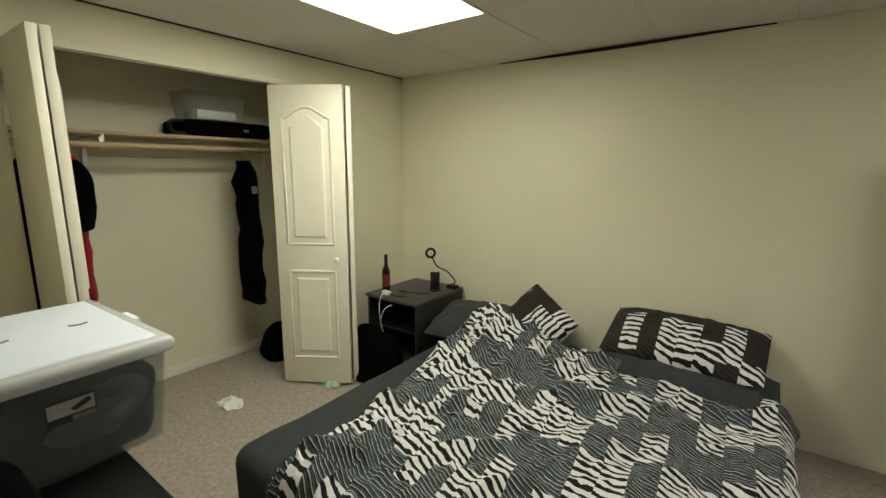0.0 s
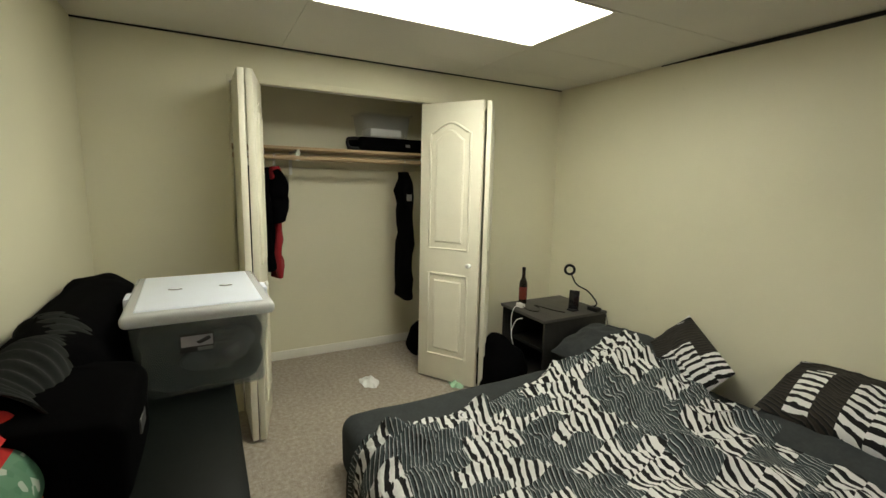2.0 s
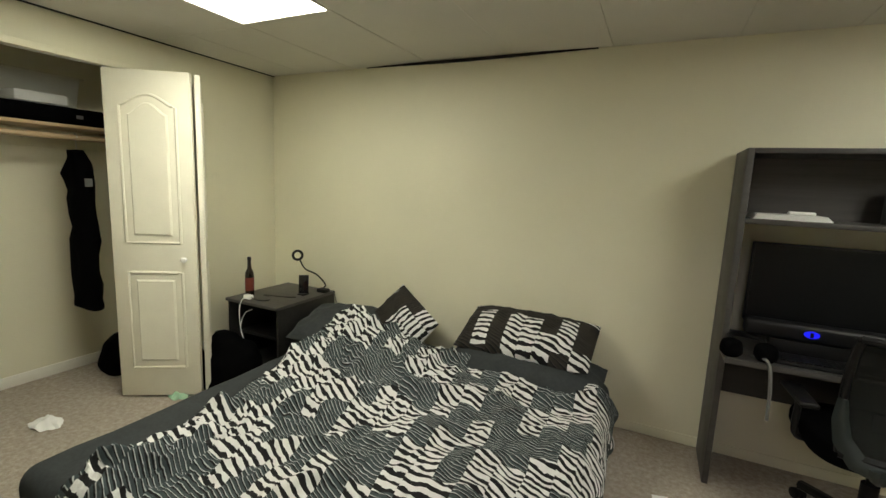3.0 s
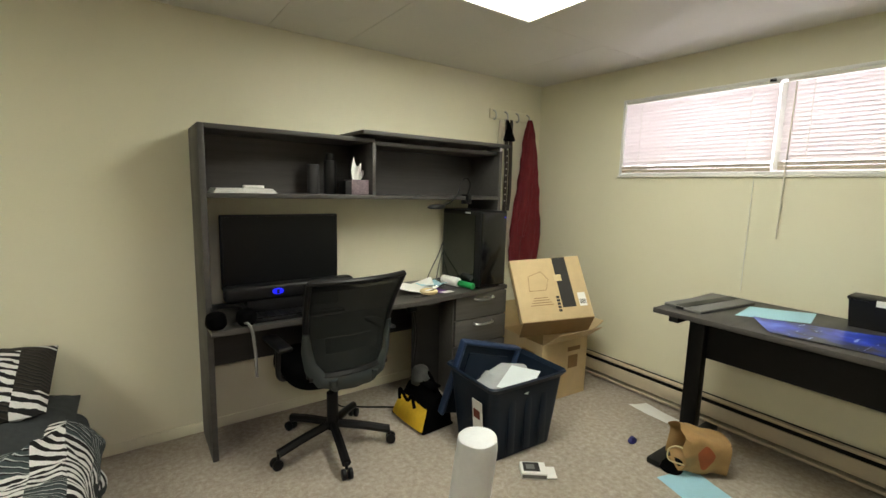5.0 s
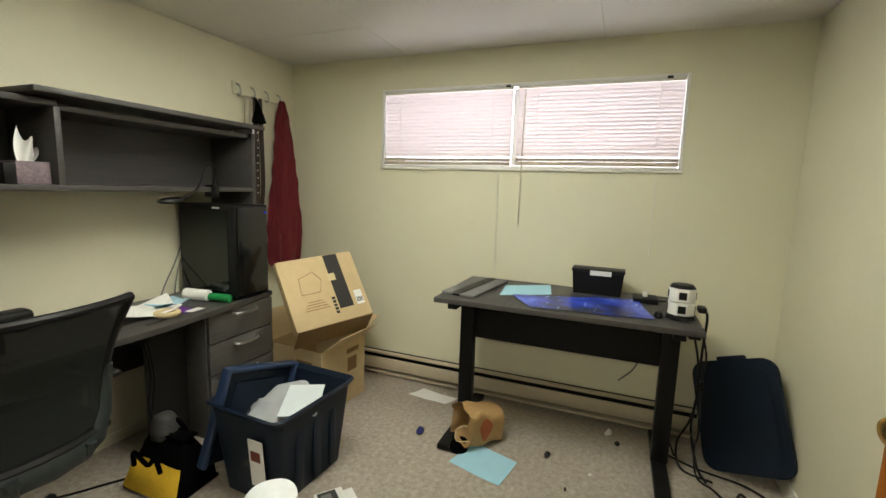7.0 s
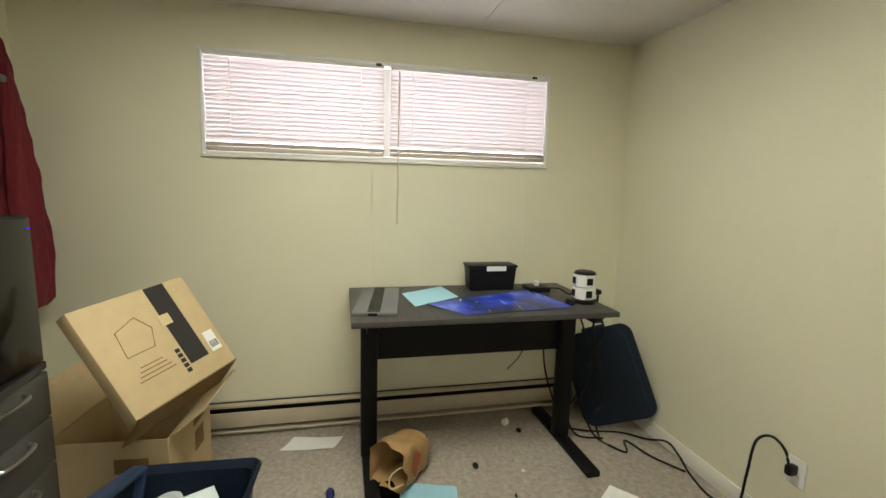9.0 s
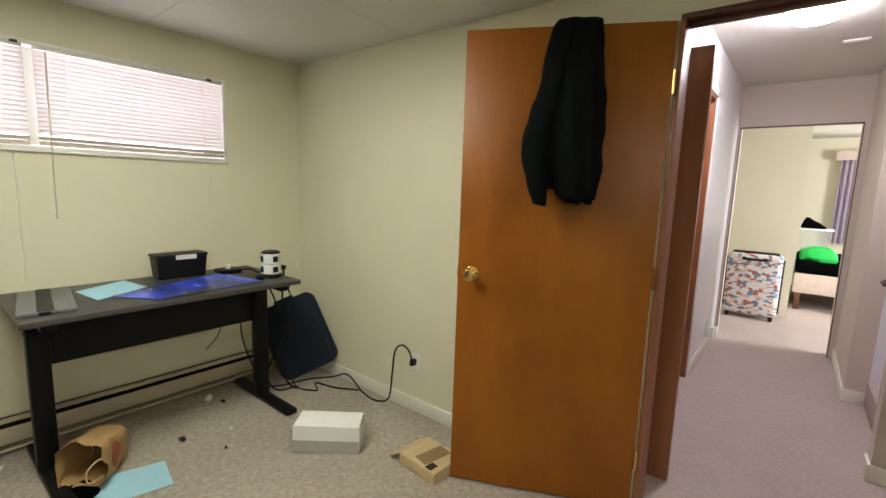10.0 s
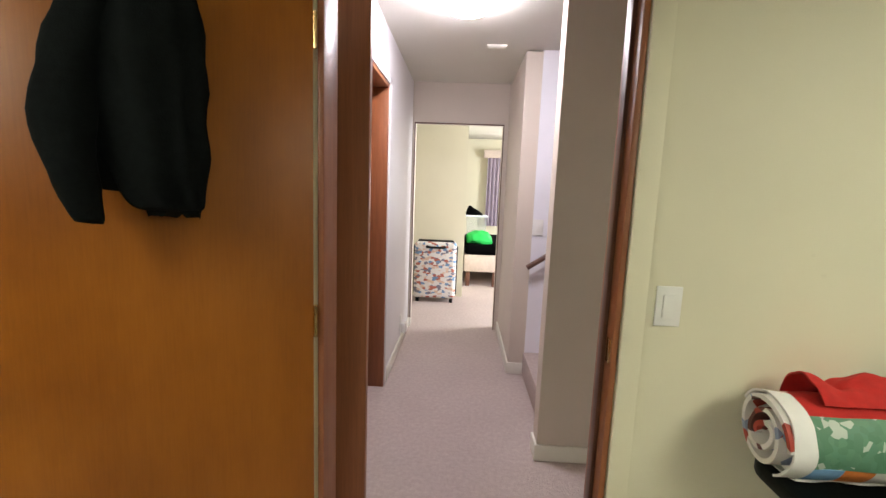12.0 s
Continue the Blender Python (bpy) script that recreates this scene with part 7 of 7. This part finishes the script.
for i, (x, y, r) in enumerate(((4.06, 2.32, 0.022), (4.33, 1.98, 0.02), (3.82, 2.20, 0.008))):
    solo("dark_scrap", loft([(0, x, y, r, r * 0.6), (0.006, x, y, r * 1.1, r * 0.7), (0.014, x, y, r * 0.6, r * 0.4)], 12, 0.004, 2, i), M_BLACK, "small dark scrap on the carpet", "scrap", group="scraps on the carpet")
solo("blue_scrap", loft([(0, 3.98, 3.02, 0.025, 0.018), (0.012, 3.98, 3.02, 0.03, 0.02), (0.03, 3.98, 3.02, 0.012, 0.01)], 14, 0.008), plain("dark_blue_scrap", (0.01, 0.012, 0.12), 0.6), "small dark blue scrap on the carpet", "scrap")
solo("white_scrap", crumple(4.42, 2.03, 0.03, 0.03, 2.0, 16), M_PAPER, "small crumpled white paper by the heater", "paper")
solo("white_scrap", crumple(3.98, 2.10, 0.012, 0.008, 5.0, 12), M_PAPER, "tiny white paper scrap on the carpet", "paper")

# ---- far room ----
sk = thing("travel_suitcase", Matrix.Translation((1.97, -3.05, 0)), "upright suitcase with a colourful printed shell", "suitcase")
part("shell", box(1.71, 2.23, -3.18, -2.94, 0.05, 0.755, 0.045, 4), M_SUIT, sk, "", True)
part("edge_band", join(tube([(1.72, -3.06, 0.09), (1.715, -3.06, 0.70), (1.76, -3.06, 0.755), (2.18, -3.06, 0.755), (2.225, -3.06, 0.70), (2.22, -3.06, 0.09)], 0.026, 8, False)), M_BLACK, sk, "", True)
part("handle", tube([(1.86, -2.95, 0.71), (1.87, -2.915, 0.70), (2.06, -2.915, 0.70), (2.07, -2.95, 0.71)], 0.014), M_BLACK, sk, "", True)
for x in (1.76, 2.18):
    part("wheel", cyl((x - 0.02, -2.97, 0.028), (x + 0.02, -2.97, 0.028), 0.028, seg=16), M_BLACK, sk, "", True)
    part("wheel", cyl((x - 0.02, -3.15, 0.028), (x + 0.02, -3.15, 0.028), 0.028, seg=16), M_BLACK, sk, "", True)
fb = thing("far_bed", Matrix.Translation((1.2, -4.1, 0)), "beige upholstered bed base on dark legs", "bed")
part("base", box(0.2, 1.60, -5.6, -3.95, 0.22, 0.47, 0.02), M_BOXSPR, fb, "", True)
part("mattress", box(0.2, 1.60, -5.6, -3.95, 0.47, 0.62, 0.05, 3), M_BLKCLOTH, fb, "black mattress cover", True)
for x in (1.54, 1.15):
    part("leg", box(x - 0.03, x + 0.03, -4.03, -3.97, 0, 0.22, 0.004), M_DKJAMB, fb, "", True)
solo("blanket", loft([(0.615, 1.38, -4.3, 0.18, 0.25), (0.66, 1.38, -4.3, 0.2, 0.27), (0.76, 1.40, -4.3, 0.15, 0.2), (0.80, 1.38, -4.3, 0.05, 0.08)], 30, 0.03), M_LIME, "bright green bundled blanket on the bed", "blanket")
wbk = thing("clear_bin", Matrix.Translation((1.4, -4.8, 0.62)), "clear plastic bin standing on the far bed", "storage bin")
bmq = tub(0.30, 0.30, 0.36, 0.34, 0.34, 0.004)
bmq.transform(Matrix.Translation((1.42, -4.85, 0.62)))
part("tub", bmq, M_FROST, wbk, "", True)
part("lid", box(1.24, 1.60, -5.03, -4.67, 0.98, 1.0, 0.006), M_LID, wbk, "", True)
solo("backpack", loft([(1.0, 1.46, -4.9, 0.14, 0.1), (1.03, 1.46, -4.9, 0.14, 0.1), (1.09, 1.50, -4.9, 0.08, 0.07), (1.15, 1.53, -4.9, 0.02, 0.02)], 20, 0.012), M_BLKCLOTH, "black pack on top of the bin", "bag")
cu = thing("curtain", Matrix.Translation((1.1, -5.9, 0)), "lilac curtain beside a bright far window", "curtain")
part("cloth", sheet(lambda u, v: Vector((0.95 + 0.28 * u, -5.86 + 0.03 * math.sin(u * 26), 0.75 + 1.25 * v)), 60, 8, 0.003), M_LILAC, cu, "", True)
part("rod", cyl((-0.6, -5.88, 2.02), (1.3, -5.88, 2.02), 0.014), M_WHITE, cu, "", True)
part("valance", box(0.0, 1.30, -5.95, -5.80, 2.0, 2.14, 0.005), M_BOXSPR, cu, "", True)
solo("window_2", box(-0.5, 0.98, -5.995, -5.98, 0.85, 1.98), glow("far_window_light", (1.0, 0.97, 0.98), 4.0), "bright far window full of daylight", "window", "structure", smooth=False)
